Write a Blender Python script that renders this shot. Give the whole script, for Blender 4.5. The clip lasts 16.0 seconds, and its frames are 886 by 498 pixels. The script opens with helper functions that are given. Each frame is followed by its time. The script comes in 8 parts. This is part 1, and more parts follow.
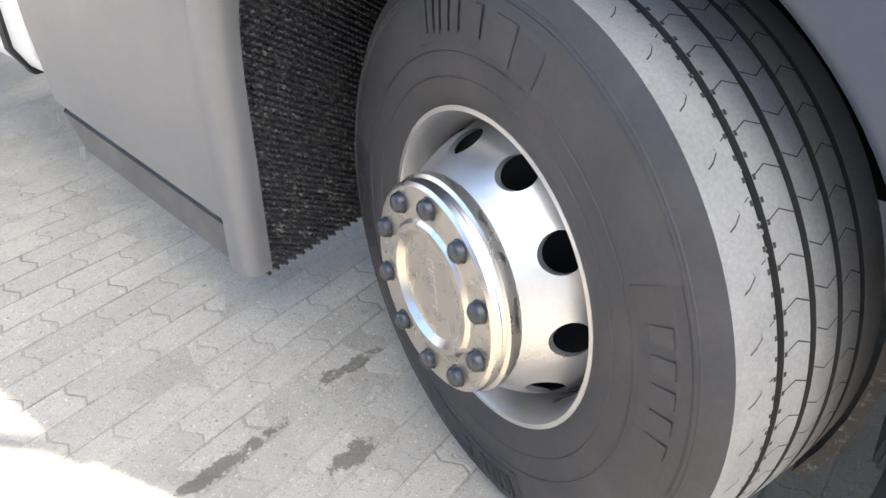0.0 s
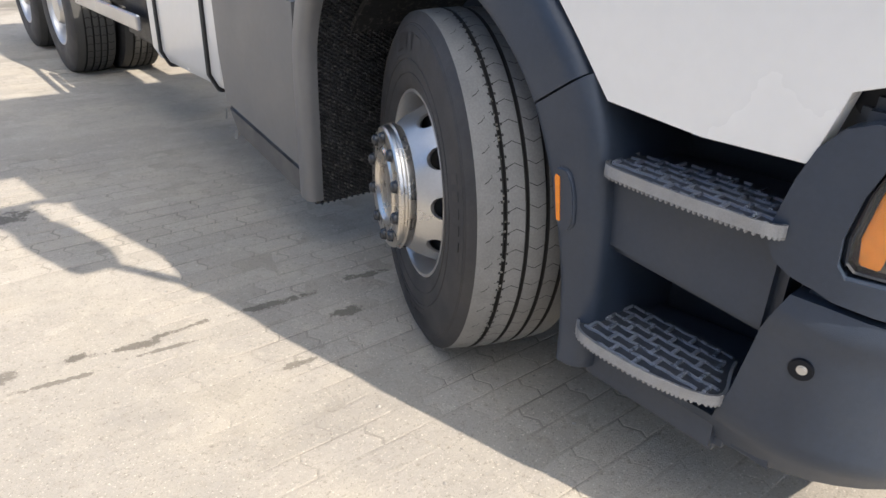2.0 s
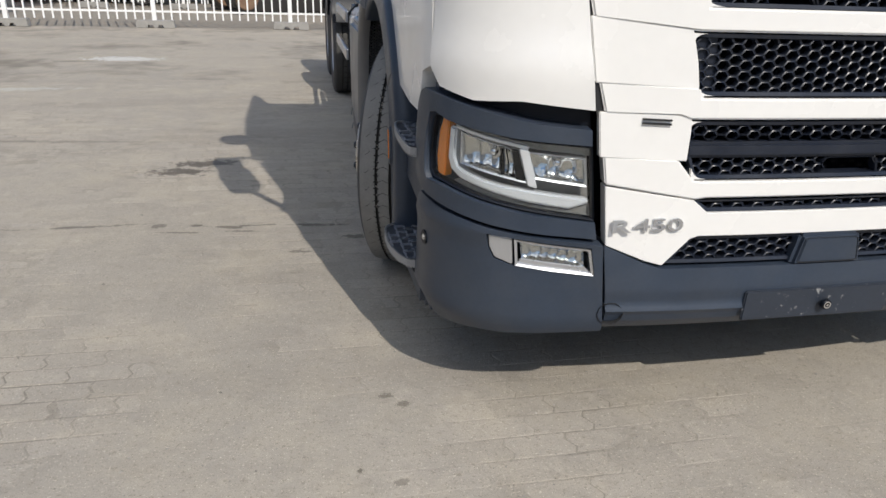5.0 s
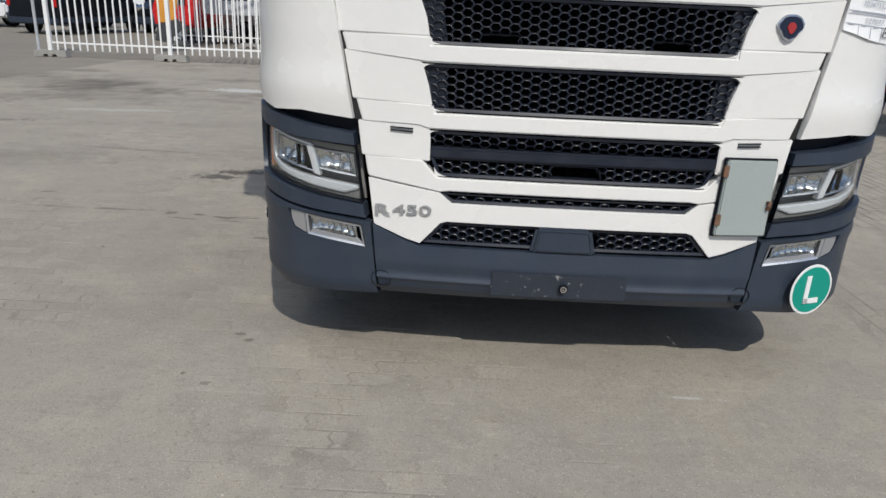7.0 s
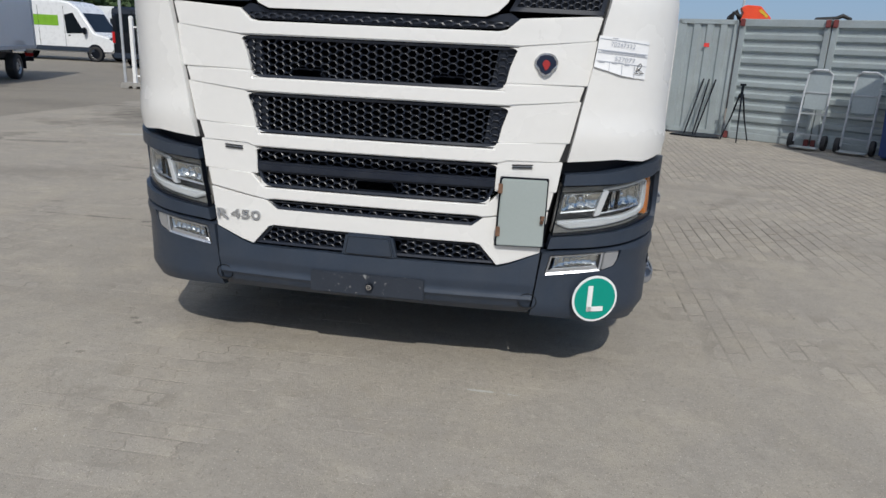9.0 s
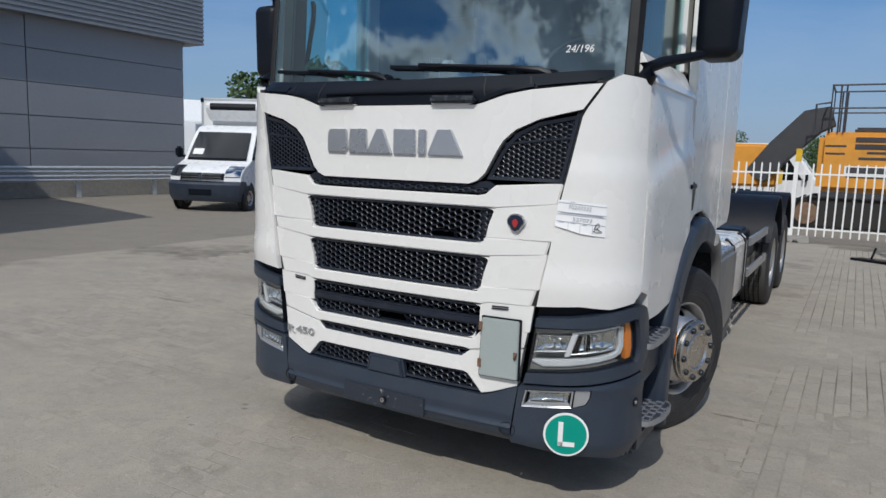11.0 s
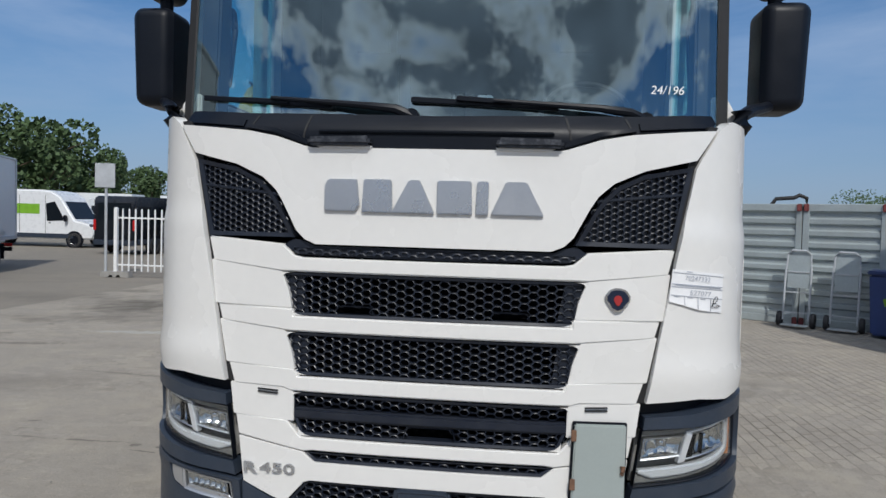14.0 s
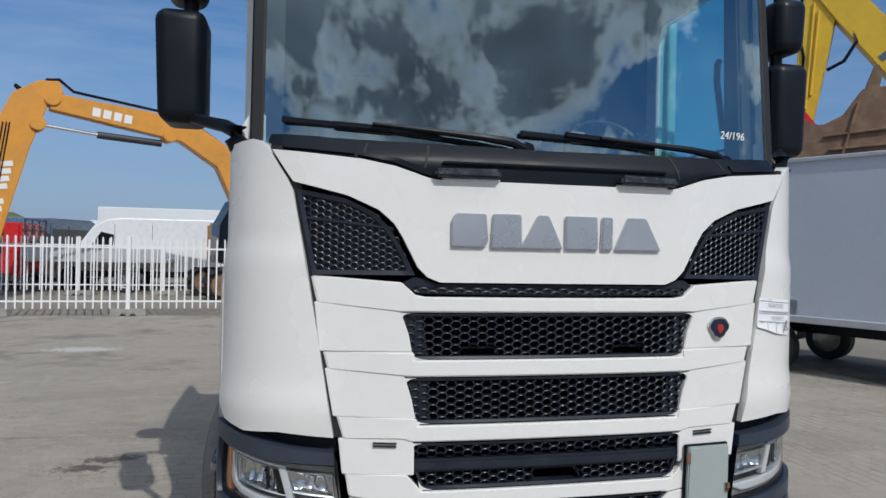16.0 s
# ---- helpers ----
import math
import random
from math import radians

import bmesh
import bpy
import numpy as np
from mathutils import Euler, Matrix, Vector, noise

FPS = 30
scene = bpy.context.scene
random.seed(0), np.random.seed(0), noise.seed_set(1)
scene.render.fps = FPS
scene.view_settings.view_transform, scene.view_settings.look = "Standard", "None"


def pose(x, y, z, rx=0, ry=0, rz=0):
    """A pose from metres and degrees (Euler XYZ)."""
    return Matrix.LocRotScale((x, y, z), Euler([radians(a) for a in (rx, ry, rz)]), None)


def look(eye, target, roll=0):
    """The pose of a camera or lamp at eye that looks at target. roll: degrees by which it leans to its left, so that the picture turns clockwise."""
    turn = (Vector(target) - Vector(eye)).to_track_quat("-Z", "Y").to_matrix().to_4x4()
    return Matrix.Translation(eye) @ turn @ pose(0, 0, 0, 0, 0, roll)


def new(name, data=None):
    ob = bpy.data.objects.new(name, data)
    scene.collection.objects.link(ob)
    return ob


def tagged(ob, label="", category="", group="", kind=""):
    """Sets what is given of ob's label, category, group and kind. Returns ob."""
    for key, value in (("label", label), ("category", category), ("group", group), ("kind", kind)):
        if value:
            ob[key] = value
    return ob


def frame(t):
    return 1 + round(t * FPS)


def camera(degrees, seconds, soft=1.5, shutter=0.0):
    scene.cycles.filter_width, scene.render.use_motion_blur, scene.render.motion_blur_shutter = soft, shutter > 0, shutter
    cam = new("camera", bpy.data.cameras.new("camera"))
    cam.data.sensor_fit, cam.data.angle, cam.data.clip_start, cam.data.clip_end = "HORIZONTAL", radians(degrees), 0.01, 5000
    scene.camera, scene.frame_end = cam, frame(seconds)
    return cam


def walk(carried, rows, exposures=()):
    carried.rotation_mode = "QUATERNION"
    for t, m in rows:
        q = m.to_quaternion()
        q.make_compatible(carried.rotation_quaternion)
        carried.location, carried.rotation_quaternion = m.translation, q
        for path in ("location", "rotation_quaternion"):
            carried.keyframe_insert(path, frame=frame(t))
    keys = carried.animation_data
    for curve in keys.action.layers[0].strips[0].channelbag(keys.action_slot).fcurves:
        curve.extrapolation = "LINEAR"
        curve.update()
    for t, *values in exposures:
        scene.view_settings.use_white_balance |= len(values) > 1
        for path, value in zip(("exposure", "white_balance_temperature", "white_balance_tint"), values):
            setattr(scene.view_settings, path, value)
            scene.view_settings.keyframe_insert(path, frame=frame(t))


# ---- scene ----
cam = camera(65.5, 16.0)
PATH = [
    (0, (-2.009, 0.997, 1.247), (-0.682, 1.966, 0.107), 1.7),
    (0.5, (-2.123, 0.77, 1.29), (-0.952, 1.996, 0.229), 1.9),
    (1, (-2.265, 0.527, 1.314), (-1.149, 1.884, 0.358), 1.1),
    (1.5, (-2.386, 0.223, 1.303), (-1.193, 1.522, 0.36), 1.3),
    (2, (-2.4, -0.111, 1.298), (-1.261, 1.275, 0.415), 2.0),
    (2.5, (-2.457, -0.451, 1.29), (-1.326, 0.994, 0.493), 2.5),
    (3, (-2.416, -0.758, 1.314), (-1.339, 0.726, 0.514), 2.4),
    (3.2, (-2.356, -0.871, 1.305), (-1.331, 0.658, 0.524), 2.5),
    (5.3, (-1.423, -1.882, 1.345), (-1.113, -0.041, 0.628), 2.3),
    (5.5, (-1.325, -1.988, 1.309), (-1.051, -0.127, 0.631), 2.6),
    (6, (-1.048, -2.175, 1.315), (-0.845, -0.305, 0.634), 2.4),
    (6.5, (-0.698, -2.294, 1.385), (-0.56, -0.428, 0.677), 2.6),
    (7, (-0.421, -2.496, 1.381), (-0.447, -0.605, 0.73), 2.6),
    (7.5, (-0.13, -2.566, 1.398), (-0.322, -0.653, 0.847), 2.6),
    (8, (0.182, -2.613, 1.409), (-0.04, -0.706, 0.849), 2.6),
    (8.2, (0.252, -2.662, 1.417), (0.067, -0.755, 0.843), 2.5),
    (10.3, (1.692, -2.913, 1.517), (0.96, -1.097, 1.11), 2.2),
    (10.5, (1.791, -2.905, 1.562), (0.971, -1.115, 1.213), 2.0),
    (11, (2.006, -2.878, 1.675), (0.992, -1.176, 1.406), 1.8),
    (11.5, (1.934, -2.91, 1.661), (0.998, -1.15, 1.498), 2.0),
    (12, (1.712, -2.916, 1.643), (0.898, -1.097, 1.474), 2.0),
    (12.5, (1.391, -2.794, 1.634), (0.756, -0.908, 1.439), 2.0),
    (13, (1.056, -2.699, 1.674), (0.542, -0.772, 1.528), 1.8),
    (13.5, (0.697, -2.635, 1.665), (0.32, -0.677, 1.512), 1.7),
    (14, (0.339, -2.561, 1.646), (0.108, -0.576, 1.567), 1.6),
    (14.5, (-0.01, -2.509, 1.694), (-0.129, -0.517, 1.571), 1.4),
    (15, (-0.365, -2.529, 1.684), (-0.256, -0.537, 1.55), 1.5),
    (15.5, (-0.673, -2.475, 1.63), (-0.43, -0.491, 1.543), 1.4),
    (16, (-0.963, -2.416, 1.672), (-0.528, -0.464, 1.668), 1.2),
]
walk(cam, [(t, look(e, g, r)) for t, e, g, r in PATH], exposures=[(0, 2.82, 6850, 11), (0.5, 2.50, 7000, 11), (1.0, 1.95, 6880, 12), (1.5, 1.60, 6620, 12), (2.0, 1.42, 6660, 12), (2.5, 1.22, 6760, 11), (3.0, 0.98, 6680, 11), (4.2, 0.47, 6520, 11), (5.5, 0.16, 6390, 11), (6.0, 0.02, 6350, 11), (7.0, -0.02, 6250, 10), (10.3, -0.10, 6150, 10), (11.0, -0.14, 6100, 10), (13.0, -0.15, 6120, 10), (16.0, -0.16, 6040, 10)])


# ---------------------------------------------------------------- world and sun
SUN_DIR = Vector((-0.25, 0.95, -1.0)).normalized()          # the way the light travels
world = bpy.data.worlds.new("sky_world")
scene.world = world
world.use_nodes = True
wn, wl = world.node_tree.nodes, world.node_tree.links
wn.clear()
w_out = wn.new("ShaderNodeOutputWorld")
w_bg = wn.new("ShaderNodeBackground")
w_sky = wn.new("ShaderNodeTexSky")
w_sky.sky_type = "NISHITA"
w_sky.sun_disc = False
w_sky.sun_elevation = math.asin(-SUN_DIR.z)
w_sky.sun_rotation = math.atan2(-SUN_DIR.x, -SUN_DIR.y)
w_sky.air_density, w_sky.dust_density, w_sky.ozone_density = 1.0, 0.15, 3.0
w_sky.altitude = 600
w_co = wn.new("ShaderNodeTexCoord")


def sky_noise(scale, stretch, at, detail, rough, distort=0.0):
    mp = wn.new("ShaderNodeMapping")
    mp.inputs["Scale"].default_value, mp.inputs["Location"].default_value = stretch, at
    t = wn.new("ShaderNodeTexNoise")
    for k, v in (("Scale", scale), ("Detail", detail), ("Roughness", rough), ("Distortion", distort)):
        t.inputs[k].default_value = v
    wl.new(w_co.outputs["Generated"], mp.inputs["Vector"])
    wl.new(mp.outputs["Vector"], t.inputs["Vector"])
    return t.outputs["Fac"]


def sky_map(v, a, b, c, d):
    r = wn.new("ShaderNodeMapRange")
    for k, x in zip(("From Min", "From Max", "To Min", "To Max"), (a, b, c, d)):
        r.inputs[k].default_value = x
    wl.new(v, r.inputs["Value"])
    return r.outputs["Result"]


def sky_mix(fac, a, b):
    x = wn.new("ShaderNodeMix")
    x.data_type = "RGBA"
    wl.new(fac, x.inputs[0])
    for s, v in ((x.inputs[6], a), (x.inputs[7], b)):
        if isinstance(v, tuple):
            s.default_value = (*v, 1)
        else:
            wl.new(v, s)
    return x.outputs[2]


# heaped clouds with grey undersides, and thin veils between them; they thicken towards -y, and overhead, unseen, as
# added fill light
w_sep = wn.new("ShaderNodeSeparateXYZ")
wl.new(w_co.outputs["Generated"], w_sep.inputs["Vector"])
w_lean = sky_map(w_sep.outputs["Y"], -0.9, 0.3, 0.07, -0.19)
w_add = wn.new("ShaderNodeMath")
w_add.operation = "ADD"
wl.new(sky_noise(2.3, (1.0, 1.0, 2.3), (0.6, 0.2, 0.35), 12, 0.60, 0.12), w_add.inputs[0])
w_top = wn.new("ShaderNodeMath")
w_top.operation = "ADD"
wl.new(w_lean, w_top.inputs[0])
wl.new(sky_map(w_sep.outputs["Z"], 0.62, 0.90, 0.0, 0.16), w_top.inputs[1])
wl.new(w_top.outputs[0], w_add.inputs[1])
w_heap = sky_map(w_add.outputs[0], 0.49, 0.57, 0.0, 1.0)
# cores stay pale overhead, where the added cover brightens the shade
w_core = wn.new("ShaderNodeMath")
w_core.operation = "MULTIPLY"
wl.new(sky_map(w_add.outputs[0], 0.515, 0.60, 0.0, 1.0), w_core.inputs[0])
wl.new(sky_map(w_sep.outputs["Z"], 0.45, 0.75, 1.0, 0.25), w_core.inputs[1])
w_veil = sky_map(sky_noise(1.4, (1.0, 1.0, 4.5), (0.3, 0.1, 0.2), 8, 0.6, 0.4), 0.42, 0.74, 0.02, 0.50)
w_bill = sky_map(sky_noise(6.0, (1.0, 1.0, 1.6), (0.1, 0.5, 0.2), 6, 0.6, 0.2), 0.35, 0.65, 0.75, 1.25)
w_cloud = sky_mix(w_core.outputs[0], (11.5, 11.5, 11.4), (2.0, 2.3, 2.75))
w_scale = wn.new("ShaderNodeVectorMath")
w_scale.operation = "SCALE"
wl.new(w_cloud, w_scale.inputs[0])
wl.new(w_bill, w_scale.inputs["Scale"])
w_tone = wn.new("ShaderNodeHueSaturation")
w_tone.inputs["Saturation"].default_value, w_tone.inputs["Value"].default_value = 1.25, 0.66
wl.new(w_sky.outputs["Color"], w_tone.inputs["Color"])
w_thin = sky_mix(w_veil, w_tone.outputs["Color"], (3.9, 4.6, 5.7))
w_low = sky_map(w_sep.outputs["Z"], 0.0, 0.30, 0.85, 0.0)          # blue-grey haze towards the horizon
w_all = sky_mix(w_low, sky_mix(w_heap, w_thin, w_scale.outputs["Vector"]), (1.55, 2.15, 3.25))
wl.new(w_all, w_bg.inputs["Color"])
wl.new(w_bg.outputs["Background"], w_out.inputs["Surface"])
w_bg.inputs["Strength"].default_value = 0.142

sun = new("sun", bpy.data.lights.new("sun", "SUN"))
sun.data.energy, sun.data.angle, sun.data.color = 2.95, radians(0.55), (1.0, 0.945, 0.85)
sun.matrix_world = look((0, 0, 30), Vector((0, 0, 30)) + SUN_DIR)


# ---------------------------------------------------------------- materials
def mat(name, color, rough=0.5, metal=0.0, vary=0.12, scale=6.0, bump=0.0, bump_scale=60.0, spec=0.5, coat=0.0, dirt=None, dirt_amt=0.0, dirt_scale=3.0, rough_vary=0.08, random_tint=0.0, dirt_lo=0.45):
    """A procedural surface: base colour with grain at two scales, roughness variation, optional fine relief and dirt."""
    m = bpy.data.materials.new(name)
    m.use_nodes = True
    n, l = m.node_tree.nodes, m.node_tree.links
    b = n["Principled BSDF"]
    co = n.new("ShaderNodeTexCoord")
    a = n.new("ShaderNodeTexNoise")
    a.inputs["Scale"].default_value, a.inputs["Detail"].default_value = scale, 6
    f = n.new("ShaderNodeTexNoise")
    f.inputs["Scale"].default_value, f.inputs["Detail"].default_value = scale * 14, 3
    l.new(co.outputs["Object"], a.inputs["Vector"])
    l.new(co.outputs["Object"], f.inputs["Vector"])
    add = n.new("ShaderNodeMath")
    add.operation = "ADD"
    l.new(a.outputs["Fac"], add.inputs[0])
    l.new(f.outputs["Fac"], add.inputs[1])
    rng = n.new("ShaderNodeMapRange")
    rng.inputs["From Min"].default_value, rng.inputs["From Max"].default_value = 0.65, 1.35
    rng.inputs["To Min"].default_value, rng.inputs["To Max"].default_value = 1 - vary, 1 + vary
    l.new(add.outputs[0], rng.inputs["Value"])
    hsv = n.new("ShaderNodeHueSaturation")
    hsv.inputs["Color"].default_value = (*color, 1)
    last = rng.outputs["Result"]
    if random_tint:
        info = n.new("ShaderNodeObjectInfo")
        r2 = n.new("ShaderNodeMapRange")
        r2.inputs["To Min"].default_value, r2.inputs["To Max"].default_value = 1 - random_tint, 1 + random_tint
        l.new(info.outputs["Random"], r2.inputs["Value"])
        mul = n.new("ShaderNodeMath")
        mul.operation = "MULTIPLY"
        l.new(last, mul.inputs[0])
        l.new(r2.outputs["Result"], mul.inputs[1])
        last = mul.outputs[0]
    l.new(last, hsv.inputs["Value"])
    col = hsv.outputs["Color"]
    if dirt:
        d = n.new("ShaderNodeTexNoise")
        d.inputs["Scale"].default_value, d.inputs["Detail"].default_value, d.inputs["Roughness"].default_value = dirt_scale, 10, 0.65
        l.new(co.outputs["Object"], d.inputs["Vector"])
        dr = n.new("ShaderNodeMapRange")
        dr.inputs["From Min"].default_value, dr.inputs["From Max"].default_value = dirt_lo, 0.75
        dr.inputs["To Max"].default_value = dirt_amt
        l.new(d.outputs["Fac"], dr.inputs["Value"])
        mx = n.new("ShaderNodeMix")
        mx.data_type = "RGBA"
        l.new(dr.outputs["Result"], mx.inputs[0])
        l.new(col, mx.inputs[6])
        mx.inputs[7].default_value = (*dirt, 1)
        col = mx.outputs[2]
    l.new(col, b.inputs["Base Color"])
    rr = n.new("ShaderNodeMapRange")
    rr.inputs["From Min"].default_value, rr.inputs["From Max"].default_value = 0.3, 0.7
    rr.inputs["To Min"].default_value, rr.inputs["To Max"].default_value = max(0.0, rough - rough_vary), min(1.0, rough + rough_vary)
    l.new(a.outputs["Fac"], rr.inputs["Value"])
    l.new(rr.outputs["Result"], b.inputs["Roughness"])
    b.inputs["Metallic"].default_value = metal
    b.inputs["Specular IOR Level"].default_value = spec
    b.inputs["Coat Weight"].default_value = coat
    b.inputs["Coat Roughness"].default_value = 0.06
    if bump:
        t = n.new("ShaderNodeTexNoise")
        t.inputs["Scale"].default_value, t.inputs["Detail"].default_value = bump_scale, 4
        l.new(co.outputs["Object"], t.inputs["Vector"])
        bp = n.new("ShaderNodeBump")
        bp.inputs["Strength"].default_value, bp.inputs["Distance"].default_value = bump, 0.01
        l.new(t.outputs["Fac"], bp.inputs["Height"])
        l.new(bp.outputs["Normal"], b.inputs["Normal"])
    return m


def glass(name, tint, rough=0.0, alpha=0.0, sheen=(0.8, 0.8, 0.8)):
    """Thin window glass: a clear tinted sheet with a mirror-like gloss on top."""
    m = bpy.data.materials.new(name)
    m.use_nodes = True
    n, l = m.node_tree.nodes, m.node_tree.links
    n.clear()
    out = n.new("ShaderNodeOutputMaterial")
    tr = n.new("ShaderNodeBsdfTransparent")
    tr.inputs["Color"].default_value = (*tint, 1)
    gl = n.new("ShaderNodeBsdfGlossy")
    gl.inputs["Roughness"].default_value = rough
    gl.inputs["Color"].default_value = (*sheen, 1)
    lw = n.new("ShaderNodeLayerWeight")
    lw.inputs["Blend"].default_value = 0.5
    pw = n.new("ShaderNodeMath")
    pw.operation = "POWER"
    pw.inputs[1].default_value = 5.0
    k = n.new("ShaderNodeMath")
    k.operation = "MULTIPLY_ADD"
    k.inputs[1].default_value, k.inputs[2].default_value = 0.95 - alpha, alpha
    k.use_clamp = True
    l.new(lw.outputs["Facing"], pw.inputs[0])
    l.new(pw.outputs[0], k.inputs[0])
    mx = n.new("ShaderNodeMixShader")
    l.new(k.outputs[0], mx.inputs["Fac"])
    l.new(tr.outputs["BSDF"], mx.inputs[1])
    l.new(gl.outputs["BSDF"], mx.inputs[2])
    l.new(mx.outputs["Shader"], out.inputs["Surface"])
    return m


WHITE = mat("white_cab_paint", (0.752, 0.738, 0.708), 0.26, vary=0.02, scale=2.0, coat=0.45, dirt=(0.5, 0.49, 0.46), dirt_amt=0.05, dirt_scale=2.2)
DARK = mat("dark_grey_plastic", (0.027, 0.038, 0.058), 0.40, spec=0.46, vary=0.10, bump=0.10, bump_scale=420, dirt=(0.12, 0.115, 0.105), dirt_amt=0.14, dirt_scale=5)
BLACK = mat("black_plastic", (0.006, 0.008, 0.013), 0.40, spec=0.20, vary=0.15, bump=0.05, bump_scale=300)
GRILLE = mat("black_grille_plastic", (0.013, 0.017, 0.028), 0.36, spec=0.34, vary=0.2, dirt=(0.10, 0.10, 0.095), dirt_amt=0.15, dirt_scale=9)
CAVITY = mat("dark_radiator_core", (0.005, 0.005, 0.006), 0.9, spec=0.1, vary=0.3, scale=30, bump=0.5, bump_scale=150)
SEAM = mat("black_rubber_seal", (0.012, 0.012, 0.013), 0.7)
RUBBER = mat("tyre_rubber", (0.026, 0.0255, 0.0270), 0.66, vary=0.16, scale=8, bump=0.06, bump_scale=180, dirt=(0.13, 0.115, 0.10), dirt_amt=0.20, dirt_scale=5)
TREAD = mat("dusty_tread_rubber", (0.200, 0.195, 0.184), 0.88, vary=0.18, scale=14, bump=0.15, bump_scale=200)
# bare groove rubber, its colour kept dark so shallow grooves look deeply shaded
GROOVE = mat("tread_groove_rubber", (0.022, 0.021, 0.019), 0.9, vary=0.4, scale=60)
STEEL = mat("painted_silver_steel", (0.52, 0.515, 0.51), 0.34, metal=0.85, vary=0.05, scale=9, bump=0.02, dirt=(0.30, 0.27, 0.22), dirt_amt=0.18, dirt_scale=7)
INOX = mat("brushed_stainless_steel", (0.56, 0.53, 0.49), 0.29, metal=1.0, vary=0.05, scale=22, rough_vary=0.06)
CHROME = mat("chrome", (0.78, 0.78, 0.79), 0.10, metal=1.0, vary=0.03)
SILVER = mat("satin_silver_badge", (0.55, 0.56, 0.58), 0.30, metal=0.8, vary=0.03)
NUTCAP = mat("black_nut_cap", (0.022, 0.025, 0.031), 0.28)
ALU = mat("aluminium_tread", (0.25, 0.27, 0.315), 0.30, metal=0.35, vary=0.25, scale=30, dirt=(0.22, 0.215, 0.20), dirt_amt=0.4, dirt_scale=14)
STEPRIM = mat("worn_step_rim", (0.26, 0.265, 0.275), 0.45, metal=0.25, vary=0.2, scale=30, dirt=(0.34, 0.32, 0.29), dirt_amt=0.4, dirt_scale=12)
STEPBASE = mat("dark_step_plate", (0.052, 0.058, 0.072), 0.40, metal=0.4, vary=0.3, scale=20, dirt=(0.16, 0.15, 0.13), dirt_amt=0.35, dirt_scale=14)
FOGREF = mat("matt_lamp_reflector", (0.60, 0.60, 0.60), 0.06, metal=1.0, vary=0.05, scale=40)
REFLECT = mat("lamp_reflector", (0.60, 0.595, 0.58), 0.045, metal=1.0, vary=0.03)
DRLWHITE = mat("white_light_guide", (0.72, 0.73, 0.75), 0.16, metal=0.35, vary=0.05, scale=30, coat=0.5)
LAMPGREY = mat("dark_lamp_housing", (0.21, 0.205, 0.195), 0.28, vary=0.1)
GRITMAT = mat("pebble_grit", (0.26, 0.24, 0.21), 0.9, vary=0.6, scale=3.0)
AMBER = mat("amber_lens", (0.80, 0.24, 0.02), 0.18, vary=0.15, scale=60)
REDLENS = mat("red_lens", (0.5, 0.02, 0.02), 0.2)
PAPER = mat("white_paper", (0.80, 0.80, 0.80), 0.7, vary=0.03)
INK = mat("pale_ink", (0.35, 0.37, 0.42), 0.7)
BLACKINK = mat("black_ink", (0.02, 0.02, 0.02), 0.6)
GREEN = mat("green_sign_film", (0.0, 0.27, 0.20), 0.35, vary=0.03)
SIGNWHITE = mat("white_sign_film", (0.78, 0.78, 0.76), 0.4, vary=0.02)
BOXGREEN = mat("grey_green_paint", (0.33, 0.37, 0.355), 0.45, vary=0.03, coat=0.2)
RUST = mat("rusty_steel", (0.16, 0.085, 0.05), 0.8, vary=0.4, scale=40)
PLATEBLACK = mat("scraped_dark_plate", (0.022, 0.028, 0.040), 0.5, vary=0.12, dirt=(0.50, 0.49, 0.47), dirt_amt=0.8, dirt_scale=34, dirt_lo=0.61)
GLASS = glass("windscreen_glass", (0.72, 0.90, 0.93), alpha=0.29, sheen=(0.64, 0.80, 0.85))
SIDEGLASS = glass("side_window_glass", (0.54, 0.85, 0.88), alpha=0.08)
LENS = glass("lamp_cover_glass", (0.96, 0.97, 0.97), alpha=0.03)
INTERIOR = mat("dark_cab_interior", (0.035, 0.036, 0.038), 0.75, vary=0.2)
DASH = mat("grey_dashboard", (0.085, 0.085, 0.085), 0.7, vary=0.1)
SKIRTGREY = mat("grey_side_skirt", (0.128, 0.128, 0.130), 0.38, vary=0.05, scale=3, dirt=(0.24, 0.225, 0.20), dirt_amt=0.22, dirt_scale=2.5)
SKIRTDARK = mat("worn_dark_skirt_edge", (0.060, 0.061, 0.064), 0.45, vary=0.12, scale=8, dirt=(0.20, 0.19, 0.17), dirt_amt=0.3, dirt_scale=6)
MUDFLAP = mat("black_brush_flap", (0.018, 0.018, 0.019), 0.5, vary=0.25, scale=50, dirt=(0.34, 0.32, 0.28), dirt_amt=0.6, dirt_scale=60, dirt_lo=0.54)
BRISTLE = mat("dusty_black_bristle", (0.034, 0.034, 0.036), 0.5, vary=0.4, scale=50, dirt=(0.36, 0.34, 0.30), dirt_amt=0.7, dirt_scale=60, dirt_lo=0.54)
FENCEWHITE = mat("white_fence_paint", (0.80, 0.80, 0.79), 0.5, vary=0.05)
CONCRETE = mat("grey_concrete", (0.30, 0.29, 0.27), 0.9, vary=0.2, scale=9, bump=0.2, bump_scale=60)
TREADDARK = mat("drive_tread_rubber", (0.060, 0.058, 0.054), 0.85, vary=0.2, scale=14)
RUBBERDARK = mat("dark_sidewall_rubber", (0.021, 0.021, 0.024), 0.6, vary=0.2, scale=9, bump=0.05, bump_scale=200)
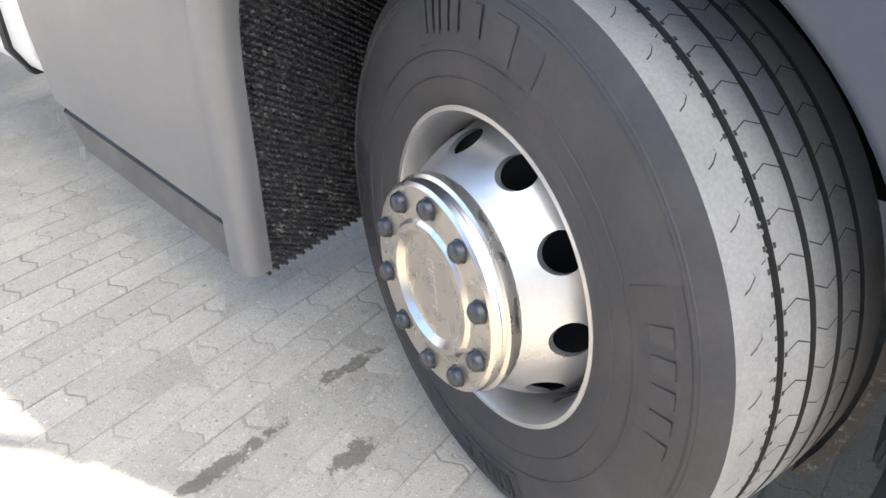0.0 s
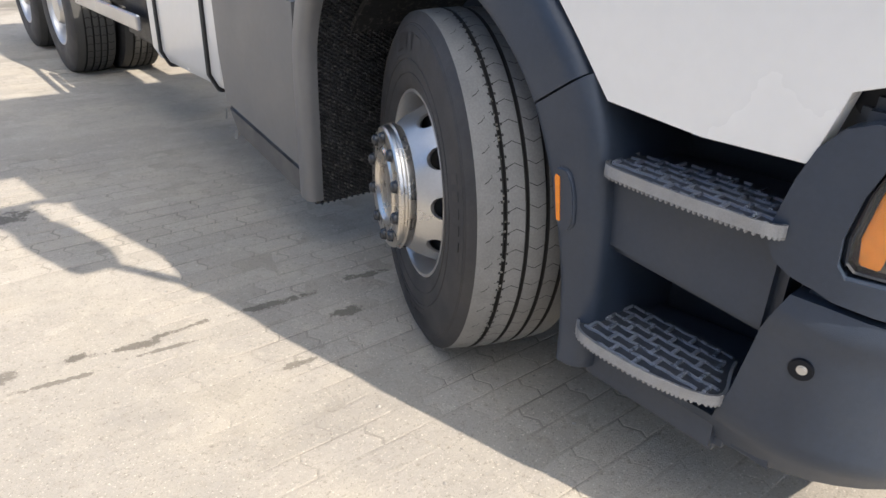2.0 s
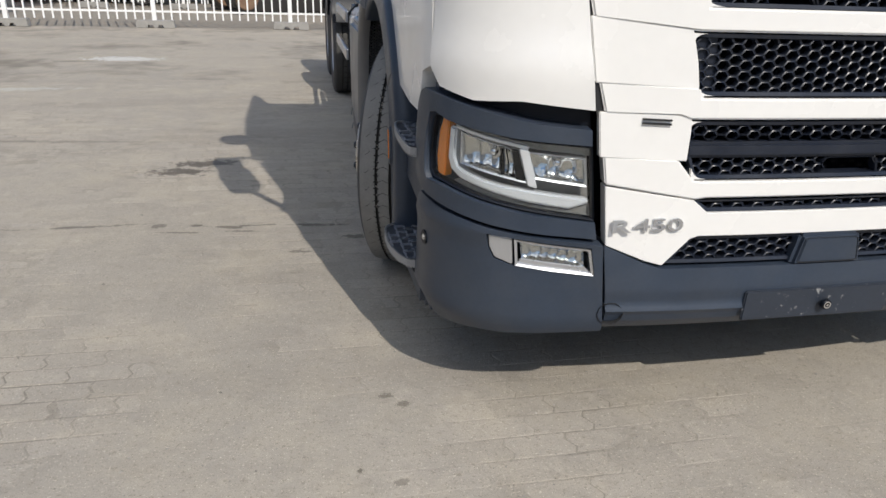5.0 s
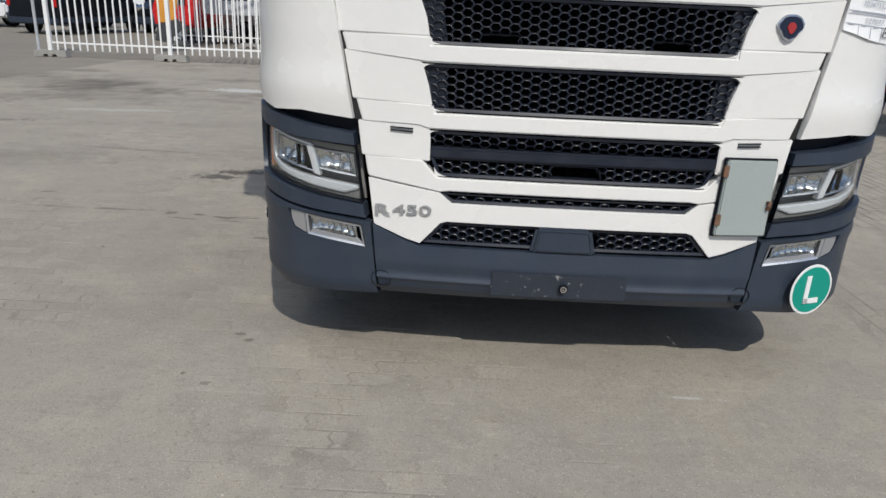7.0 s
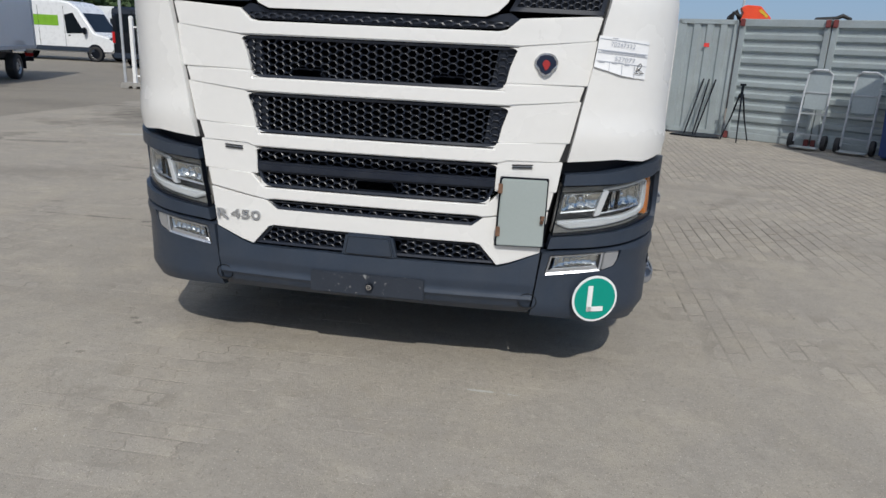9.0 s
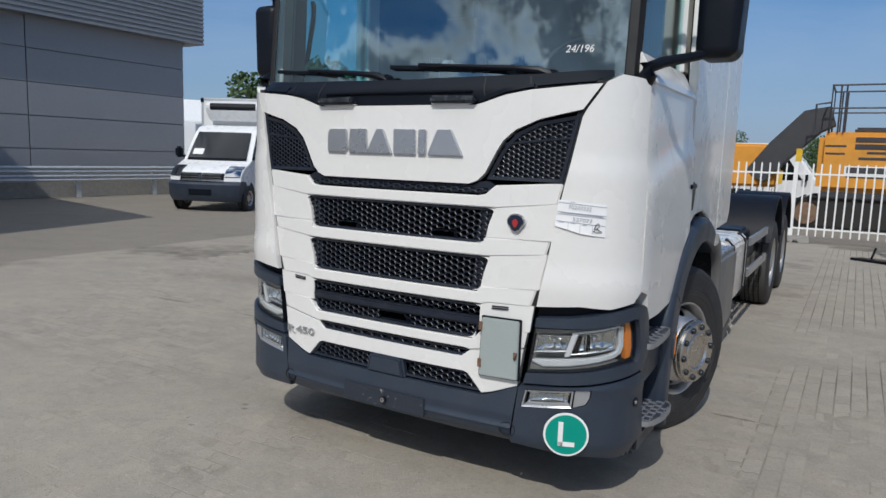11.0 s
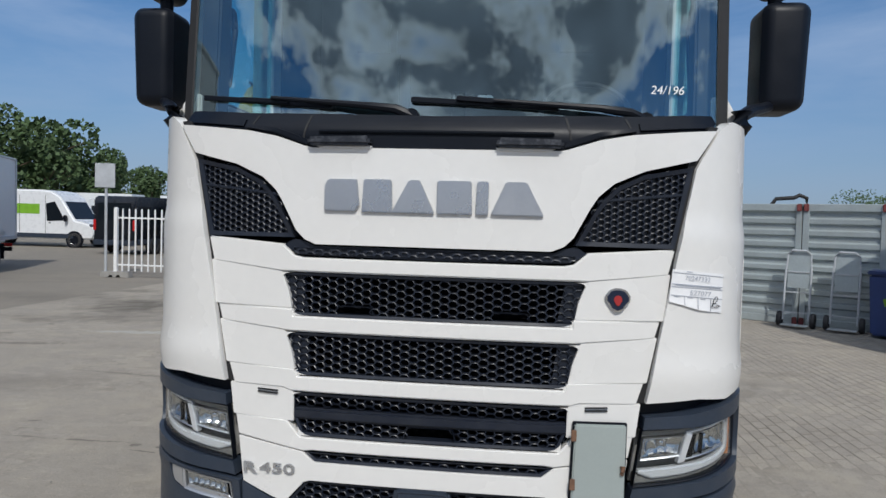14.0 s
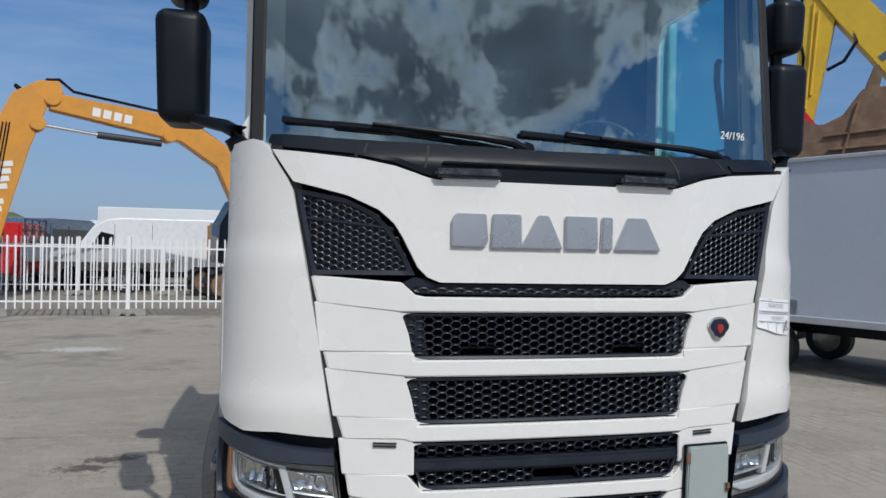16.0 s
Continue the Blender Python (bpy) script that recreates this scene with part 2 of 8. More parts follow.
SCUFFED = mat("scuffed_black_plastic", (0.016, 0.018, 0.024), 0.35, vary=0.2, scale=30, dirt=(0.24, 0.25, 0.27), dirt_amt=0.45, dirt_scale=38)


# ---------------------------------------------------------------- mesh tools
def part(name, bm, material, parent=None, label="", smooth=True, sharp=0.6):
    """Links a bmesh as one mesh object under its thing."""
    bmesh.ops.recalc_face_normals(bm, faces=bm.faces)
    me = bpy.data.meshes.new(name)
    for e in bm.edges:
        e.smooth = e.calc_face_angle(0.0) < sharp
    for f in bm.faces:
        f.smooth = smooth
    bm.to_mesh(me)
    bm.free()
    for mm in (material if isinstance(material, (list, tuple)) else [material]):
        me.materials.append(mm)
    ob = new(name, me)
    if parent:
        ob.parent = parent
    if label:
        tagged(ob, label)
    return ob


def thing(name, label, category, m=None, group="", kind=""):
    """An Empty at the base of a thing."""
    ob = new(name)
    ob.empty_display_size = 0.2
    if m is not None:
        ob.matrix_basis = m
    return tagged(ob, label, category, group, kind)


def soften(bm, offset, segments=2, angle=0.6):
    es = [e for e in bm.edges if len(e.link_faces) == 2 and e.calc_face_angle(0.0) > angle]
    if es and offset > 0:
        bmesh.ops.bevel(bm, geom=es, offset=offset, segments=segments, affect="EDGES", clamp_overlap=True)


def box(bm, size, at, turn=None, bev=0.0, mi=0):
    """Adds a softened box."""
    t = bmesh.new()
    bmesh.ops.create_cube(t, size=1.0)
    bmesh.ops.scale(t, vec=size, verts=t.verts)
    if bev:
        soften(t, bev, 2)
    m = Matrix.Translation(at)
    if turn is not None:
        m = m @ (turn if isinstance(turn, Matrix) else Euler([radians(a) for a in turn]).to_matrix().to_4x4())
    merge(bm, t, m, mi)


def merge(bm, t, m=None, mi=0):
    """Copies the bmesh t into bm."""
    if m is not None:
        bmesh.ops.transform(t, matrix=m, verts=t.verts)
    vs = {v: bm.verts.new(v.co) for v in t.verts}
    for f in t.faces:
        try:
            nf = bm.faces.new([vs[v] for v in f.verts])
            nf.material_index = mi or f.material_index
        except ValueError:
            pass
    t.free()


def cyl(bm, r, h, m, seg=20, bev=0.0, r2=None, mi=0):
    """Adds a softened cylinder or cone along the z of m."""
    t = bmesh.new()
    bmesh.ops.create_cone(t, cap_ends=True, segments=seg, radius1=r, radius2=r if r2 is None else r2, depth=h)
    if bev:
        soften(t, bev, 2, 0.9)
    merge(bm, t, m, mi)


def ball(bm, r, m, mi=0, u=16, v=10):
    t = bmesh.new()
    bmesh.ops.create_uvsphere(t, u_segments=u, v_segments=v, radius=r)
    merge(bm, t, m, mi)


def tube(bm, pts, r, seg=8, mi=0):
    """Adds a round bar through the points."""
    pts = [Vector(p) for p in pts]
    rings = []
    for i, p in enumerate(pts):
        d = (pts[min(i + 1, len(pts) - 1)] - pts[max(i - 1, 0)]).normalized()
        q = d.to_track_quat("Z", "Y")
        rr = r[i] if isinstance(r, (list, tuple)) else r
        rings.append([bm.verts.new(p + q @ Vector((rr * math.cos(k * 2 * math.pi / seg), rr * math.sin(k * 2 * math.pi / seg), 0))) for k in range(seg)])
    for a, b in zip(rings, rings[1:]):
        for k in range(seg):
            bm.faces.new((a[k], a[(k + 1) % seg], b[(k + 1) % seg], b[k])).material_index = mi
    for ring in (rings[0], rings[-1]):
        bm.faces.new(ring).material_index = mi


def bar(bm, a, b, w, h, up=(0, 0, 1), bev=0.0, mi=0):
    """Adds a square bar from a to b."""
    a, b = Vector(a), Vector(b)
    d = b - a
    x = d.normalized()
    y = Vector(up).cross(x)
    y = y.normalized() if y.length > 1e-4 else Vector((0, 1, 0))
    z = x.cross(y)
    m = Matrix((x, y, z)).transposed().to_4x4()
    m.translation = (a + b) / 2
    t = bmesh.new()
    bmesh.ops.create_cube(t, size=1.0)
    bmesh.ops.scale(t, vec=(d.length, w, h), verts=t.verts)
    if bev:
        soften(t, bev, 1)
    merge(bm, t, m, mi)


def revolve(bm, profile, seg=48, m=None, mi=0, closed=False):
    """Adds a lathe shape: (radius, height) points turned about z."""
    rings = []
    for k in range(seg):
        c, s = math.cos(2 * math.pi * k / seg), math.sin(2 * math.pi * k / seg)
        rings.append([bm.verts.new((m @ Vector((r * c, r * s, h))) if m is not None else (r * c, r * s, h)) for r, h in profile])
    n = len(profile)
    for k in range(seg):
        a, b = rings[k], rings[(k + 1) % seg]
        for i in range(n if closed else n - 1):
            j = (i + 1) % n
            bm.faces.new((a[i], b[i], b[j], a[j])).material_index = mi


def prism(bm, outline, plane, lo, hi, bev=0.0, mi=0, seg=2):
    """Adds an outline (list of 2D points) pushed from lo to hi along the axis that plane names."""
    t = bmesh.new()
    put = {"x": lambda p, d: (d, p[0], p[1]), "y": lambda p, d: (p[0], d, p[1]), "z": lambda p, d: (p[0], p[1], d)}[plane]
    a = [t.verts.new(put(p, lo)) for p in outline]
    b = [t.verts.new(put(p, hi)) for p in outline]
    t.faces.new(a)
    t.faces.new(list(reversed(b)))
    for i in range(len(a)):
        j = (i + 1) % len(a)
        t.faces.new((a[i], b[i], b[j], a[j]))
    if bev:
        bmesh.ops.recalc_face_normals(t, faces=t.faces)
        soften(t, bev, seg)
    merge(bm, t, None, mi)


# the line of the cab's front and flanks as seen from above: distance along it from the middle -> place
def _front_line():
    pts = [(0.9 * i / 30, -0.04 + 0.06 * (i / 30) ** 2.5) for i in range(31)]
    for i in range(1, 25):
        a = math.asin(0.05 / 0.35) + (math.pi / 2 - math.asin(0.05 / 0.35)) * i / 24
        pts.append((0.85 + 0.35 * math.sin(a), 0.35 - 0.33 * math.cos(a)))
    pts += [(1.2, 0.35 + 0.1 * i) for i in range(1, 20)]
    run, s = [0.0], 0.0
    for p, q in zip(pts, pts[1:]):
        s += math.hypot(q[0] - p[0], q[1] - p[1])
        run.append(s)
    return np.array(run), np.array(pts)


RUN, LINE = _front_line()


def sx(x):
    """Distance along the line at which it passes the width x."""
    return math.copysign(float(np.interp(abs(x), LINE[:56, 0], RUN[:56])), x)


def sy(y, side):
    """Distance along the line at depth y on a flank."""
    return side * float(np.interp(y, LINE[31:, 1], RUN[31:]))


def on_line(s, out=0.0):
    """Place on the line at distance s, pushed outwards."""
    a = abs(s)
    x, y = float(np.interp(a, RUN, LINE[:, 0])), float(np.interp(a, RUN, LINE[:, 1]))
    x1, y1 = float(np.interp(a + 0.01, RUN, LINE[:, 0])), float(np.interp(a + 0.01, RUN, LINE[:, 1]))
    x0, y0 = float(np.interp(max(a - 0.01, 0), RUN, LINE[:, 0])), float(np.interp(max(a - 0.01, 0), RUN, LINE[:, 1]))
    dx, dy = x1 - x0, y1 - y0
    if a < 0.01:
        dx, dy = 1.0, 0.0
    n = math.hypot(dx, dy)
    x, y = x + out * dy / n, y - out * dx / n
    return (x if s >= 0 else -x), y


def skin(outline, out=0.0, thick=0.02, bev=0.004, step=0.05, zstep=0.0, shape=None, hole=None):
    """A panel that follows the front line. outline: (distance, z), counter-clockwise from the front. shape(s, z): extra push outwards."""
    bm = bmesh.new()
    bm.faces.new([bm.verts.new((s, 0, z)) for s, z in outline])
    lo, hi = min(p[0] for p in outline), max(p[0] for p in outline)
    k = math.ceil(lo / step)
    while k * step < hi:
        bmesh.ops.bisect_plane(bm, geom=bm.verts[:] + bm.edges[:] + bm.faces[:], plane_co=(k * step, 0, 0), plane_no=(1, 0, 0), dist=1e-5)
        k += 1
    if zstep:
        zlo, zhi = min(p[1] for p in outline), max(p[1] for p in outline)
        k = math.ceil(zlo / zstep)
        while k * zstep < zhi:
            bmesh.ops.bisect_plane(bm, geom=bm.verts[:] + bm.edges[:] + bm.faces[:], plane_co=(0, 0, k * zstep), plane_no=(0, 0, 1), dist=1e-5)
            k += 1
    if hole:                                     # a convex opening through the panel
        for (s0, z0), (s1, z1) in zip(hole, hole[1:] + hole[:1]):
            bmesh.ops.bisect_plane(bm, geom=bm.verts[:] + bm.edges[:] + bm.faces[:], plane_co=(s0, 0, z0), plane_no=(z1 - z0, 0, s0 - s1), dist=1e-5)
        gone = [f for f in bm.faces if inside((f.calc_center_median().x, f.calc_center_median().z), hole)]
        bmesh.ops.delete(bm, geom=gone, context="FACES")
    bm.verts.index_update()
    front = list(bm.faces)
    back = {}
    for v in list(bm.verts):
        s, z = v.co.x, v.co.z
        o = out + (shape(s, z) if shape else 0.0)
        x, y = on_line(s, o)
        xb, yb = on_line(s, o - thick)
        back[v] = bm.verts.new((xb, yb, z))
        v.co = (x, y, z)
    rim = [e for e in bm.edges if len(e.link_faces) == 1]
    rims = [(e.link_loops[0].vert, e.link_loops[0].link_loop_next.vert) for e in rim]
    for f in front:
        bm.faces.new([back[v] for v in reversed(f.verts)])
    for a, b in rims:
        bm.faces.new((b, a, back[a], back[b]))
    bmesh.ops.recalc_face_normals(bm, faces=bm.faces)
    soften(bm, bev, 2, 0.7)
    return bm


def inset(poly, w):
    """A convex outline moved inwards by w."""
    n, res = len(poly), []
    for i in range(n):
        p0, p1, p2 = (Vector((*poly[j % n], 0)) for j in (i - 1, i, i + 1))
        d1, d2 = (p1 - p0).normalized(), (p2 - p1).normalized()
        n1, n2 = Vector((-d1.y, d1.x, 0)), Vector((-d2.y, d2.x, 0))
        k = max(0.35, 1 + n1.dot(n2))
        q = p1 + (n1 + n2) * (w / k)
        res.append((q.x, q.y))
    return res


def inside(p, poly):
    c, n = False, len(poly)
    for i in range(n):
        (x1, y1), (x2, y2) = poly[i], poly[i - 1]
        if (y1 > p[1]) != (y2 > p[1]) and p[0] < (x2 - x1) * (p[1] - y1) / (y2 - y1) + x1:
            c = not c
    return c


def ring(bm, poly, w, out, depth, mi=0):
    """A frame of width w that follows an outline on the front line."""
    def dense(pl):
        res = []
        for i, p in enumerate(pl):
            q = pl[(i + 1) % len(pl)]
            res += [(p[0] + (q[0] - p[0]) * k / 8, p[1] + (q[1] - p[1]) * k / 8) for k in range(8)]
        return res
    a, b = dense(poly), dense(inset(poly, w))
    loops = []
    for pl, o in ((a, out - depth), (a, out), (b, out - 0.004), (b, out - depth)):
        loops.append([bm.verts.new((*on_line(s, o), z)) for s, z in pl])
    n = len(a)
    for la, lb in zip(loops, loops[1:]):
        for i in range(n):
            bm.faces.new((la[i], la[(i + 1) % n], lb[(i + 1) % n], lb[i])).material_index = mi


def honeycomb(bm, poly, cell=0.046, height=0.036, bar_w=0.005, out=-0.012, depth=0.022, keep_out=()):
    """Hexagonal grille bars inside an outline, following the front line."""
    lo, hi = min(p[0] for p in poly), max(p[0] for p in poly)
    zl, zh = min(p[1] for p in poly), max(p[1] for p in poly)
    dx, dz = cell * 0.75, height
    edge = inset(poly, -0.010)
    for i in range(int((hi - lo) / dx) + 2):
        for j in range(int((zh - zl) / dz) + 2):
            cx, cz = lo + i * dx, zl + j * dz + (dz / 2 if i % 2 else 0)
            if not inside((cx, cz), edge) or any(inside((cx, cz), k) for k in keep_out):
                continue
            hexa = [(cell / 2, 0), (cell / 4, height / 2), (-cell / 4, height / 2), (-cell / 2, 0), (-cell / 4, -height / 2), (cell / 4, -height / 2)]
            k = 1 - 2 * bar_w / height
            lim = lambda p: (min(max(p[0], lo), hi), min(max(p[1], zl), zh))
            outer = [lim((cx + a, cz + b)) for a, b in hexa]
            inner = [lim((cx + a * k, cz + b * k)) for a, b in hexa]
            lo_, li, lb = ([bm.verts.new((*on_line(s, o), z)) for s, z in pl] for pl, o in ((outer, out - 0.002), (inner, out), (inner, out - depth)))
            for q in range(6):
                r = (q + 1) % 6
                bm.faces.new((lo_[q], lo_[r], li[r], li[q]))
                bm.faces.new((li[q], li[r], lb[r], lb[q]))


# ---------------------------------------------------------------- the yard
STAINS = [  # centre x, y, half length, half width, turn in degrees, darkening
    (-1.12, 1.925, 0.135, 0.030, -6, 0.75), (-1.53, 1.935, 0.20, 0.024, -5, 0.75), (-1.82, 1.955, 0.10, 0.020, 0, 0.7), (-2.00, 1.945, 0.085, 0.026, -14, 0.7), (-1.90, 1.868, 0.16, 0.014, -7, 0.6),
    (-2.165, 1.98, 0.07, 0.030, -14, 0.75), (-2.25, 1.885, 0.16, 0.016, -8, 0.6), (-2.34, 1.985, 0.08, 0.045, 0, 0.6), (-1.335, 1.735, 0.10, 0.038, -14, 0.75), (-1.60, 1.548, 0.10, 0.018, -3, 0.6),
    (-2.75, 2.02, 0.36, 0.020, 2, 0.6), (-3.22, 2.02, 0.20, 0.020, 0, 0.5), (-2.26, 3.26, 0.30, 0.15, 12, 0.85), (-2.41, 3.08, 0.28, 0.13, 0, 0.85), (-3.42, 2.38, 0.06, 0.020, 20, 0.5), (1.47, 1.93, 0.26, 0.024, 0, 0.6),
    (-1.33, 0.232, 0.034, 0.026, 0, 0.6), (-1.28, 0.175, 0.030, 0.018, 0, 0.55), (-1.45, -0.130, 0.020, 0.013, 40, 0.75), (-1.34, -0.20, 0.026, 0.018, 30, 0.45), (-5.83, 5.25, 0.8, 0.12, 12, 0.5), (-4.60, 8.75, 0.35, 0.10, 0, 0.5),
    (-2.7, 7.2, 0.4, 0.08, 0, 0.4), (-3.4, 4.0, 0.9, 0.05, -4, 0.4), (0.6, -0.9, 0.5, 0.16, 20, 0.14), (-1.0, -0.6, 0.35, 0.14, -30, 0.12), (2.6, 4.6, 0.8, 0.10, 60, 0.25), (-4.4, 2.0, 0.5, 0.04, 5, 0.5), (-4.5, 3.4, 1.8, 0.35, 12, 0.18), (-6.2, 7.4, 2.2, 0.5, 4, 0.2), (3.3, 5.7, 0.5, 0.2, 20, 0.2), (-8.5, 9.5, 3.5, 0.8, -8, 0.2),
]


def yard_material(name, color, tint):
    """Dusty paving: grey-beige dust with pale drifts, sandy patches, grit specks and dark wet stains, all laid out in yard coordinates."""
    m = bpy.data.materials.new(name)
    m.use_nodes = True
    n, l = m.node_tree.nodes, m.node_tree.links
    bs = n["Principled BSDF"]
    pos = n.new("ShaderNodeNewGeometry").outputs["Position"]

    def noise(scale, detail=5, rough=0.55, stretch=None):
        t = n.new("ShaderNodeTexNoise")
        t.inputs["Scale"].default_value, t.inputs["Detail"].default_value, t.inputs["Roughness"].default_value = scale, detail, rough
        if stretch:
            mp = n.new("ShaderNodeMapping")
            mp.inputs["Scale"].default_value = stretch
            l.new(pos, mp.inputs["Vector"])
            l.new(mp.outputs["Vector"], t.inputs["Vector"])
        else:
            l.new(pos, t.inputs["Vector"])
        return t.outputs["Fac"]

    def remap(v, a, b, c, d):
        r = n.new("ShaderNodeMapRange")
        for k, x in zip(("From Min", "From Max", "To Min", "To Max"), (a, b, c, d)):
            r.inputs[k].default_value = x
        l.new(v, r.inputs["Value"])
        return r.outputs["Result"]

    def blend(fac, a, b):
        x = n.new("ShaderNodeMix")
        x.data_type = "RGBA"
        l.new(fac, x.inputs[0])
        for s, v in ((x.inputs[6], a), (x.inputs[7], b)):
            if isinstance(v, tuple):
                s.default_value = (*v, 1)
            else:
                l.new(v, s)
        return x.outputs[2]

    def calc(op, a, b):
        x = n.new("ShaderNodeMath")
        x.operation = op
        for s, v in zip(x.inputs, (a, b)):
            if isinstance(v, (int, float)):
                s.default_value = v
            else:
                l.new(v, s)
        return x.outputs[0]

    c = color
    col = blend(remap(noise(0.5, 6, 0.6), 0.40, 0.66, 0, 0.75), c, (c[0] * 0.84, c[1] * 0.85, c[2] * 0.88))
    col = blend(remap(noise(2.3, 8, 0.65), 0.46, 0.70, 0, 0.8), col, (c[0] * 1.12, c[1] * 1.10, c[2] * 1.04))
    col = blend(remap(noise(0.8, 9, 0.7, (0.35, 2.2, 1)), 0.52, 0.72, 0, 0.40), col, (c[0] * 0.72, c[1] * 0.72, c[2] * 0.73))
    # curved sweeps left by turning wheels
    arc = n.new("ShaderNodeVectorMath")
    arc.operation = "DISTANCE"
    arc.inputs[1].default_value = (-1.5, -7.5, 0)
    l.new(pos, arc.inputs[0])
    sweep = n.new("ShaderNodeTexNoise")
    sweep.noise_dimensions = "1D"
    sweep.inputs["Scale"].default_value, sweep.inputs["Detail"].default_value, sweep.inputs["Roughness"].default_value = 1.1, 7, 0.62
    l.new(calc("ADD", arc.outputs["Value"], calc("MULTIPLY", noise(0.35, 2), 1.6)), sweep.inputs["W"])
    col = blend(calc("MULTIPLY", remap(sweep.outputs["Fac"], 0.50, 0.66, 0, 0.50), remap(noise(0.6, 4), 0.40, 0.60, 0, 1)), col, (c[0] * 0.70, c[1] * 0.70, c[2] * 0.72))
    # blotches of damp and rubbed-in dirt, a hand's width to a finger's width
    col = blend(remap(noise(7, 8, 0.7), 0.50, 0.68, 0, 0.45), col, (c[0] * 0.74, c[1] * 0.75, c[2] * 0.78))
    col = blend(remap(noise(19, 8, 0.72), 0.53, 0.70, 0, 0.50), col, (c[0] * 0.70, c[1] * 0.69, c[2] * 0.68))
    col = blend(remap(noise(13, 8, 0.75, (1, 1, 3)), 0.55, 0.68, 0, 0.60), col, (c[0] * 1.22, c[1] * 1.21, c[2] * 1.18))
    col = blend(remap(noise(55, 4, 0.7), 0.58, 0.65, 0, 0.55), col, (c[0] * 0.52, c[1] * 0.50, c[2] * 0.47))
    col = blend(remap(noise(260, 2, 0.6), 0.50, 0.66, 0, 0.42), col, (c[0] * 0.66, c[1] * 0.65, c[2] * 0.63))
    col = blend(remap(noise(150, 2, 0.5), 0.64, 0.70, 0, 0.65), col, (c[0] * 0.42, c[1] * 0.41, c[2] * 0.39))
    col = blend(remap(noise(120, 2, 0.5), 0.63, 0.70, 0, 0.6), col, (c[0] * 1.6, c[1] * 1.6, c[2] * 1.55))
    if tint:
        info = n.new("ShaderNodeObjectInfo").outputs["Random"]
        isl = n.new("ShaderNodeNewGeometry").outputs["Random Per Island"]
        h = n.new("ShaderNodeHueSaturation")
        l.new(remap(calc("FRACT", calc("ADD", info, isl), 0.0), 0, 1, 1 - tint, 1 + tint), h.inputs["Value"])
        l.new(col, h.inputs["Color"])
        col = h.outputs["Color"]
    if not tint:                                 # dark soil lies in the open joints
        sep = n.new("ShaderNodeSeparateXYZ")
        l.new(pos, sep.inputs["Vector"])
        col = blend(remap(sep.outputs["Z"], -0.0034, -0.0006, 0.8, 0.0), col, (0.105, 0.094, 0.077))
    edge = remap(noise(9, 9, 0.8), 0.25, 0.75, -1.25, 1.25)
    wet = None
    for x, y, rx, ry, a, k in STAINS:
        mp = n.new("ShaderNodeMapping")
        mp.vector_type = "TEXTURE"
        mp.inputs["Location"].default_value, mp.inputs["Rotation"].default_value, mp.inputs["Scale"].default_value = (x, y, 0), (0, 0, radians(a)), (rx, ry, 1)
        l.new(pos, mp.inputs["Vector"])
        ln = n.new("ShaderNodeVectorMath")
        ln.operation = "LENGTH"
        l.new(mp.outputs["Vector"], ln.inputs[0])
        s = remap(calc("ADD", ln.outputs["Value"], edge), 0.50, 0.72, k, 0.0)
        wet = s if wet is None else calc("MAXIMUM", wet, s)
    col = blend(wet, col, (0.075, 0.062, 0.046))
    pale = None
    for x, y, rx, ry, a, k in ((-4.02, 9.05, 0.55, 0.26, 0, 0.95), (-4.8, 6.4, 0.9, 0.14, 8, 0.4), (0.25, -1.3, 0.16, 0.02, 0, 0.5), (0.55, -0.12, 0.12, 0.012, 0, 0.6)):
        mp = n.new("ShaderNodeMapping")
        mp.vector_type = "TEXTURE"
        mp.inputs["Location"].default_value, mp.inputs["Rotation"].default_value, mp.inputs["Scale"].default_value = (x, y, 0), (0, 0, radians(a)), (rx, ry, 1)
        l.new(pos, mp.inputs["Vector"])
        ln = n.new("ShaderNodeVectorMath")
        ln.operation = "LENGTH"
        l.new(mp.outputs["Vector"], ln.inputs[0])
        s = remap(calc("ADD", ln.outputs["Value"], edge), 0.55, 1.0, k, 0.0)
        pale = s if pale is None else calc("MAXIMUM", pale, s)
    col = blend(pale, col, (0.50, 0.49, 0.46))
    l.new(col, bs.inputs["Base Color"])
    l.new(remap(wet, 0, 1, 0.93, 0.55), bs.inputs["Roughness"])
    bs.inputs["Specular IOR Level"].default_value = 0.3
    bp = n.new("ShaderNodeBump")
    bp.inputs["Strength"].default_value, bp.inputs["Distance"].default_value = 0.75, 0.006
    l.new(calc("ADD", calc("MULTIPLY", noise(150, 4, 0.6), 0.6), noise(24, 7, 0.75)), bp.inputs["Height"])
    l.new(bp.outputs["Normal"], bs.inputs["Normal"])
    return m


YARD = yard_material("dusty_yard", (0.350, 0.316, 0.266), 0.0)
PAVER = yard_material("grey_concrete_paver", (0.355, 0.320, 0.270), 0.06)


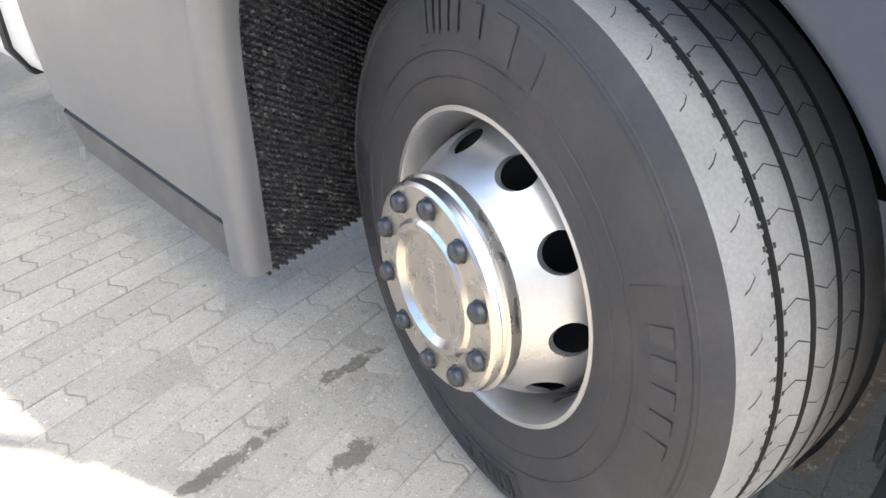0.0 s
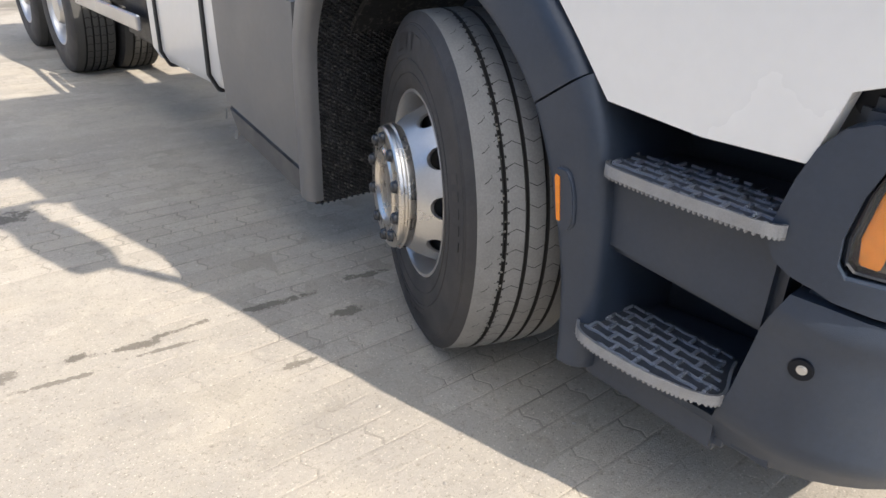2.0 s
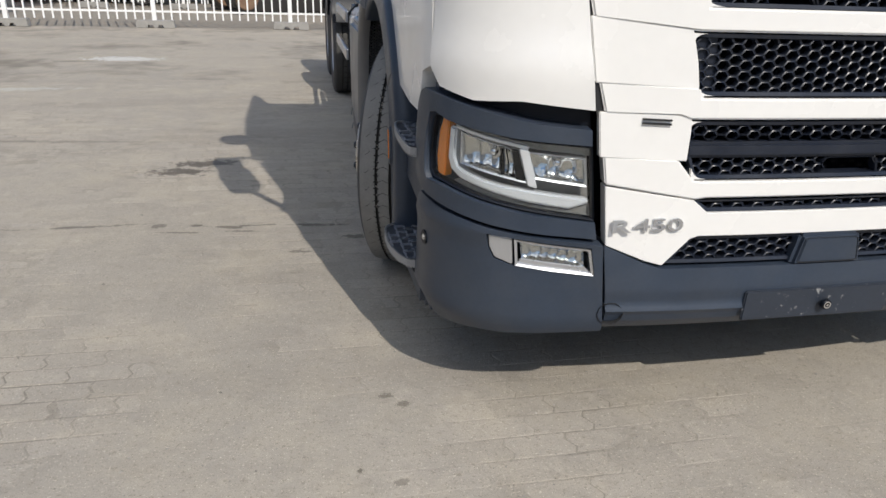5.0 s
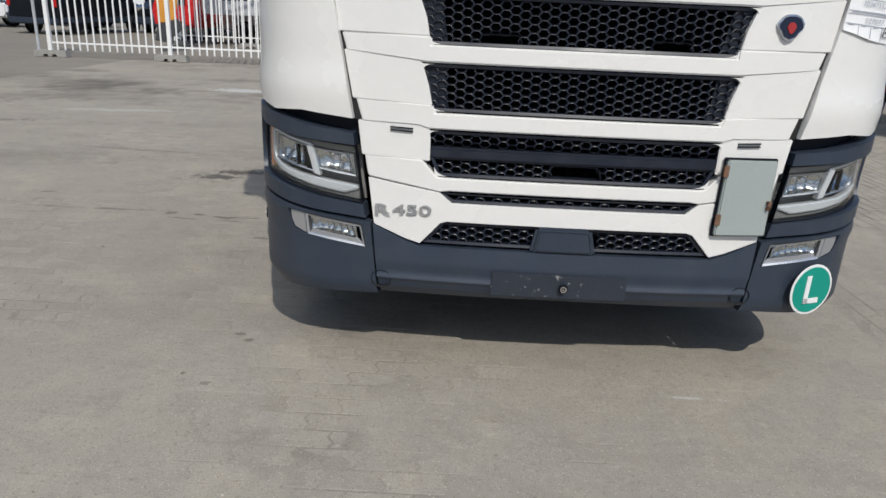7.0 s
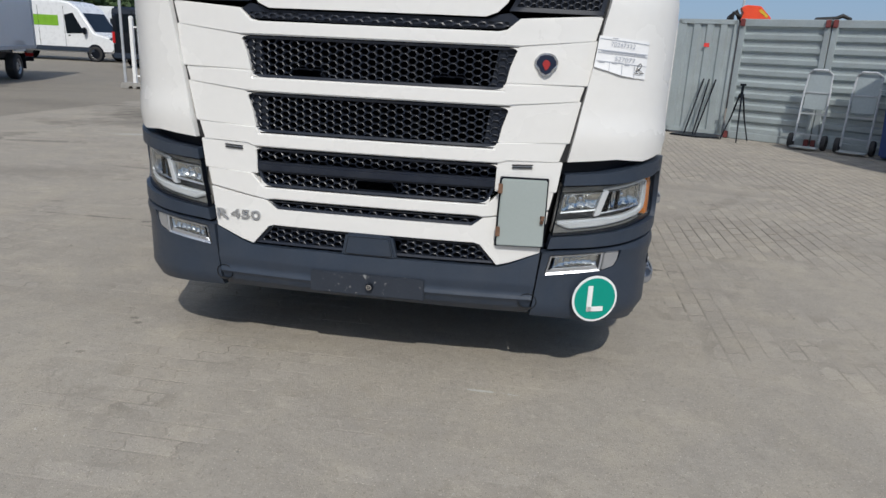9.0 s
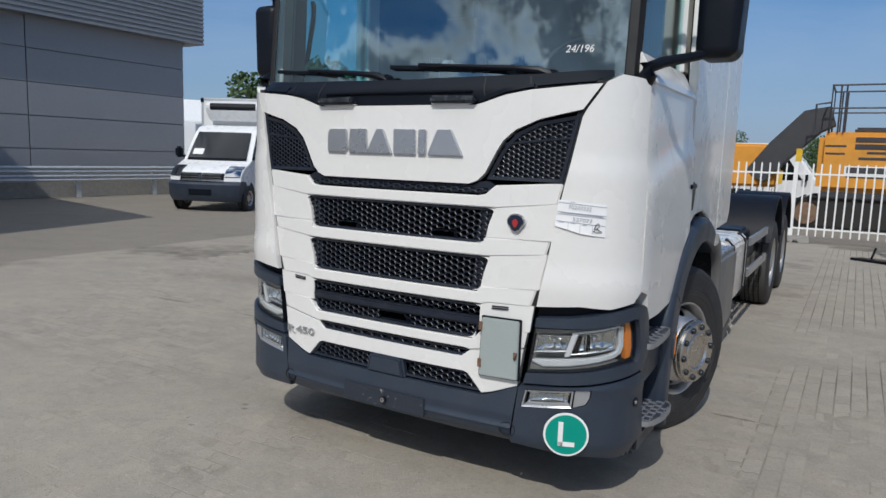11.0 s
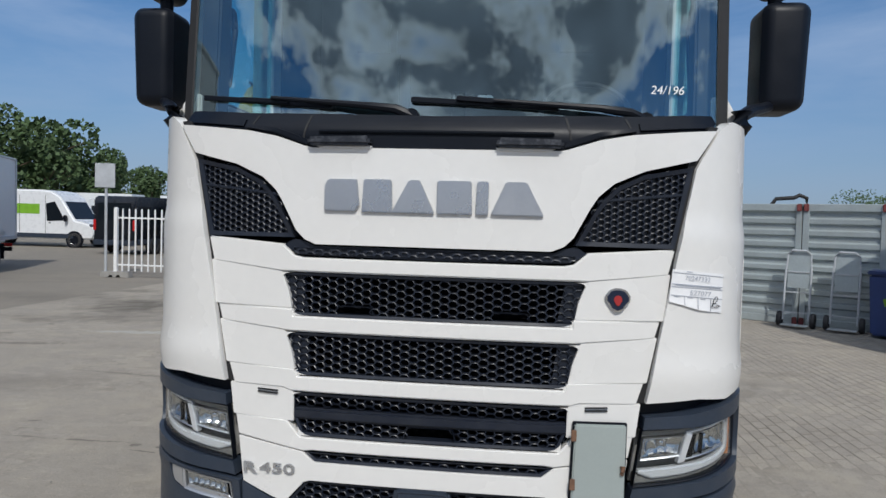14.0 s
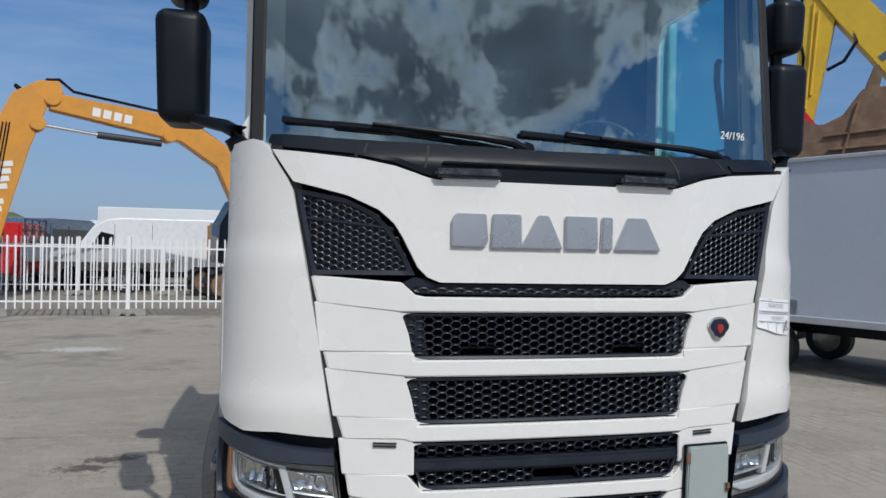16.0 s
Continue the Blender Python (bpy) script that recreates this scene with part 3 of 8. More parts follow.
def dust_height(x, y):
    """Height of the dust: it fills the joints, drifts over the blocks in places and lies low in others."""
    if not (-8.2 < x < 7.2 and -4.2 < y < 14.2):
        return -0.002
    a = noise.fractal(Vector((x * 0.55, y * 0.55, 3.1)), 0.8, 2.1, 4)
    b = noise.noise(Vector((x * 6.0, y * 6.0, 7.7)))
    low = 0.0
    if x < -0.7 and y > 2.2:
        low = -0.0002 * min(1.0, (y - 2.2) / 1.5)
    if x > 1.56 and y > 1.5:
        low = -0.0019 * min(1.0, (y - 1.5) / 4.0)
    if y < 0.6:
        low = 0.0008 * min(1.0, (0.6 - y) / 0.8)
    return max(-0.009, min(0.0020, -0.0006 + low + 0.0028 * a + 0.0014 * b))


xs = [-900, -200, -60, -20, -12] + [round(-8.2 + 0.07 * i, 3) for i in range(221)] + [12, 20, 60, 200, 900]
ys = [-900, -200, -60, -20, -9] + [round(-4.2 + 0.07 * i, 3) for i in range(264)] + [20, 30, 60, 200, 600, 1400]
verts = [(x, y, dust_height(x, y)) for y in ys for x in xs]
nx = len(xs)
faces = [(j * nx + i, j * nx + i + 1, (j + 1) * nx + i + 1, (j + 1) * nx + i) for j in range(len(ys) - 1) for i in range(nx - 1)]
me = bpy.data.meshes.new("ground")
me.from_pydata(verts, [], faces)
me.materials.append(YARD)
for p in me.polygons:
    p.use_smooth = True
ground = tagged(new("ground", me), "dusty grey-beige yard of interlocking concrete blocks", "ground", kind="structure")


# ---------------------------------------------------------------- the truck
truck = thing("truck", "white tractor truck with dark grey bumper on grey pavers", "truck")
X = sx


def rounded(poly, times=2, keep=0.78):
    """Cuts the corners of a closed outline."""
    for _ in range(times):
        poly = [(p[0] * f + q[0] * (1 - f), p[1] * f + q[1] * (1 - f)) for p, q in zip(poly, poly[1:] + poly[:1]) for f in (keep, 1 - keep)]
    return poly


def smooth_line(pts, n):
    """n + 1 points on a smooth curve through the given ones, evenly spaced between them."""
    out = []
    for k in range(n + 1):
        f = min(k / n * (len(pts) - 1), len(pts) - 1 - 1e-9)
        i, u = int(f), f - int(f)
        a, b, c, d = (Vector(pts[min(max(j, 0), len(pts) - 1)]) for j in (i - 1, i, i + 1, i + 2))
        out.append(0.5 * ((2 * b) + (c - a) * u + (2 * a - 5 * b + 4 * c - d) * u * u + (3 * b - a - 3 * c + d) * u ** 3))
    return out


def loft(rows):
    """A skin over rows of points, capped at both ends."""
    b = bmesh.new()
    vs = [[b.verts.new(p) for p in row] for row in rows]
    for r, q in zip(vs, vs[1:]):
        for k in range(len(r)):
            j = (k + 1) % len(r)
            b.faces.new((r[k], r[j], q[j], q[k]))
    b.faces.new(vs[0])
    b.faces.new(list(reversed(vs[-1])))
    return b


def round_corner(p, a, c, r, n=6):
    """Points of a rounded corner at p between the directions to a and c."""
    p, a, c = Vector(p), Vector(a), Vector(c)
    s, e = p + (a - p).normalized() * r, p + (c - p).normalized() * r
    return [s * (1 - k / n) ** 2 + p * 2 * (k / n) * (1 - k / n) + e * (k / n) ** 2 for k in range(n + 1)]


def mirror(poly):
    """The outline on the other side, still counter-clockwise."""
    return [(-s, z) for s, z in reversed(poly)]


def bowl(o, n, front, deep, amp=0.16, rows=1):
    """A dished reflector inside a four-cornered outline, with n upright flutes in each of its rows."""
    b = bmesh.new()
    nu, nv, grid = 6 * n, 6 * rows + 4, []
    for a in range(nu + 1):
        u, row = a / nu, []
        for c in range(nv + 1):
            v = c / nv
            ss = (o[0][0] * (1 - u) + o[1][0] * u) * (1 - v) + (o[3][0] * (1 - u) + o[2][0] * u) * v
            zz = (o[0][1] * (1 - u) + o[1][1] * u) * (1 - v) + (o[3][1] * (1 - u) + o[2][1] * u) * v
            dish = (1 - (2 * u - 1) ** 2) * (1 - (2 * v - 1) ** 2)
            flute = abs(math.sin(math.pi * n * u + 0.8 * v)) * (0.6 + 0.4 * abs(math.sin(math.pi * rows * v)))
            row.append(b.verts.new((*on_line(ss, front - deep * dish ** 0.5 + amp * deep * flute * min(1.0, 3.0 * dish)), zz)))
        grid.append(row)
    for p, q in zip(grid, grid[1:]):
        for c in range(nv):
            b.faces.new((p[c], q[c], q[c + 1], p[c + 1]))
    return b


# dark carrier behind the front panels
part("front_carrier", skin([(X(-1.1), 0.6), (X(1.1), 0.6), (X(1.1), 2.0), (X(-1.1), 2.0)], -0.15, 0.02, 0), CAVITY, truck, "dark radiator core behind the grilles")

# hood panel under the windscreen
hood_edge = [(0.0, 1.548), (0.44, 1.548), (0.485, 1.566), (0.52, 1.60), (0.575, 1.705), (0.605, 1.752), (0.66, 1.800), (0.77, 1.848), (0.955, 1.892), (1.028, 2.004), (0.72, 1.976), (0.605, 1.955), (0.49, 1.918), (0.46, 1.912), (0.0, 1.911)]
hood = [(X(a), z) for a, z in hood_edge] + [(-X(a), z) for a, z in reversed(hood_edge[1:-1])]
part("hood_panel", skin(hood, 0.004, 0.045, 0.010, zstep=0.09, shape=lambda s, z: -0.012 * max(0.0, (abs(s) - 0.45)) * (1 if z < 1.85 else 0.3)), WHITE, truck, "white hood panel below the windscreen")

# wing grilles
wing = [(X(0.528), 1.572), (X(0.885), 1.570), (X(0.945), 1.868), (X(0.77), 1.835), (X(0.675), 1.790), (X(0.625), 1.742), (X(0.59), 1.690)]
for side in (1, -1):
    w = wing if side > 0 else mirror(wing)
    bm = bmesh.new()
    ring(bm, w, 0.016, -0.004, 0.05)
    honeycomb(bm, inset(w, 0.012), 0.032, 0.0225, 0.0029, -0.012, 0.016)
    ridge = [(X(0.60), 1.728), (X(0.925), 1.762), (X(0.928), 1.775), (X(0.607), 1.741)]
    merge(bm, skin(ridge if side > 0 else mirror(ridge), -0.008, 0.03, 0.004))
    merge(bm, skin(inset(w, 0.006), -0.028, 0.01, 0))
    part("wing_grille", bm, GRILLE, truck, "black honeycomb wing grille")

# thin strip grille under the hood
strip_r = [(0.0, 1.500), (0.500, 1.505), (0.540, 1.520), (0.572, 1.542), (0.535, 1.566), (0.49, 1.558), (0.45, 1.541), (0.0, 1.541)]
strip = [(X(a), z) for a, z in strip_r] + [(-X(a), z) for a, z in reversed(strip_r[1:-1])]
bm = skin(strip, -0.016, 0.02, 0.003)
honeycomb(bm, [(-0.53, 1.509), (0.53, 1.509), (0.53, 1.532), (-0.53, 1.532)], 0.044, 0.021, 0.004, -0.008, 0.008)
part("strip_grille", bm, GRILLE, truck, "narrow black strip grille")

# white grille surround, bar by bar
bands = [
    ("grille_bar", [(0.0, 1.441), (0.545, 1.441), (0.580, 1.440), (0.867, 1.470), (0.890, 1.568), (0.575, 1.546), (0.525, 1.503), (0.49, 1.496), (0.0, 1.495)]),
    ("grille_bar", [(0.0, 1.212), (0.54, 1.212), (0.562, 1.214), (0.826, 1.238), (0.845, 1.307), (0.525, 1.300), (0.525, 1.272), (0.0, 1.272)]),
    ("grille_bar", [(0.0, 0.982), (0.53, 0.982), (0.560, 0.992), (0.768, 0.995), (0.794, 1.080), (0.515, 1.068), (0.505, 1.040), (0.0, 1.040)]),
    ("grille_bar", [(0.0, 0.757), (0.44, 0.757), (0.475, 0.752), (0.745, 0.795), (0.76, 0.878), (0.545, 0.868), (0.490, 0.808), (0.46, 0.806), (0.0, 0.806)]),
    ("lower_bar", [(0.0, 0.640), (0.445, 0.640), (0.47, 0.632), (0.545, 0.548), (0.60, 0.563), (0.722, 0.612), (0.744, 0.790), (0.478, 0.750), (0.43, 0.712), (0.0, 0.712)]),
]
for nm, half in bands:
    pl = [(X(a), z) for a, z in half] + [(-X(a), z) for a, z in reversed(half)]
    pl = [p for i, p in enumerate(pl) if i == 0 or p != pl[i - 1]]
    if pl[0] == pl[-1]:
        pl.pop()
    part(nm, skin(pl, 0.002, 0.05, 0.006, shape=lambda s, z: -0.006 * max(0.0, (abs(s) - 0.55) / 0.3)), WHITE, truck)
cols = [
    [(0.545, 1.309), (0.848, 1.312), (0.866, 1.466), (0.584, 1.437), (0.555, 1.36)],
    [(0.528, 1.074), (0.797, 1.084), (0.825, 1.234), (0.566, 1.210), (0.540, 1.13)],
    [(0.527, 0.873), (0.762, 0.882), (0.775, 0.990), (0.532, 0.987), (0.528, 0.95)],
]
for side in (1, -1):
    for c in cols:
        pl = [(X(a), z) for a, z in c]
        part("side_filler", skin(inset(pl if side > 0 else mirror(pl), -0.009), -0.003, 0.03, 0.003), WHITE, truck)

# black sheet added behind the bumper seams to keep sun from leaking through
part("bumper_light_block", skin([(X(-1.1), 0.36), (X(1.1), 0.36), (X(1.1), 0.62), (X(-1.1), 0.62)], -0.10, 0.03, 0), BLACK, truck)

# honeycomb grilles between the bars
grilles = [
    [(-0.527, 1.274), (0.527, 1.274), (0.548, 1.30), (0.583, 1.437), (-0.583, 1.437), (-0.548, 1.30)],
    [(-0.515, 1.046), (0.515, 1.046), (0.535, 1.075), (0.562, 1.207), (-0.562, 1.207), (-0.535, 1.075)],
    [(-0.488, 0.812), (0.488, 0.812), (0.527, 0.905), (0.528, 0.975), (-0.528, 0.975), (-0.527, 0.905)],
    [(-0.430, 0.713), (0.430, 0.713), (0.474, 0.748), (-0.474, 0.748)],
    [(-0.535, 0.552), (0.535, 0.552), (0.460, 0.636), (-0.460, 0.636)],
]
for k, g in enumerate(grilles):
    g = [(X(a), z) for a, z in g]
    bm = bmesh.new()
    ring(bm, g, 0.010, -0.008, 0.05)
    holes = []
    if k == 0:
        holes = [[(-0.375, 1.27), (-0.205, 1.27), (-0.225, 1.316), (-0.355, 1.316)], [(0.215, 1.27), (0.385, 1.27), (0.365, 1.316), (0.235, 1.316)]]
    if k == 2:
        holes = [[(-0.60, 0.868), (0.60, 0.868), (0.60, 0.925), (-0.60, 0.925)], [(-0.095, 0.80), (0.115, 0.80), (0.10, 0.87), (-0.08, 0.87)]]
    if k == 4:
        holes = [[(-0.13, 0.53), (0.125, 0.53), (0.10, 0.65), (-0.11, 0.65)]]
    honeycomb(bm, inset(g, 0.008), 0.044, 0.0285, 0.0023, -0.016, 0.020, holes)
    if k < 2:                                    # solid ribbed ends
        for side in (1, -1):
            e = [(g[1][0] - 0.055, g[1][1] + 0.010), (g[1][0] - 0.008, g[1][1] + 0.010), (g[2][0] - 0.010, g[2][1]), (g[3][0] - 0.012, g[3][1] - 0.010), (g[3][0] - 0.085, g[3][1] - 0.010)]
            merge(bm, skin(e if side > 0 else mirror(e), -0.026, 0.012, 0.002))
    for h in (holes[:2] if k == 0 else holes[1:] if k == 2 else ()):   # frames of the grip openings
        ring(bm, rounded(h, 2, 0.90), 0.004, -0.014, 0.03)
    if k < 3:                                    # white rounded corners where the bars meet the uprights
        for j in (1, 3):
            p, a, c = (Vector(g[n]) for n in (j, j - 1, j + 1))
            out = (p - (a + c) / 2).normalized() * 0.010
            web = [tuple(p + out)] + [tuple(q) for q in reversed(round_corner(p, a, c, 0.045 if k < 2 else 0.034))]
            for side in (1, -1):
                part("corner_web", skin(web if side > 0 else mirror(web), -0.0035, 0.012, 0), WHITE, truck)
    if k == 2:
        merge(bm, skin([(-0.525, 0.872), (0.525, 0.872), (0.527, 0.918), (-0.527, 0.918)], -0.004, 0.045, 0.010))
    part("honeycomb_grille", bm, GRILLE, truck, "black honeycomb radiator grille")
part("radar_cover", skin([(-0.132, 0.533), (0.118, 0.533), (0.094, 0.640), (-0.112, 0.640)], 0.012, 0.05, 0.012), DARK, truck, "flat dark radar cover in the lower grille")
face = rounded([(-0.113, 0.547), (0.098, 0.547), (0.082, 0.627), (-0.098, 0.627)], 2, 0.94)
bm = bmesh.new()
ring(bm, face, 0.002, 0.0145, 0.01)
part("radar_groove", bm, SEAM, truck)
part("radar_face", skin(inset(face, 0.002), 0.015, 0.01, 0.003), DARK, truck)

# cab corner panels
for side in (1, -1):
    pl = [(X(0.80), 1.004), (X(0.99), 1.022), (X(1.10), 1.012), (X(1.17), 1.035), (sy(0.250, 1), 1.080), (sy(0.256, 1), 1.12), (sy(0.257, 1), 1.70), (sy(0.257, 1), 2.03), (X(1.10), 2.045), (X(1.045), 2.012), (X(0.975), 1.90), (X(0.955), 1.86), (X(0.905), 1.60), (X(0.895), 1.55)]
    bend = lambda s, z: (0.012 if z < 1.62 else 0.012 - 0.011 * min(1.0, (z - 1.62) / 0.07)) - 0.014 * max(0.0, z - 1.75) * (1 if abs(s) > 1.0 else 0.4) + 0.012 * max(0.0, 1 - abs(z - 1.1) / 0.10)
    part("corner_panel", skin(pl if side > 0 else mirror(pl), 0.0, 0.05, 0.008, zstep=0.035, shape=bend), WHITE, truck, "white cab corner panel")
    gap = [(X(0.77), 1.0), (X(0.81), 1.0), (X(0.905), 1.56), (X(0.968), 1.88), (X(1.045), 2.02), (X(1.01), 2.02), (X(0.93), 1.88), (X(0.868), 1.56)]
    part("panel_seal", skin(gap if side > 0 else mirror(gap), -0.014, 0.02, 0), SEAM, truck)

# lower front: bumper, corner bumpers, lamp surrounds
FOG_OPENING = [(0.748, 0.518), (0.985, 0.546), (1.045, 0.563), (1.064, 0.597), (1.068, 0.638), (0.992, 0.634), (0.768, 0.609)]
bump_half = [(0.0, 0.338), (0.695, 0.330), (0.726, 0.612), (0.600, 0.556), (0.550, 0.540), (0.0, 0.540)]
pl = [(X(a), z) for a, z in bump_half] + [(-X(a), z) for a, z in reversed(bump_half[1:-1])]
swell = lambda s, z: 0.016 * (1 - abs(z - 0.47) / 0.14) + 0.012 * max(0.0, 1 - abs(z - 0.408) / 0.022) - (0.03 * max(0.0, 0.37 - z) / 0.04)
part("bumper", skin(pl, 0.0, 0.09, 0.010, zstep=0.011, shape=swell), DARK, truck, "dark grey moulded bumper")
part("number_plate_base", skin([(-0.268, 0.363), (0.245, 0.365), (0.243, 0.464), (-0.266, 0.462)], 0.024, 0.012, 0.004), PLATEBLACK, truck, "scraped empty number plate holder")
bm = bmesh.new()
cyl(bm, 0.017, 0.012, pose(0.005, -0.079, 0.413, 90), 24, 0.002)
tc = part("tow_cap", bm, BLACK, truck)
bm = bmesh.new()
revolve(bm, [(0.008, 0.0), (0.012, 0.0), (0.012, 0.004), (0.008, 0.004)], 24, pose(0.005, -0.085, 0.413, 90), closed=True)
cyl(bm, 0.004, 0.004, pose(0.005, -0.087, 0.413, 90), 12)
part("tow_cap_ring", bm, CHROME, tc)
for side in (1, -1):
    flip = (lambda q: q) if side > 0 else mirror
    low = flip([(X(0.702), 0.330), (X(0.90), 0.318), (X(1.08), 0.305), (X(1.17), 0.285), (sy(0.42, 1), 0.262), (sy(0.80, 1), 0.235), (sy(0.80, 1), 0.34), (sy(0.42, 1), 0.35), (sy(0.395, 1), 0.44), (sy(0.37, 1), 0.60), (sy(0.335, 1), 0.69), (X(1.19), 0.688), (X(1.05), 0.655), (X(0.765), 0.622), (X(0.733), 0.615)])
    roll = lambda s, z: 0.012 - 0.05 * max(0.0, 0.36 - z) / 0.10 + 0.010 * max(0.0, 1 - abs(z - 0.64) / 0.05)
    part("corner_bumper", skin(low, 0.0, 0.06, 0.018, zstep=0.03, shape=roll, hole=flip(FOG_OPENING)), DARK, truck, "dark grey corner bumper")
    # lamp surround: brow and cheek
    brow = flip([(X(0.795), 0.905), (X(1.0), 0.922), (X(1.15), 0.946), (1.262, 0.961), (1.290, 0.955), (1.308, 0.90), (1.320, 0.82), (1.316, 0.772), (1.300, 0.752), (1.23, 0.750), (1.10, 0.728), (0.94, 0.705), (0.765, 0.684), (X(0.752), 0.632), (X(0.90), 0.648), (X(1.05), 0.667), (X(1.19), 0.704), (sy(0.30, 1), 0.716), (sy(0.345, 1), 0.726), (sy(0.378, 1), 0.744), (sy(0.395, 1), 0.770), (sy(0.398, 1), 0.81), (sy(0.378, 1), 0.90), (sy(0.356, 1), 0.962), (sy(0.325, 1), 1.002), (sy(0.285, 1), 1.020), (X(1.17), 1.012), (X(1.08), 0.990), (X(0.95), 0.965), (X(0.80), 0.950)])
    ease = lambda s, z: -0.014 * max(0.0, 1 - max(0.0, abs(s) - 0.80) / 0.16)
    part("lamp_surround", skin(brow, 0.020, 0.07, 0.016, shape=ease), DARK, truck)
    # black sheet set back in the joint, standing for the shade in it
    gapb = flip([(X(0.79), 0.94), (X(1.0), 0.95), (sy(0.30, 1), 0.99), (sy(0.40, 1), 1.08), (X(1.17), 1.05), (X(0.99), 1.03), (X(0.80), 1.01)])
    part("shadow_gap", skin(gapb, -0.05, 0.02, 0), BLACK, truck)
    # headlight: dark housing, two fluted reflectors, hooked running light, amber corner, clear cover
    area = flip([(0.767, 0.690), (0.94, 0.711), (1.10, 0.734), (1.23, 0.756), (1.292, 0.760), (1.308, 0.775), (1.313, 0.82), (1.302, 0.90), (1.287, 0.947), (1.262, 0.956), (1.20, 0.947), (1.0, 0.916), (0.795, 0.902)])
    hl = part("headlight", skin(area, -0.066, 0.02, 0.003), LAMPGREY, truck, "clear headlight with chrome reflectors and amber marker")
    part("lamp_shade", skin(flip([(0.792, 0.872), (0.985, 0.890), (1.17, 0.920), (1.23, 0.932), (1.23, 0.944), (1.0, 0.912), (0.795, 0.898)]), -0.020, 0.045, 0.003), LAMPGREY, hl)
    part("lamp_floor", skin(flip([(0.772, 0.694), (0.94, 0.715), (1.10, 0.738), (1.225, 0.760), (1.19, 0.774), (1.08, 0.752), (0.964, 0.732), (0.841, 0.716), (0.780, 0.735)]), -0.024, 0.04, 0.003), LAMPGREY, hl)
    for o, n, rows in (([(0.962, 0.790), (1.182, 0.822), (1.184, 0.914), (0.996, 0.886)], 5, 1), ([(0.795, 0.785), (0.946, 0.804), (0.974, 0.882), (0.806, 0.868)], 4, 1)):
        o = flip(o)
        bm = bmesh.new()
        ring(bm, o, 0.005, -0.012, 0.045)
        part("reflector_frame", bm, SILVER, hl)
        part("reflector", bowl(o, n, -0.016, 0.040, 0.20, rows), REFLECT, hl, "fluted chrome reflector")
        mid = [sum(p[k] for p in o) / 4 for k in (0, 1)]
        bm = bmesh.new()
        ball(bm, 0.013, Matrix.Translation((*on_line(mid[0], -0.044), mid[1] + 0.012)), u=12, v=8)
        part("bulb", bm, CHROME, hl)
    part("lamp_divider", skin(flip([(0.936, 0.777), (0.964, 0.783), (0.997, 0.890), (0.968, 0.886)]), -0.006, 0.03, 0.003), DRLWHITE, hl)
    part("lamp_rim", skin(flip([(0.968, 0.886), (1.08, 0.902), (1.200, 0.920), (1.205, 0.931), (1.08, 0.912), (0.970, 0.896)]), -0.010, 0.03, 0.002), DRLWHITE, hl)
    for post in ([(1.036, 0.812), (1.046, 0.806), (1.052, 0.884), (1.042, 0.886)], [(0.973, 0.796), (1.000, 0.799), (1.018, 0.884), (0.998, 0.884)]):
        part("lamp_post", skin(flip(post), -0.014, 0.014, 0.001), CAVITY, hl)
    drl = flip([(0.783, 0.738), (0.841, 0.719), (0.964, 0.735), (1.08, 0.756), (1.181, 0.776), (1.222, 0.797), (1.236, 0.830), (1.230, 0.925), (1.200, 0.921), (1.205, 0.838), (1.190, 0.812), (1.160, 0.800), (1.10, 0.787), (1.04, 0.778), (0.975, 0.772), (0.783, 0.750)])
    part("running_light", skin(drl, -0.010, 0.03, 0.006), DRLWHITE, hl, "white daytime running light strip")
    part("side_marker", skin(flip([(1.253, 0.766), (1.288, 0.771), (1.296, 0.82), (1.284, 0.90), (1.264, 0.942), (1.236, 0.938), (1.246, 0.82)]), -0.012, 0.03, 0.003), AMBER, hl, "amber corner marker")
    bm = bmesh.new()
    ring(bm, area, 0.0035, 0.002, 0.03)
    part("lens_edge", bm, BLACK, hl)
    part("lamp_cover", skin(area, -0.004, 0.004, 0.001), LENS, hl, "clear lamp cover")
    # fog lamp let into the corner bumper
    fl = part("fog_lamp", skin(flip(FOG_OPENING), -0.030, 0.006, 0), BLACK, truck, "rectangular fog lamp in a silver bezel")
    part("silver_blank", skin(flip([(0.990, 0.550), (1.043, 0.567), (1.060, 0.598), (1.064, 0.634), (0.997, 0.630)]), 0.012, 0.02, 0.004), SILVER, fl, "satin silver blanking piece")
    o = flip([(0.752, 0.522), (0.982, 0.549), (0.990, 0.630), (0.770, 0.605)])
    bm = bmesh.new()
    ring(bm, o, 0.007, 0.016, 0.04)
    merge(bm, skin(flip([(0.757, 0.527), (0.976, 0.553), (0.968, 0.571), (0.782, 0.549)]), 0.006, 0.01, 0.003))
    part("bezel", bm, SILVER, fl, "silver bezel")
    o = flip([(0.782, 0.549), (0.966, 0.571), (0.976, 0.624), (0.790, 0.600)])
    part("fog_reflector", bowl(o, 7, 0.004, 0.026, 0.25, 1), FOGREF, fl)
    part("fog_cover", skin(o, 0.008, 0.0015, 0), LENS, fl)
    # round cover of the towing eye
    bm = bmesh.new()
    ring(bm, flip([(0.688 + 0.040 * math.cos(radians(q)), 0.398 + 0.036 * math.sin(radians(q))) for q in range(0, 360, 30)]), 0.0018, 0.018, 0.02)
    part("towing_cover_edge", bm, SEAM, truck)
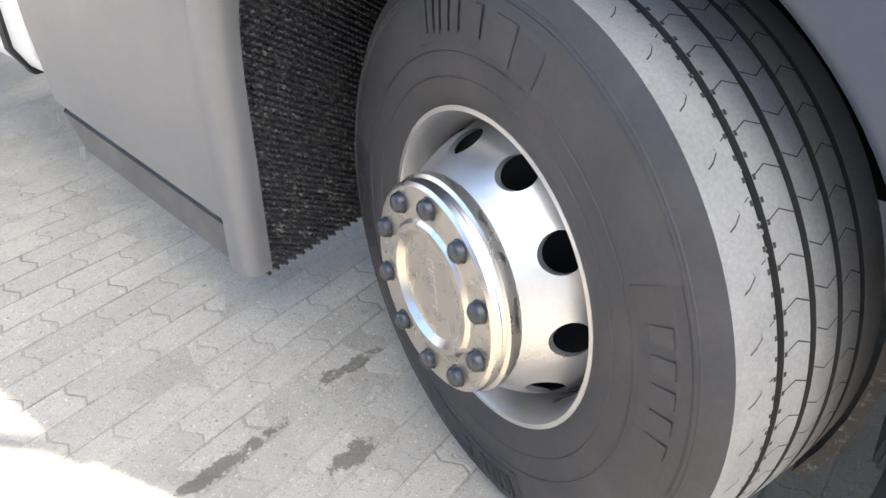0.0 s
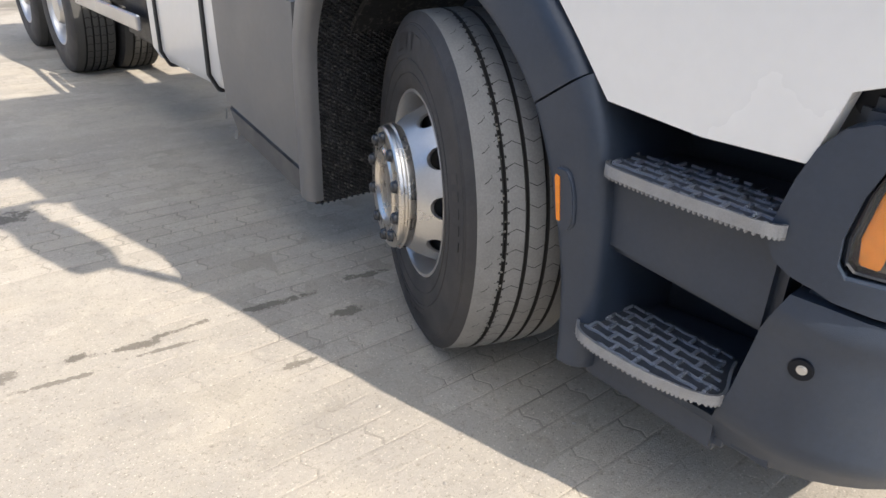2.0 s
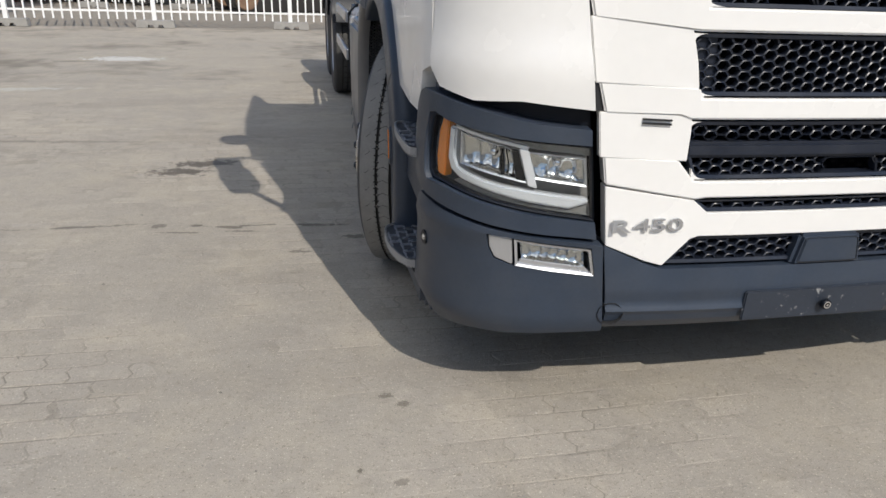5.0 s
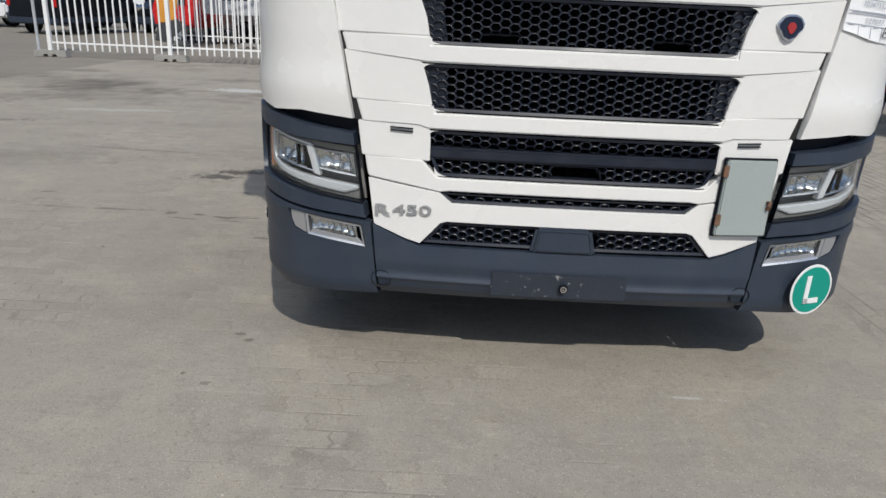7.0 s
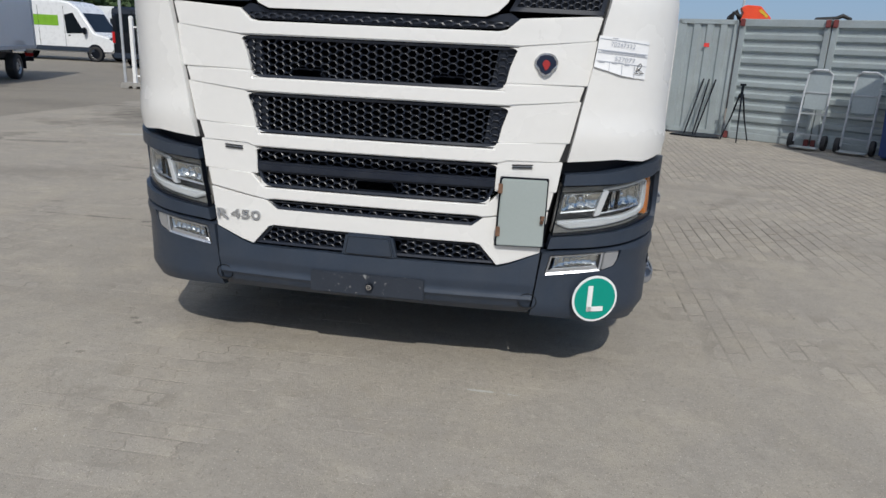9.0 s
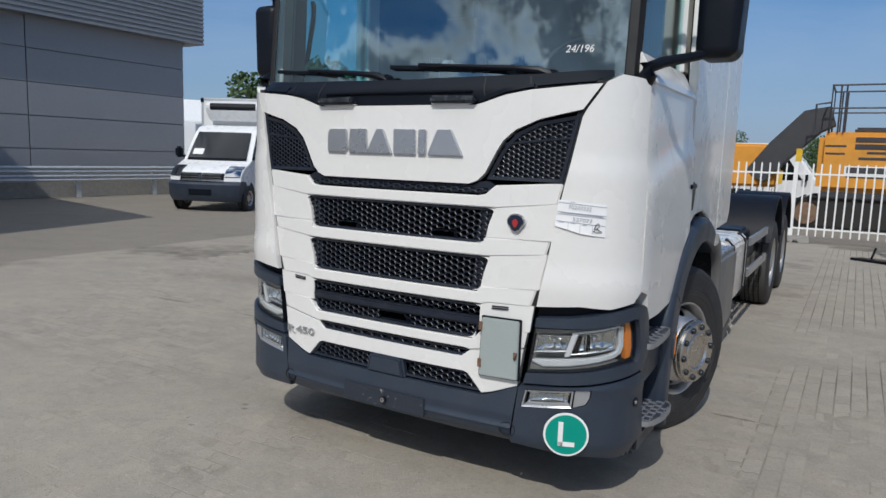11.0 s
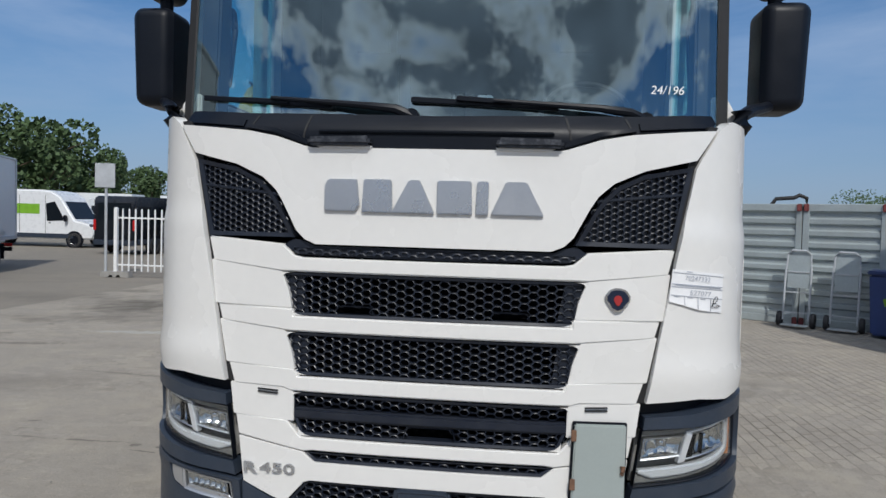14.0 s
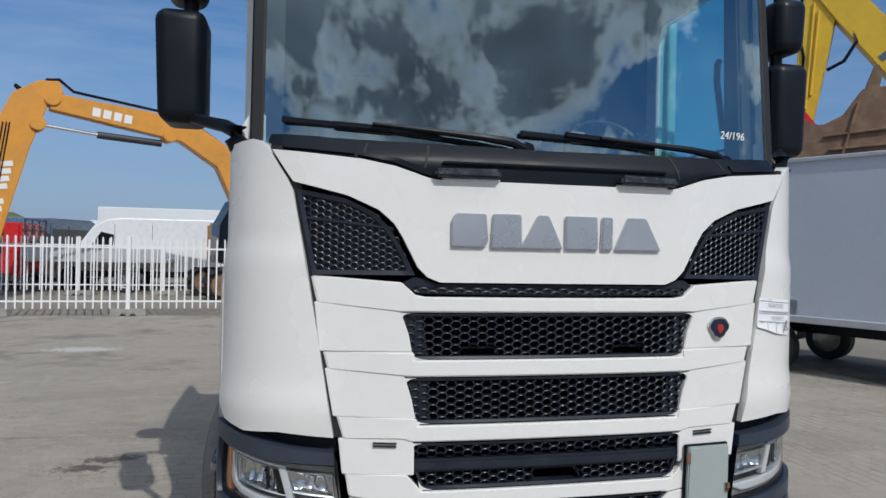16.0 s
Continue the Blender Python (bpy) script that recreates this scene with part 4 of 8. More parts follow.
    # vent slots above the lamp corner
    for z in (0.977, 0.966):
        part("vent_slot", skin(flip([(X(0.582), z), (X(0.664), z + 0.003), (X(0.664), z + 0.0075), (X(0.582), z + 0.0045)]), 0.004, 0.02, 0), SEAM, truck)

# badges
name_badge = part("name_badge", skin([(X(-0.405), 1.676), (X(-0.285), 1.676), (X(-0.27), 1.70), (X(-0.28), 1.795), (X(-0.39), 1.795), (X(-0.405), 1.77)], 0.020, 0.016, 0.004), SILVER, truck, "raised silver maker's badge of six plain blocks")
for a, b, c, d in ((-0.262, -0.145, -0.150, -0.255), (-0.150, 0.012, -0.045, -0.085), (0.020, 0.150, 0.145, 0.020), (0.162, 0.208, 0.208, 0.166), (0.216, 0.410, 0.345, 0.270)):
    part("badge_block", skin([(X(a), 1.674), (X(b), 1.674), (X(c), 1.796), (X(d), 1.796)], 0.020, 0.016, 0.004), SILVER, name_badge)
bm = bmesh.new()
bx, by = on_line(0.686, 0.002)
outline = [(0.0, -0.046), (0.022, -0.036), (0.030, -0.020), (0.045, -0.004), (0.045, 0.014), (0.030, 0.036), (0.010, 0.042), (-0.010, 0.042), (-0.030, 0.036), (-0.045, 0.014), (-0.045, -0.004), (-0.030, -0.020), (-0.022, -0.036)]
prism(bm, [(a + bx, b + 1.381) for a, b in outline], "y", by - 0.012, by + 0.004, 0.004)
emblem = part("emblem", bm, CHROME, truck, "round chrome emblem with a red and blue centre")
bm = bmesh.new()
prism(bm, [(a * 0.84 + bx, b * 0.84 + 1.381) for a, b in outline], "y", by - 0.016, by - 0.006, 0.001)
part("emblem_disc", bm, mat("dark_blue_enamel", (0.012, 0.018, 0.040), 0.25), emblem)
bm = bmesh.new()
prism(bm, [(a * 0.32 + bx, b * 0.44 + 1.379) for a, b in outline], "y", by - 0.019, by - 0.010, 0.001)
part("emblem_centre", bm, mat("red_enamel", (0.36, 0.03, 0.03), 0.3), emblem)

CREASE = lambda s: 1.60 + 0.20 * (abs(s) - 1.30)


# cab body: flanks with window openings, roof, rear wall, floor
for side in (1, -1):
    def flank(outline, bev=0.006, t=0.05, out=0.0, sd=side):
        b = bmesh.new()
        prism(b, outline, "x", sd * (1.195 + out - t), sd * (1.195 + out), bev)
        return b
    door = [(0.262, 1.085), (0.33, 1.06), (0.365, 0.93), (0.57, 0.925), (0.80, 0.945), (0.90, 1.06), (1.02, 1.19), (1.17, 1.29), (1.17, 2.04), (0.262, 2.04)]
    crease = lambda s, z: 0.008 + (0.012 if z < CREASE(s) else -0.012) * min(1.0, abs(z - CREASE(s)) / 0.05) - 0.02 * max(0.0, z - 1.85)
    dpl = [(sy(y, 1), z) for y, z in door]
    part("door", skin(dpl if side > 0 else mirror(dpl), -0.006, 0.05, 0.006, zstep=0.045, shape=crease), WHITE, truck, "white cab door with a pressed crease")
    rear = [(1.176, 1.295), (1.40, 1.375), (1.62, 1.385), (1.85, 1.32), (2.02, 1.20), (2.16, 1.16), (2.16, 3.55), (1.30, 3.55), (1.176, 3.3)]
    part("side_panel", flank(rear), WHITE, truck, "white sleeper side panel")
    up = -0.085                                  # the cab draws in above the sill
    b = bmesh.new()
    prism(b, [(side * 1.197, 2.020), (side * 1.194, 2.046), (side * 1.165, 2.085), (side * 1.118, 2.168), (side * 1.06, 2.168), (side * 1.06, 2.020)], "y", 0.29, 1.17, 0.006)
    part("window_sill", b, WHITE, truck)
    part("rear_pillar", flank([(0.42, 2.965), (1.13, 2.945), (1.17, 2.88), (1.17, 3.25), (0.56, 3.25), (0.43, 3.06)], 0.008, 0.05, up), WHITE, truck)
    part("pillar_post", flank([(1.175, 2.174), (1.30, 2.174), (1.30, 3.25), (1.175, 3.25)], 0.006, 0.04, up + 0.004), WHITE, truck)
    part("roof_side", flank([(0.42, 3.06), (0.51, 3.06), (0.545, 3.256), (1.17, 3.256), (1.29, 3.556), (0.95, 3.556)], 0.006, 0.05, up), WHITE, truck)
    part("a_pillar", flank([(0.255, 2.05), (0.335, 2.05), (0.425, 3.05), (0.345, 3.05)], 0.006, 0.022, up - 0.004), WHITE, truck, "white windscreen pillar")
    part("inner_pillar", flank([(0.30, 2.06), (0.43, 2.06), (0.47, 3.05), (0.37, 3.05)], 0.010, 0.085, up - 0.028), INTERIOR, truck)
    sw = part("side_window", flank([(0.345, 2.165), (1.200, 2.165), (1.200, 2.90), (1.16, 2.955), (0.42, 2.97)], 0, 0.005, up - 0.018), SIDEGLASS, truck, "green-tinted side window")
    sw.visible_shadow = False
    b = bmesh.new()
    xs_ = side * 1.045
    tube(b, [(xs_, 0.47, 2.22), (side * 1.02, 0.47, 2.24), (side * 1.015, 0.52, 2.50), (side * 1.03, 0.54, 2.58), (xs_, 0.545, 2.60)], 0.016, 8)
    part("grab_rail", b, BLACK, truck, "black grab rail inside the pillar")
    part("handle_recess", flank([(1.06, 1.40), (1.24, 1.40), (1.29, 1.57), (1.11, 1.57)], 0.01, 0.03, 0.016), BLACK, truck, "black door handle recess")
    b = bmesh.new()
    bar(b, (side * 1.214, 1.11, 1.545), (side * 1.214, 1.245, 1.545), 0.02, 0.025, bev=0.006)
    part("door_handle", b, BLACK, truck)
    b = bmesh.new()
    prism(b, [(2.175, 1.22), (2.62, 1.24), (2.70, 1.32), (2.78, 3.40), (2.70, 3.56), (2.175, 3.58)], "x", side * 1.158, side * 1.192, 0.012)
    part("side_fairing", b, WHITE, truck, "white side air deflector behind the cab")
bm = bmesh.new()
box(bm, (2.30, 0.06, 2.4), (0, 2.13, 2.36), bev=0.01)
part("rear_wall", bm, WHITE, truck)
bm = bmesh.new()
prism(bm, [(0.42, 3.06), (0.60, 3.30), (0.98, 3.56), (2.16, 3.60), (2.16, 3.54), (1.0, 3.50), (0.62, 3.25), (0.46, 3.04)], "x", -1.17, 1.17, 0.01)
part("roof", bm, WHITE, truck, "white cab roof")
bm = bmesh.new()
box(bm, (2.2, 1.9, 0.05), (0, 1.18, 1.42))
part("cab_floor", bm, INTERIOR, truck)

# windscreen, cowl and wipers
def ws_y(x, z):
    return 0.105 + 0.13 * abs(x / 1.08) ** 2.6 + (z - 2.06) * 0.09


bm = bmesh.new()
rows = []
for j in range(9):
    z = 2.03 + 1.03 * j / 8
    rows.append([bm.verts.new((1.105 * (i - 14) / 14, ws_y(1.105 * (i - 14) / 14, z), z)) for i in range(29)])
for a, b in zip(rows, rows[1:]):
    for i in range(28):
        bm.faces.new((a[i], a[i + 1], b[i + 1], b[i]))
ws = part("windscreen", bm, GLASS, truck, "tinted windscreen with a handwritten number")
ws.visible_shadow = False
for side in (1, -1):
    bm = bmesh.new()
    edge = []
    for j in range(9):
        z = 2.03 + 1.03 * j / 8
        edge.append([bm.verts.new((side * x, ws_y(x, z) + o, z)) for x, o in ((1.066, -0.003), (1.074, -0.008), (1.108, -0.008), (1.116, 0.012), (1.116, 0.06))])
    for a, b in zip(edge, edge[1:]):
        for i in range(4):
            bm.faces.new((a[i], a[i + 1], b[i + 1], b[i]))
    part("windscreen_seal", bm, SEAM, truck, "black windscreen edge seal")
cowl_half = [(0.0, 1.914), (0.462, 1.916), (0.495, 1.922), (0.605, 1.960), (0.72, 1.981), (1.03, 2.008), (1.09, 2.045), (1.095, 2.075), (0.75, 2.052), (0.0, 2.040)]
pl = [(X(a), z) for a, z in cowl_half] + [(-X(a), z) for a, z in reversed(cowl_half[1:-1])]
lean = lambda s, z: -0.010 - 0.75 * max(0.0, z - 1.985) - 0.05 * max(0.0, (abs(s) - 0.9))
part("cowl", skin(pl, 0.0, 0.05, 0.008, zstep=0.025, shape=lean), BLACK, truck, "black wiper cowl panel")
ridge = [(X(-0.44), 1.968), (X(0.44), 1.968), (X(0.44), 1.980), (X(-0.44), 1.980)]
part("cowl_ridge", skin(ridge, 0.014, 0.03, 0.005, shape=lean), BLACK, truck)
for side in (1, -1):
    flip = (lambda q: q) if side > 0 else mirror
    st_ = flip([(X(0.475), 1.924), (X(0.500), 1.930), (X(0.610), 1.968), (X(0.735), 1.990), (X(0.735), 2.004), (X(0.600), 1.984), (X(0.480), 1.944)])
    part("cowl_step", skin(st_, 0.016, 0.03, 0.005, zstep=0.025, shape=lean), BLACK, truck)
    fl_ = flip([(X(0.748), 1.994), (X(1.00), 2.015), (X(1.03), 2.032), (X(0.748), 2.022)])
    part("cowl_flap", skin(fl_, 0.012, 0.03, 0.005, zstep=0.025, shape=lean), BLACK, truck)
    pc = flip([(X(0.228), 1.919), (X(0.470), 1.919), (X(0.470), 1.95), (X(0.236), 1.955)])
    part("grab_handle", skin(pc, 0.040, 0.05, 0.010), SCUFFED, truck, "black cleaning step handle with scuffs")
    lip = flip([(X(0.235), 1.909), (X(0.42), 1.909), (X(0.445), 1.918), (X(0.228), 1.919)])
    part("handle_lip", skin(lip, 0.012, 0.03, 0.002), WHITE, truck)
    for xj in (0.50, 0.72):
        jl = flip([(X(xj), 1.935 + (xj - 0.5) * 0.2), (X(xj + 0.008), 1.937 + (xj - 0.5) * 0.2), (X(xj - 0.012), 2.04), (X(xj - 0.02), 2.04)])
        part("cowl_joint", skin(jl, 0.002, 0.01, 0, zstep=0.025, shape=lean), SEAM, truck)
for pv, el, tip in (((-0.10, 2.045), (-0.28, 2.085), (-1.0, 2.135)), ((0.78, 2.045), (0.60, 2.085), (-0.11, 2.115))):
    at = lambda p, o: (p[0], ws_y(p[0], p[1]) - o, p[1])
    mid = ((el[0] + tip[0]) / 2, (el[1] + tip[1]) / 2 + 0.006)
    bm = bmesh.new()
    tube(bm, [at(pv, 0.05), at(((pv[0] * 2 + el[0]) / 3, pv[1] + 0.025), 0.07), at(el, 0.06), at((el[0] * 0.45 + tip[0] * 0.55, (el[1] * 0.45 + tip[1] * 0.55) + 0.008), 0.045)], [0.022, 0.018, 0.014, 0.008], 8)
    wp = part("wiper_arm", bm, BLACK, truck, "black windscreen wiper")
    bm = bmesh.new()
    bar(bm, at((el[0] * 0.8 + tip[0] * 0.2, el[1] + 0.002), 0.02), at(tip, 0.02), 0.016, 0.022, bev=0.003)
    bar(bm, at((el[0] * 0.55 + tip[0] * 0.45, el[1] + 0.020), 0.03), at((el[0] * 0.25 + tip[0] * 0.75, el[1] + 0.034), 0.03), 0.02, 0.02, bev=0.003)
    part("wiper_blade", bm, BLACK, wp)
    bm = bmesh.new()
    cyl(bm, 0.03, 0.04, pose(*at(pv, 0.05), 90), 16, 0.006)
    part("wiper_pivot", bm, BLACK, wp)

# cab interior
bm = bmesh.new()
prism(bm, [(0.22, 1.5), (1.0, 1.5), (0.95, 1.9), (0.80, 2.06), (0.55, 2.10), (0.24, 2.055)], "x", -1.1, 1.1, 0.03)
part("dashboard", bm, DASH, truck, "grey dashboard behind the windscreen")
bm = bmesh.new()
box(bm, (0.075, 0.05, 0.12), (0.50, 0.30, 2.125), bev=0.015)
part("sensor_box", bm, BLACK, truck)
bm = bmesh.new()
box(bm, (0.062, 0.02, 0.045), (0.17, 0.20, 2.13), bev=0.004)
cam_box = part("toll_transponder", bm, SILVER, truck)
bm = bmesh.new()
box(bm, (0.040, 0.006, 0.022), (0.17, 0.189, 2.125), bev=0.002)
part("transponder_face", bm, BLACK, cam_box)
bm = bmesh.new()
tube(bm, [(0.03, 0.24, 2.06), (0.035, 0.24, 2.17), (0.085, 0.24, 2.17), (0.09, 0.24, 2.06)], 0.008, 6)
part("device_holder", bm, BLACK, truck)
bm = bmesh.new()
for k in range(24):
    a0, a1 = 2 * math.pi * k / 24, 2 * math.pi * (k + 1) / 24
    m = pose(0.62, 0.85, 2.16, 60)
    tube(bm, [m @ Vector((0.22 * math.cos(a0), 0.22 * math.sin(a0), 0)), m @ Vector((0.22 * math.cos(a1), 0.22 * math.sin(a1), 0))], 0.016, 6)
part("steering_wheel", bm, BLACK, truck, "black steering wheel")
for sxx in (-0.62, 0.62):
    bm = bmesh.new()
    box(bm, (0.52, 0.55, 0.16), (sxx, 1.35, 1.85), bev=0.05)
    box(bm, (0.50, 0.16, 0.80), (sxx, 1.62, 2.25), (10, 0, 0), bev=0.06)
    box(bm, (0.28, 0.10, 0.22), (sxx, 1.70, 2.75), bev=0.04)
    part("cab_seat", bm, INTERIOR, truck)
bm = bmesh.new()
box(bm, (2.20, 0.02, 2.1), (0, 2.08, 2.5))
box(bm, (2.20, 1.3, 0.02), (0, 1.45, 3.45))
for s_ in (-1, 1):
    box(bm, (0.02, 0.80, 2.1), (s_ * 1.085, 1.68, 2.5))
    box(bm, (0.02, 0.90, 0.75), (s_ * 1.075, 0.80, 1.80))
part("interior_lining", bm, INTERIOR, truck)

# mirrors
for side in (1, -1):
    bm = bmesh.new()
    tube(bm, [(side * 1.150, 0.27, 2.010), (side * 1.165, 0.25, 2.055), (side * 1.165, 0.25, 2.105)], [0.030, 0.042, 0.040], 12)
    tube(bm, [(side * 1.165, 0.25, 2.085), (side * 1.21, 0.31, 2.115), (side * 1.30, 0.44, 2.150), (side * 1.36, 0.52, 2.175)], [0.026, 0.026, 0.023, 0.022], 10)
    part("mirror_arm", bm, BLACK, truck, "black mirror bracket")
    bm = bmesh.new()
    tube(bm, [(side * 1.12, 0.50, 3.05), (side * 1.24, 0.53, 3.04), (side * 1.36, 0.55, 2.99), (side * 1.375, 0.56, 2.90)], 0.022, 8)
    part("upper_mirror_arm", bm, BLACK, truck)
    for z0, z1 in ((2.150, 2.605), (2.655, 2.92)):
        bm = bmesh.new()
        w0, w1 = (1.305, 1.505) if z0 < 2.5 else (1.315, 1.49)
        bmesh.ops.create_cube(bm, size=1.0)
        bmesh.ops.scale(bm, vec=(w1 - w0, 0.19, z1 - z0), verts=bm.verts)
        bmesh.ops.translate(bm, vec=((w0 + w1) / 2, 0.565, (z0 + z1) / 2), verts=bm.verts)
        bmesh.ops.bevel(bm, geom=[e for e in bm.edges if min(v.co.y for v in e.verts) < 0.5], offset=0.050, segments=6, affect="EDGES", profile=0.5)
        for v in bm.verts:                       # tapers a little downwards, and its front is crowned
            f = (z1 - v.co.z) / (z1 - z0)
            v.co.x -= 0.018 * f * (1 if v.co.x > (w0 + w1) / 2 else 0)
            if v.co.y < 0.5:
                v.co.y += 0.9 * (v.co.x - (w0 + w1) / 2) ** 2
        bmesh.ops.scale(bm, vec=(side, 1, 1), verts=bm.verts)
        ms = part("mirror_housing", bm, BLACK, truck, "tall black mirror housing")
        bm = bmesh.new()
        box(bm, (w1 - w0 - 0.03, 0.006, z1 - z0 - 0.06), (side * (w0 + w1) / 2, 0.662, (z0 + z1) / 2 + 0.006), bev=0.002)
        part("mirror_glass", bm, CHROME, ms)
    bm = bmesh.new()
    tube(bm, [(side * 1.375, 0.57, 2.59), (side * 1.375, 0.57, 2.67)], 0.03, 10)
    part("mirror_neck", bm, BLACK, truck)
# kerb mirror over the passenger door
bm = bmesh.new()
revolve(bm, [(0.0, 0.075), (0.06, 0.070), (0.11, 0.045), (0.135, 0.0), (0.132, -0.02), (0.125, -0.02)], 28, pose(-1.34, 1.12, 3.03, 20, 12, 0))
tube(bm, [(-1.15, 1.15, 3.13), (-1.24, 1.15, 3.14), (-1.33, 1.12, 3.10)], 0.02, 8)
km = part("kerb_mirror", bm, BLACK, truck, "black round kerb mirror above the door")
bm = bmesh.new()
revolve(bm, [(0.0, -0.045), (0.07, -0.038), (0.126, -0.018)], 28, pose(-1.34, 1.12, 3.03, 20, 12, 0))
part("mirror_glass", bm, CHROME, km)

# handwritten number on the glass, paper sheet, green L sign, small grey box door
def write(body, size, m, material, name, parent, depth=0.001, shear=0.0):
    cu = bpy.data.curves.new(name, "FONT")
    cu.body, cu.size, cu.extrude, cu.shear = body, size, depth, shear
    cu.align_x, cu.align_y = "CENTER", "CENTER"
    tmp = bpy.data.objects.new(name, cu)
    scene.collection.objects.link(tmp)
    bpy.context.view_layer.update()
    me = bpy.data.meshes.new_from_object(tmp.evaluated_get(bpy.context.evaluated_depsgraph_get()))
    bpy.data.objects.remove(tmp)
    me.materials.clear()
    me.materials.append(material)
    ob = new(name, me)
    ob.parent = parent
    ob.matrix_basis = m
    return ob


def write_wide(body, s, z, w, h, out, material, name, parent, depth, bold=0.0, tilt=0.0):
    """Lettering on the front line, brought to the width w and height h."""
    cu = bpy.data.curves.new(name, "FONT")
    cu.body, cu.size, cu.extrude, cu.offset = body, 1.0, 0.0, bold
    cu.align_x, cu.align_y = "CENTER", "CENTER"
    tmp = bpy.data.objects.new(name, cu)
    scene.collection.objects.link(tmp)
    bpy.context.view_layer.update()
    b = bmesh.new()
    b.from_mesh(bpy.data.meshes.new_from_object(tmp.evaluated_get(bpy.context.evaluated_depsgraph_get())))
    bpy.data.objects.remove(tmp)
    xs_, ys_ = [v.co.x for v in b.verts], [v.co.y for v in b.verts]
    for v in b.verts:
        v.co.x, v.co.y = (v.co.x - (min(xs_) + max(xs_)) / 2) * w / (max(xs_) - min(xs_)), (v.co.y - (min(ys_) + max(ys_)) / 2) * h / (max(ys_) - min(ys_))
    if depth:
        for f in bmesh.ops.extrude_face_region(b, geom=b.faces[:])["geom"]:
            if isinstance(f, bmesh.types.BMVert):
                f.co.z += depth
    (x0, y0), (x1, y1) = on_line(s - 0.02, out), on_line(s + 0.02, out)
    ang = math.degrees(math.atan2(y1 - y0, x1 - x0))
    bmesh.ops.transform(b, matrix=pose((x0 + x1) / 2, (y0 + y1) / 2, z, 90, 0, ang) @ Matrix.Rotation(radians(tilt), 4, "Z"), verts=b.verts)
    return part(name, b, material, parent, smooth=False)


write_wide("R", -0.686, 0.676, 0.056, 0.039, 0.009, SILVER, "model_badge", truck, 0.006, 0.012, 1.0)
write_wide("450", -0.577, 0.679, 0.146, 0.039, 0.005, SILVER, "model_badge", truck, 0.006, 0.012, 1.0)
write("24/196", 0.047, pose(0.868, ws_y(0.868, 2.172) - 0.004, 2.172, 84, 0, 8), SIGNWHITE, "chalk_number", ws, 0.0008, 0.2)
sheet = [(0.868, 1.381), (0.92, 1.368), (0.981, 1.351), (1.03, 1.344), (1.082, 1.339), (1.084, 1.482), (0.879, 1.498)]
curl = lambda s, z: 0.012 * max(0.0, (1.395 - z) / 0.05) * max(0.0, (1.06 - s) / 0.2)
paper = tagged(part("paper_sheet", skin(sheet, 0.016, 0.002, 0, zstep=0.02, shape=curl), PAPER), "white paper form stuck on the cab corner", "paper")
for s0, z0, s1, z1, h in ((0.881, 1.487, 1.084, 1.470, 0.0016), (0.876, 1.446, 1.082, 1.432, 0.0016), (0.890, 1.441, 1.070, 1.428, 0.0025), (0.876, 1.436, 1.082, 1.422, 0.0016), (0.874, 1.405, 1.081, 1.388, 0.0016), (0.93, 1.490, 0.95, 1.4885, 0.002), (0.885, 1.399, 0.905, 1.3975, 0.002), (0.935, 1.3955, 0.955, 1.394, 0.002), (0.985, 1.391, 1.005, 1.3895, 0.002)):
    part("form_line", skin([(s0, z0), (s1, z1), (s1, z1 + h), (s0, z0 + h)], 0.0185, 0.001, 0, shape=curl), INK, paper)
for s0, z0, z1 in ((0.924, 1.369, 1.401), (0.975, 1.355, 1.397), (1.027, 1.347, 1.393)):
    part("form_line", skin([(s0, z0), (s0 + 0.0016, z0), (s0 + 0.0016, z1), (s0, z1)], 0.0185, 0.001, 0, zstep=0.02, shape=curl), INK, paper)
write_wide("70247332", 0.972, 1.465, 0.100, 0.017, 0.0195, INK, "form_number", paper, 0.0, 0.0, -4.5)
write_wide("527077", 0.985, 1.412, 0.086, 0.017, 0.0195, INK, "form_number", paper, 0.0, 0.0, -4.5)
bm = bmesh.new()
tube(bm, [(*on_line(a, 0.0215), z) for a, z in ((1.033, 1.362), (1.036, 1.378), (1.041, 1.393), (1.049, 1.400), (1.056, 1.394), (1.053, 1.384), (1.044, 1.377), (1.036, 1.374), (1.046, 1.376), (1.056, 1.368), (1.068, 1.364), (1.048, 1.361), (1.030, 1.364))], 0.0014, 6)
part("pen_mark", bm, BLACKINK, paper)
lx, ly = on_line(X(0.962), 0.030)
ang = 22
lm = pose(lx, ly, 0.428, 90, 0, ang)
bm = bmesh.new()
cyl(bm, 0.103, 0.004, lm, 48, 0.001)
sign = tagged(part("round_sign", bm, SIGNWHITE), "round green sign with a white letter L on the bumper", "sign")
bm = bmesh.new()
cyl(bm, 0.093, 0.005, lm @ pose(0, 0, 0.001), 48)
part("sign_face", bm, GREEN, sign)
for a, b, c, d in ((-0.036, -0.055, -0.014, 0.060), (-0.036, -0.055, 0.040, -0.034)):
    bm = bmesh.new()
    box(bm, (c - a, d - b, 0.003), ((a + c) / 2, (b + d) / 2, 0.005))
    bmesh.ops.transform(bm, matrix=lm, verts=bm.verts)
    part("sign_letter", bm, SIGNWHITE, sign)
bm = skin([(X(0.538), 0.643), (X(0.728), 0.645), (X(0.728), 0.925), (X(0.545), 0.925)], 0.030, 0.022, 0.006)
flap_door = part("sign_holder_door", bm, BOXGREEN, truck, "grey-green metal sign holder door with rusty hinges")
bm = skin([(X(0.530), 0.637), (X(0.735), 0.639), (X(0.735), 0.932), (X(0.538), 0.932)], 0.014, 0.012, 0.003)
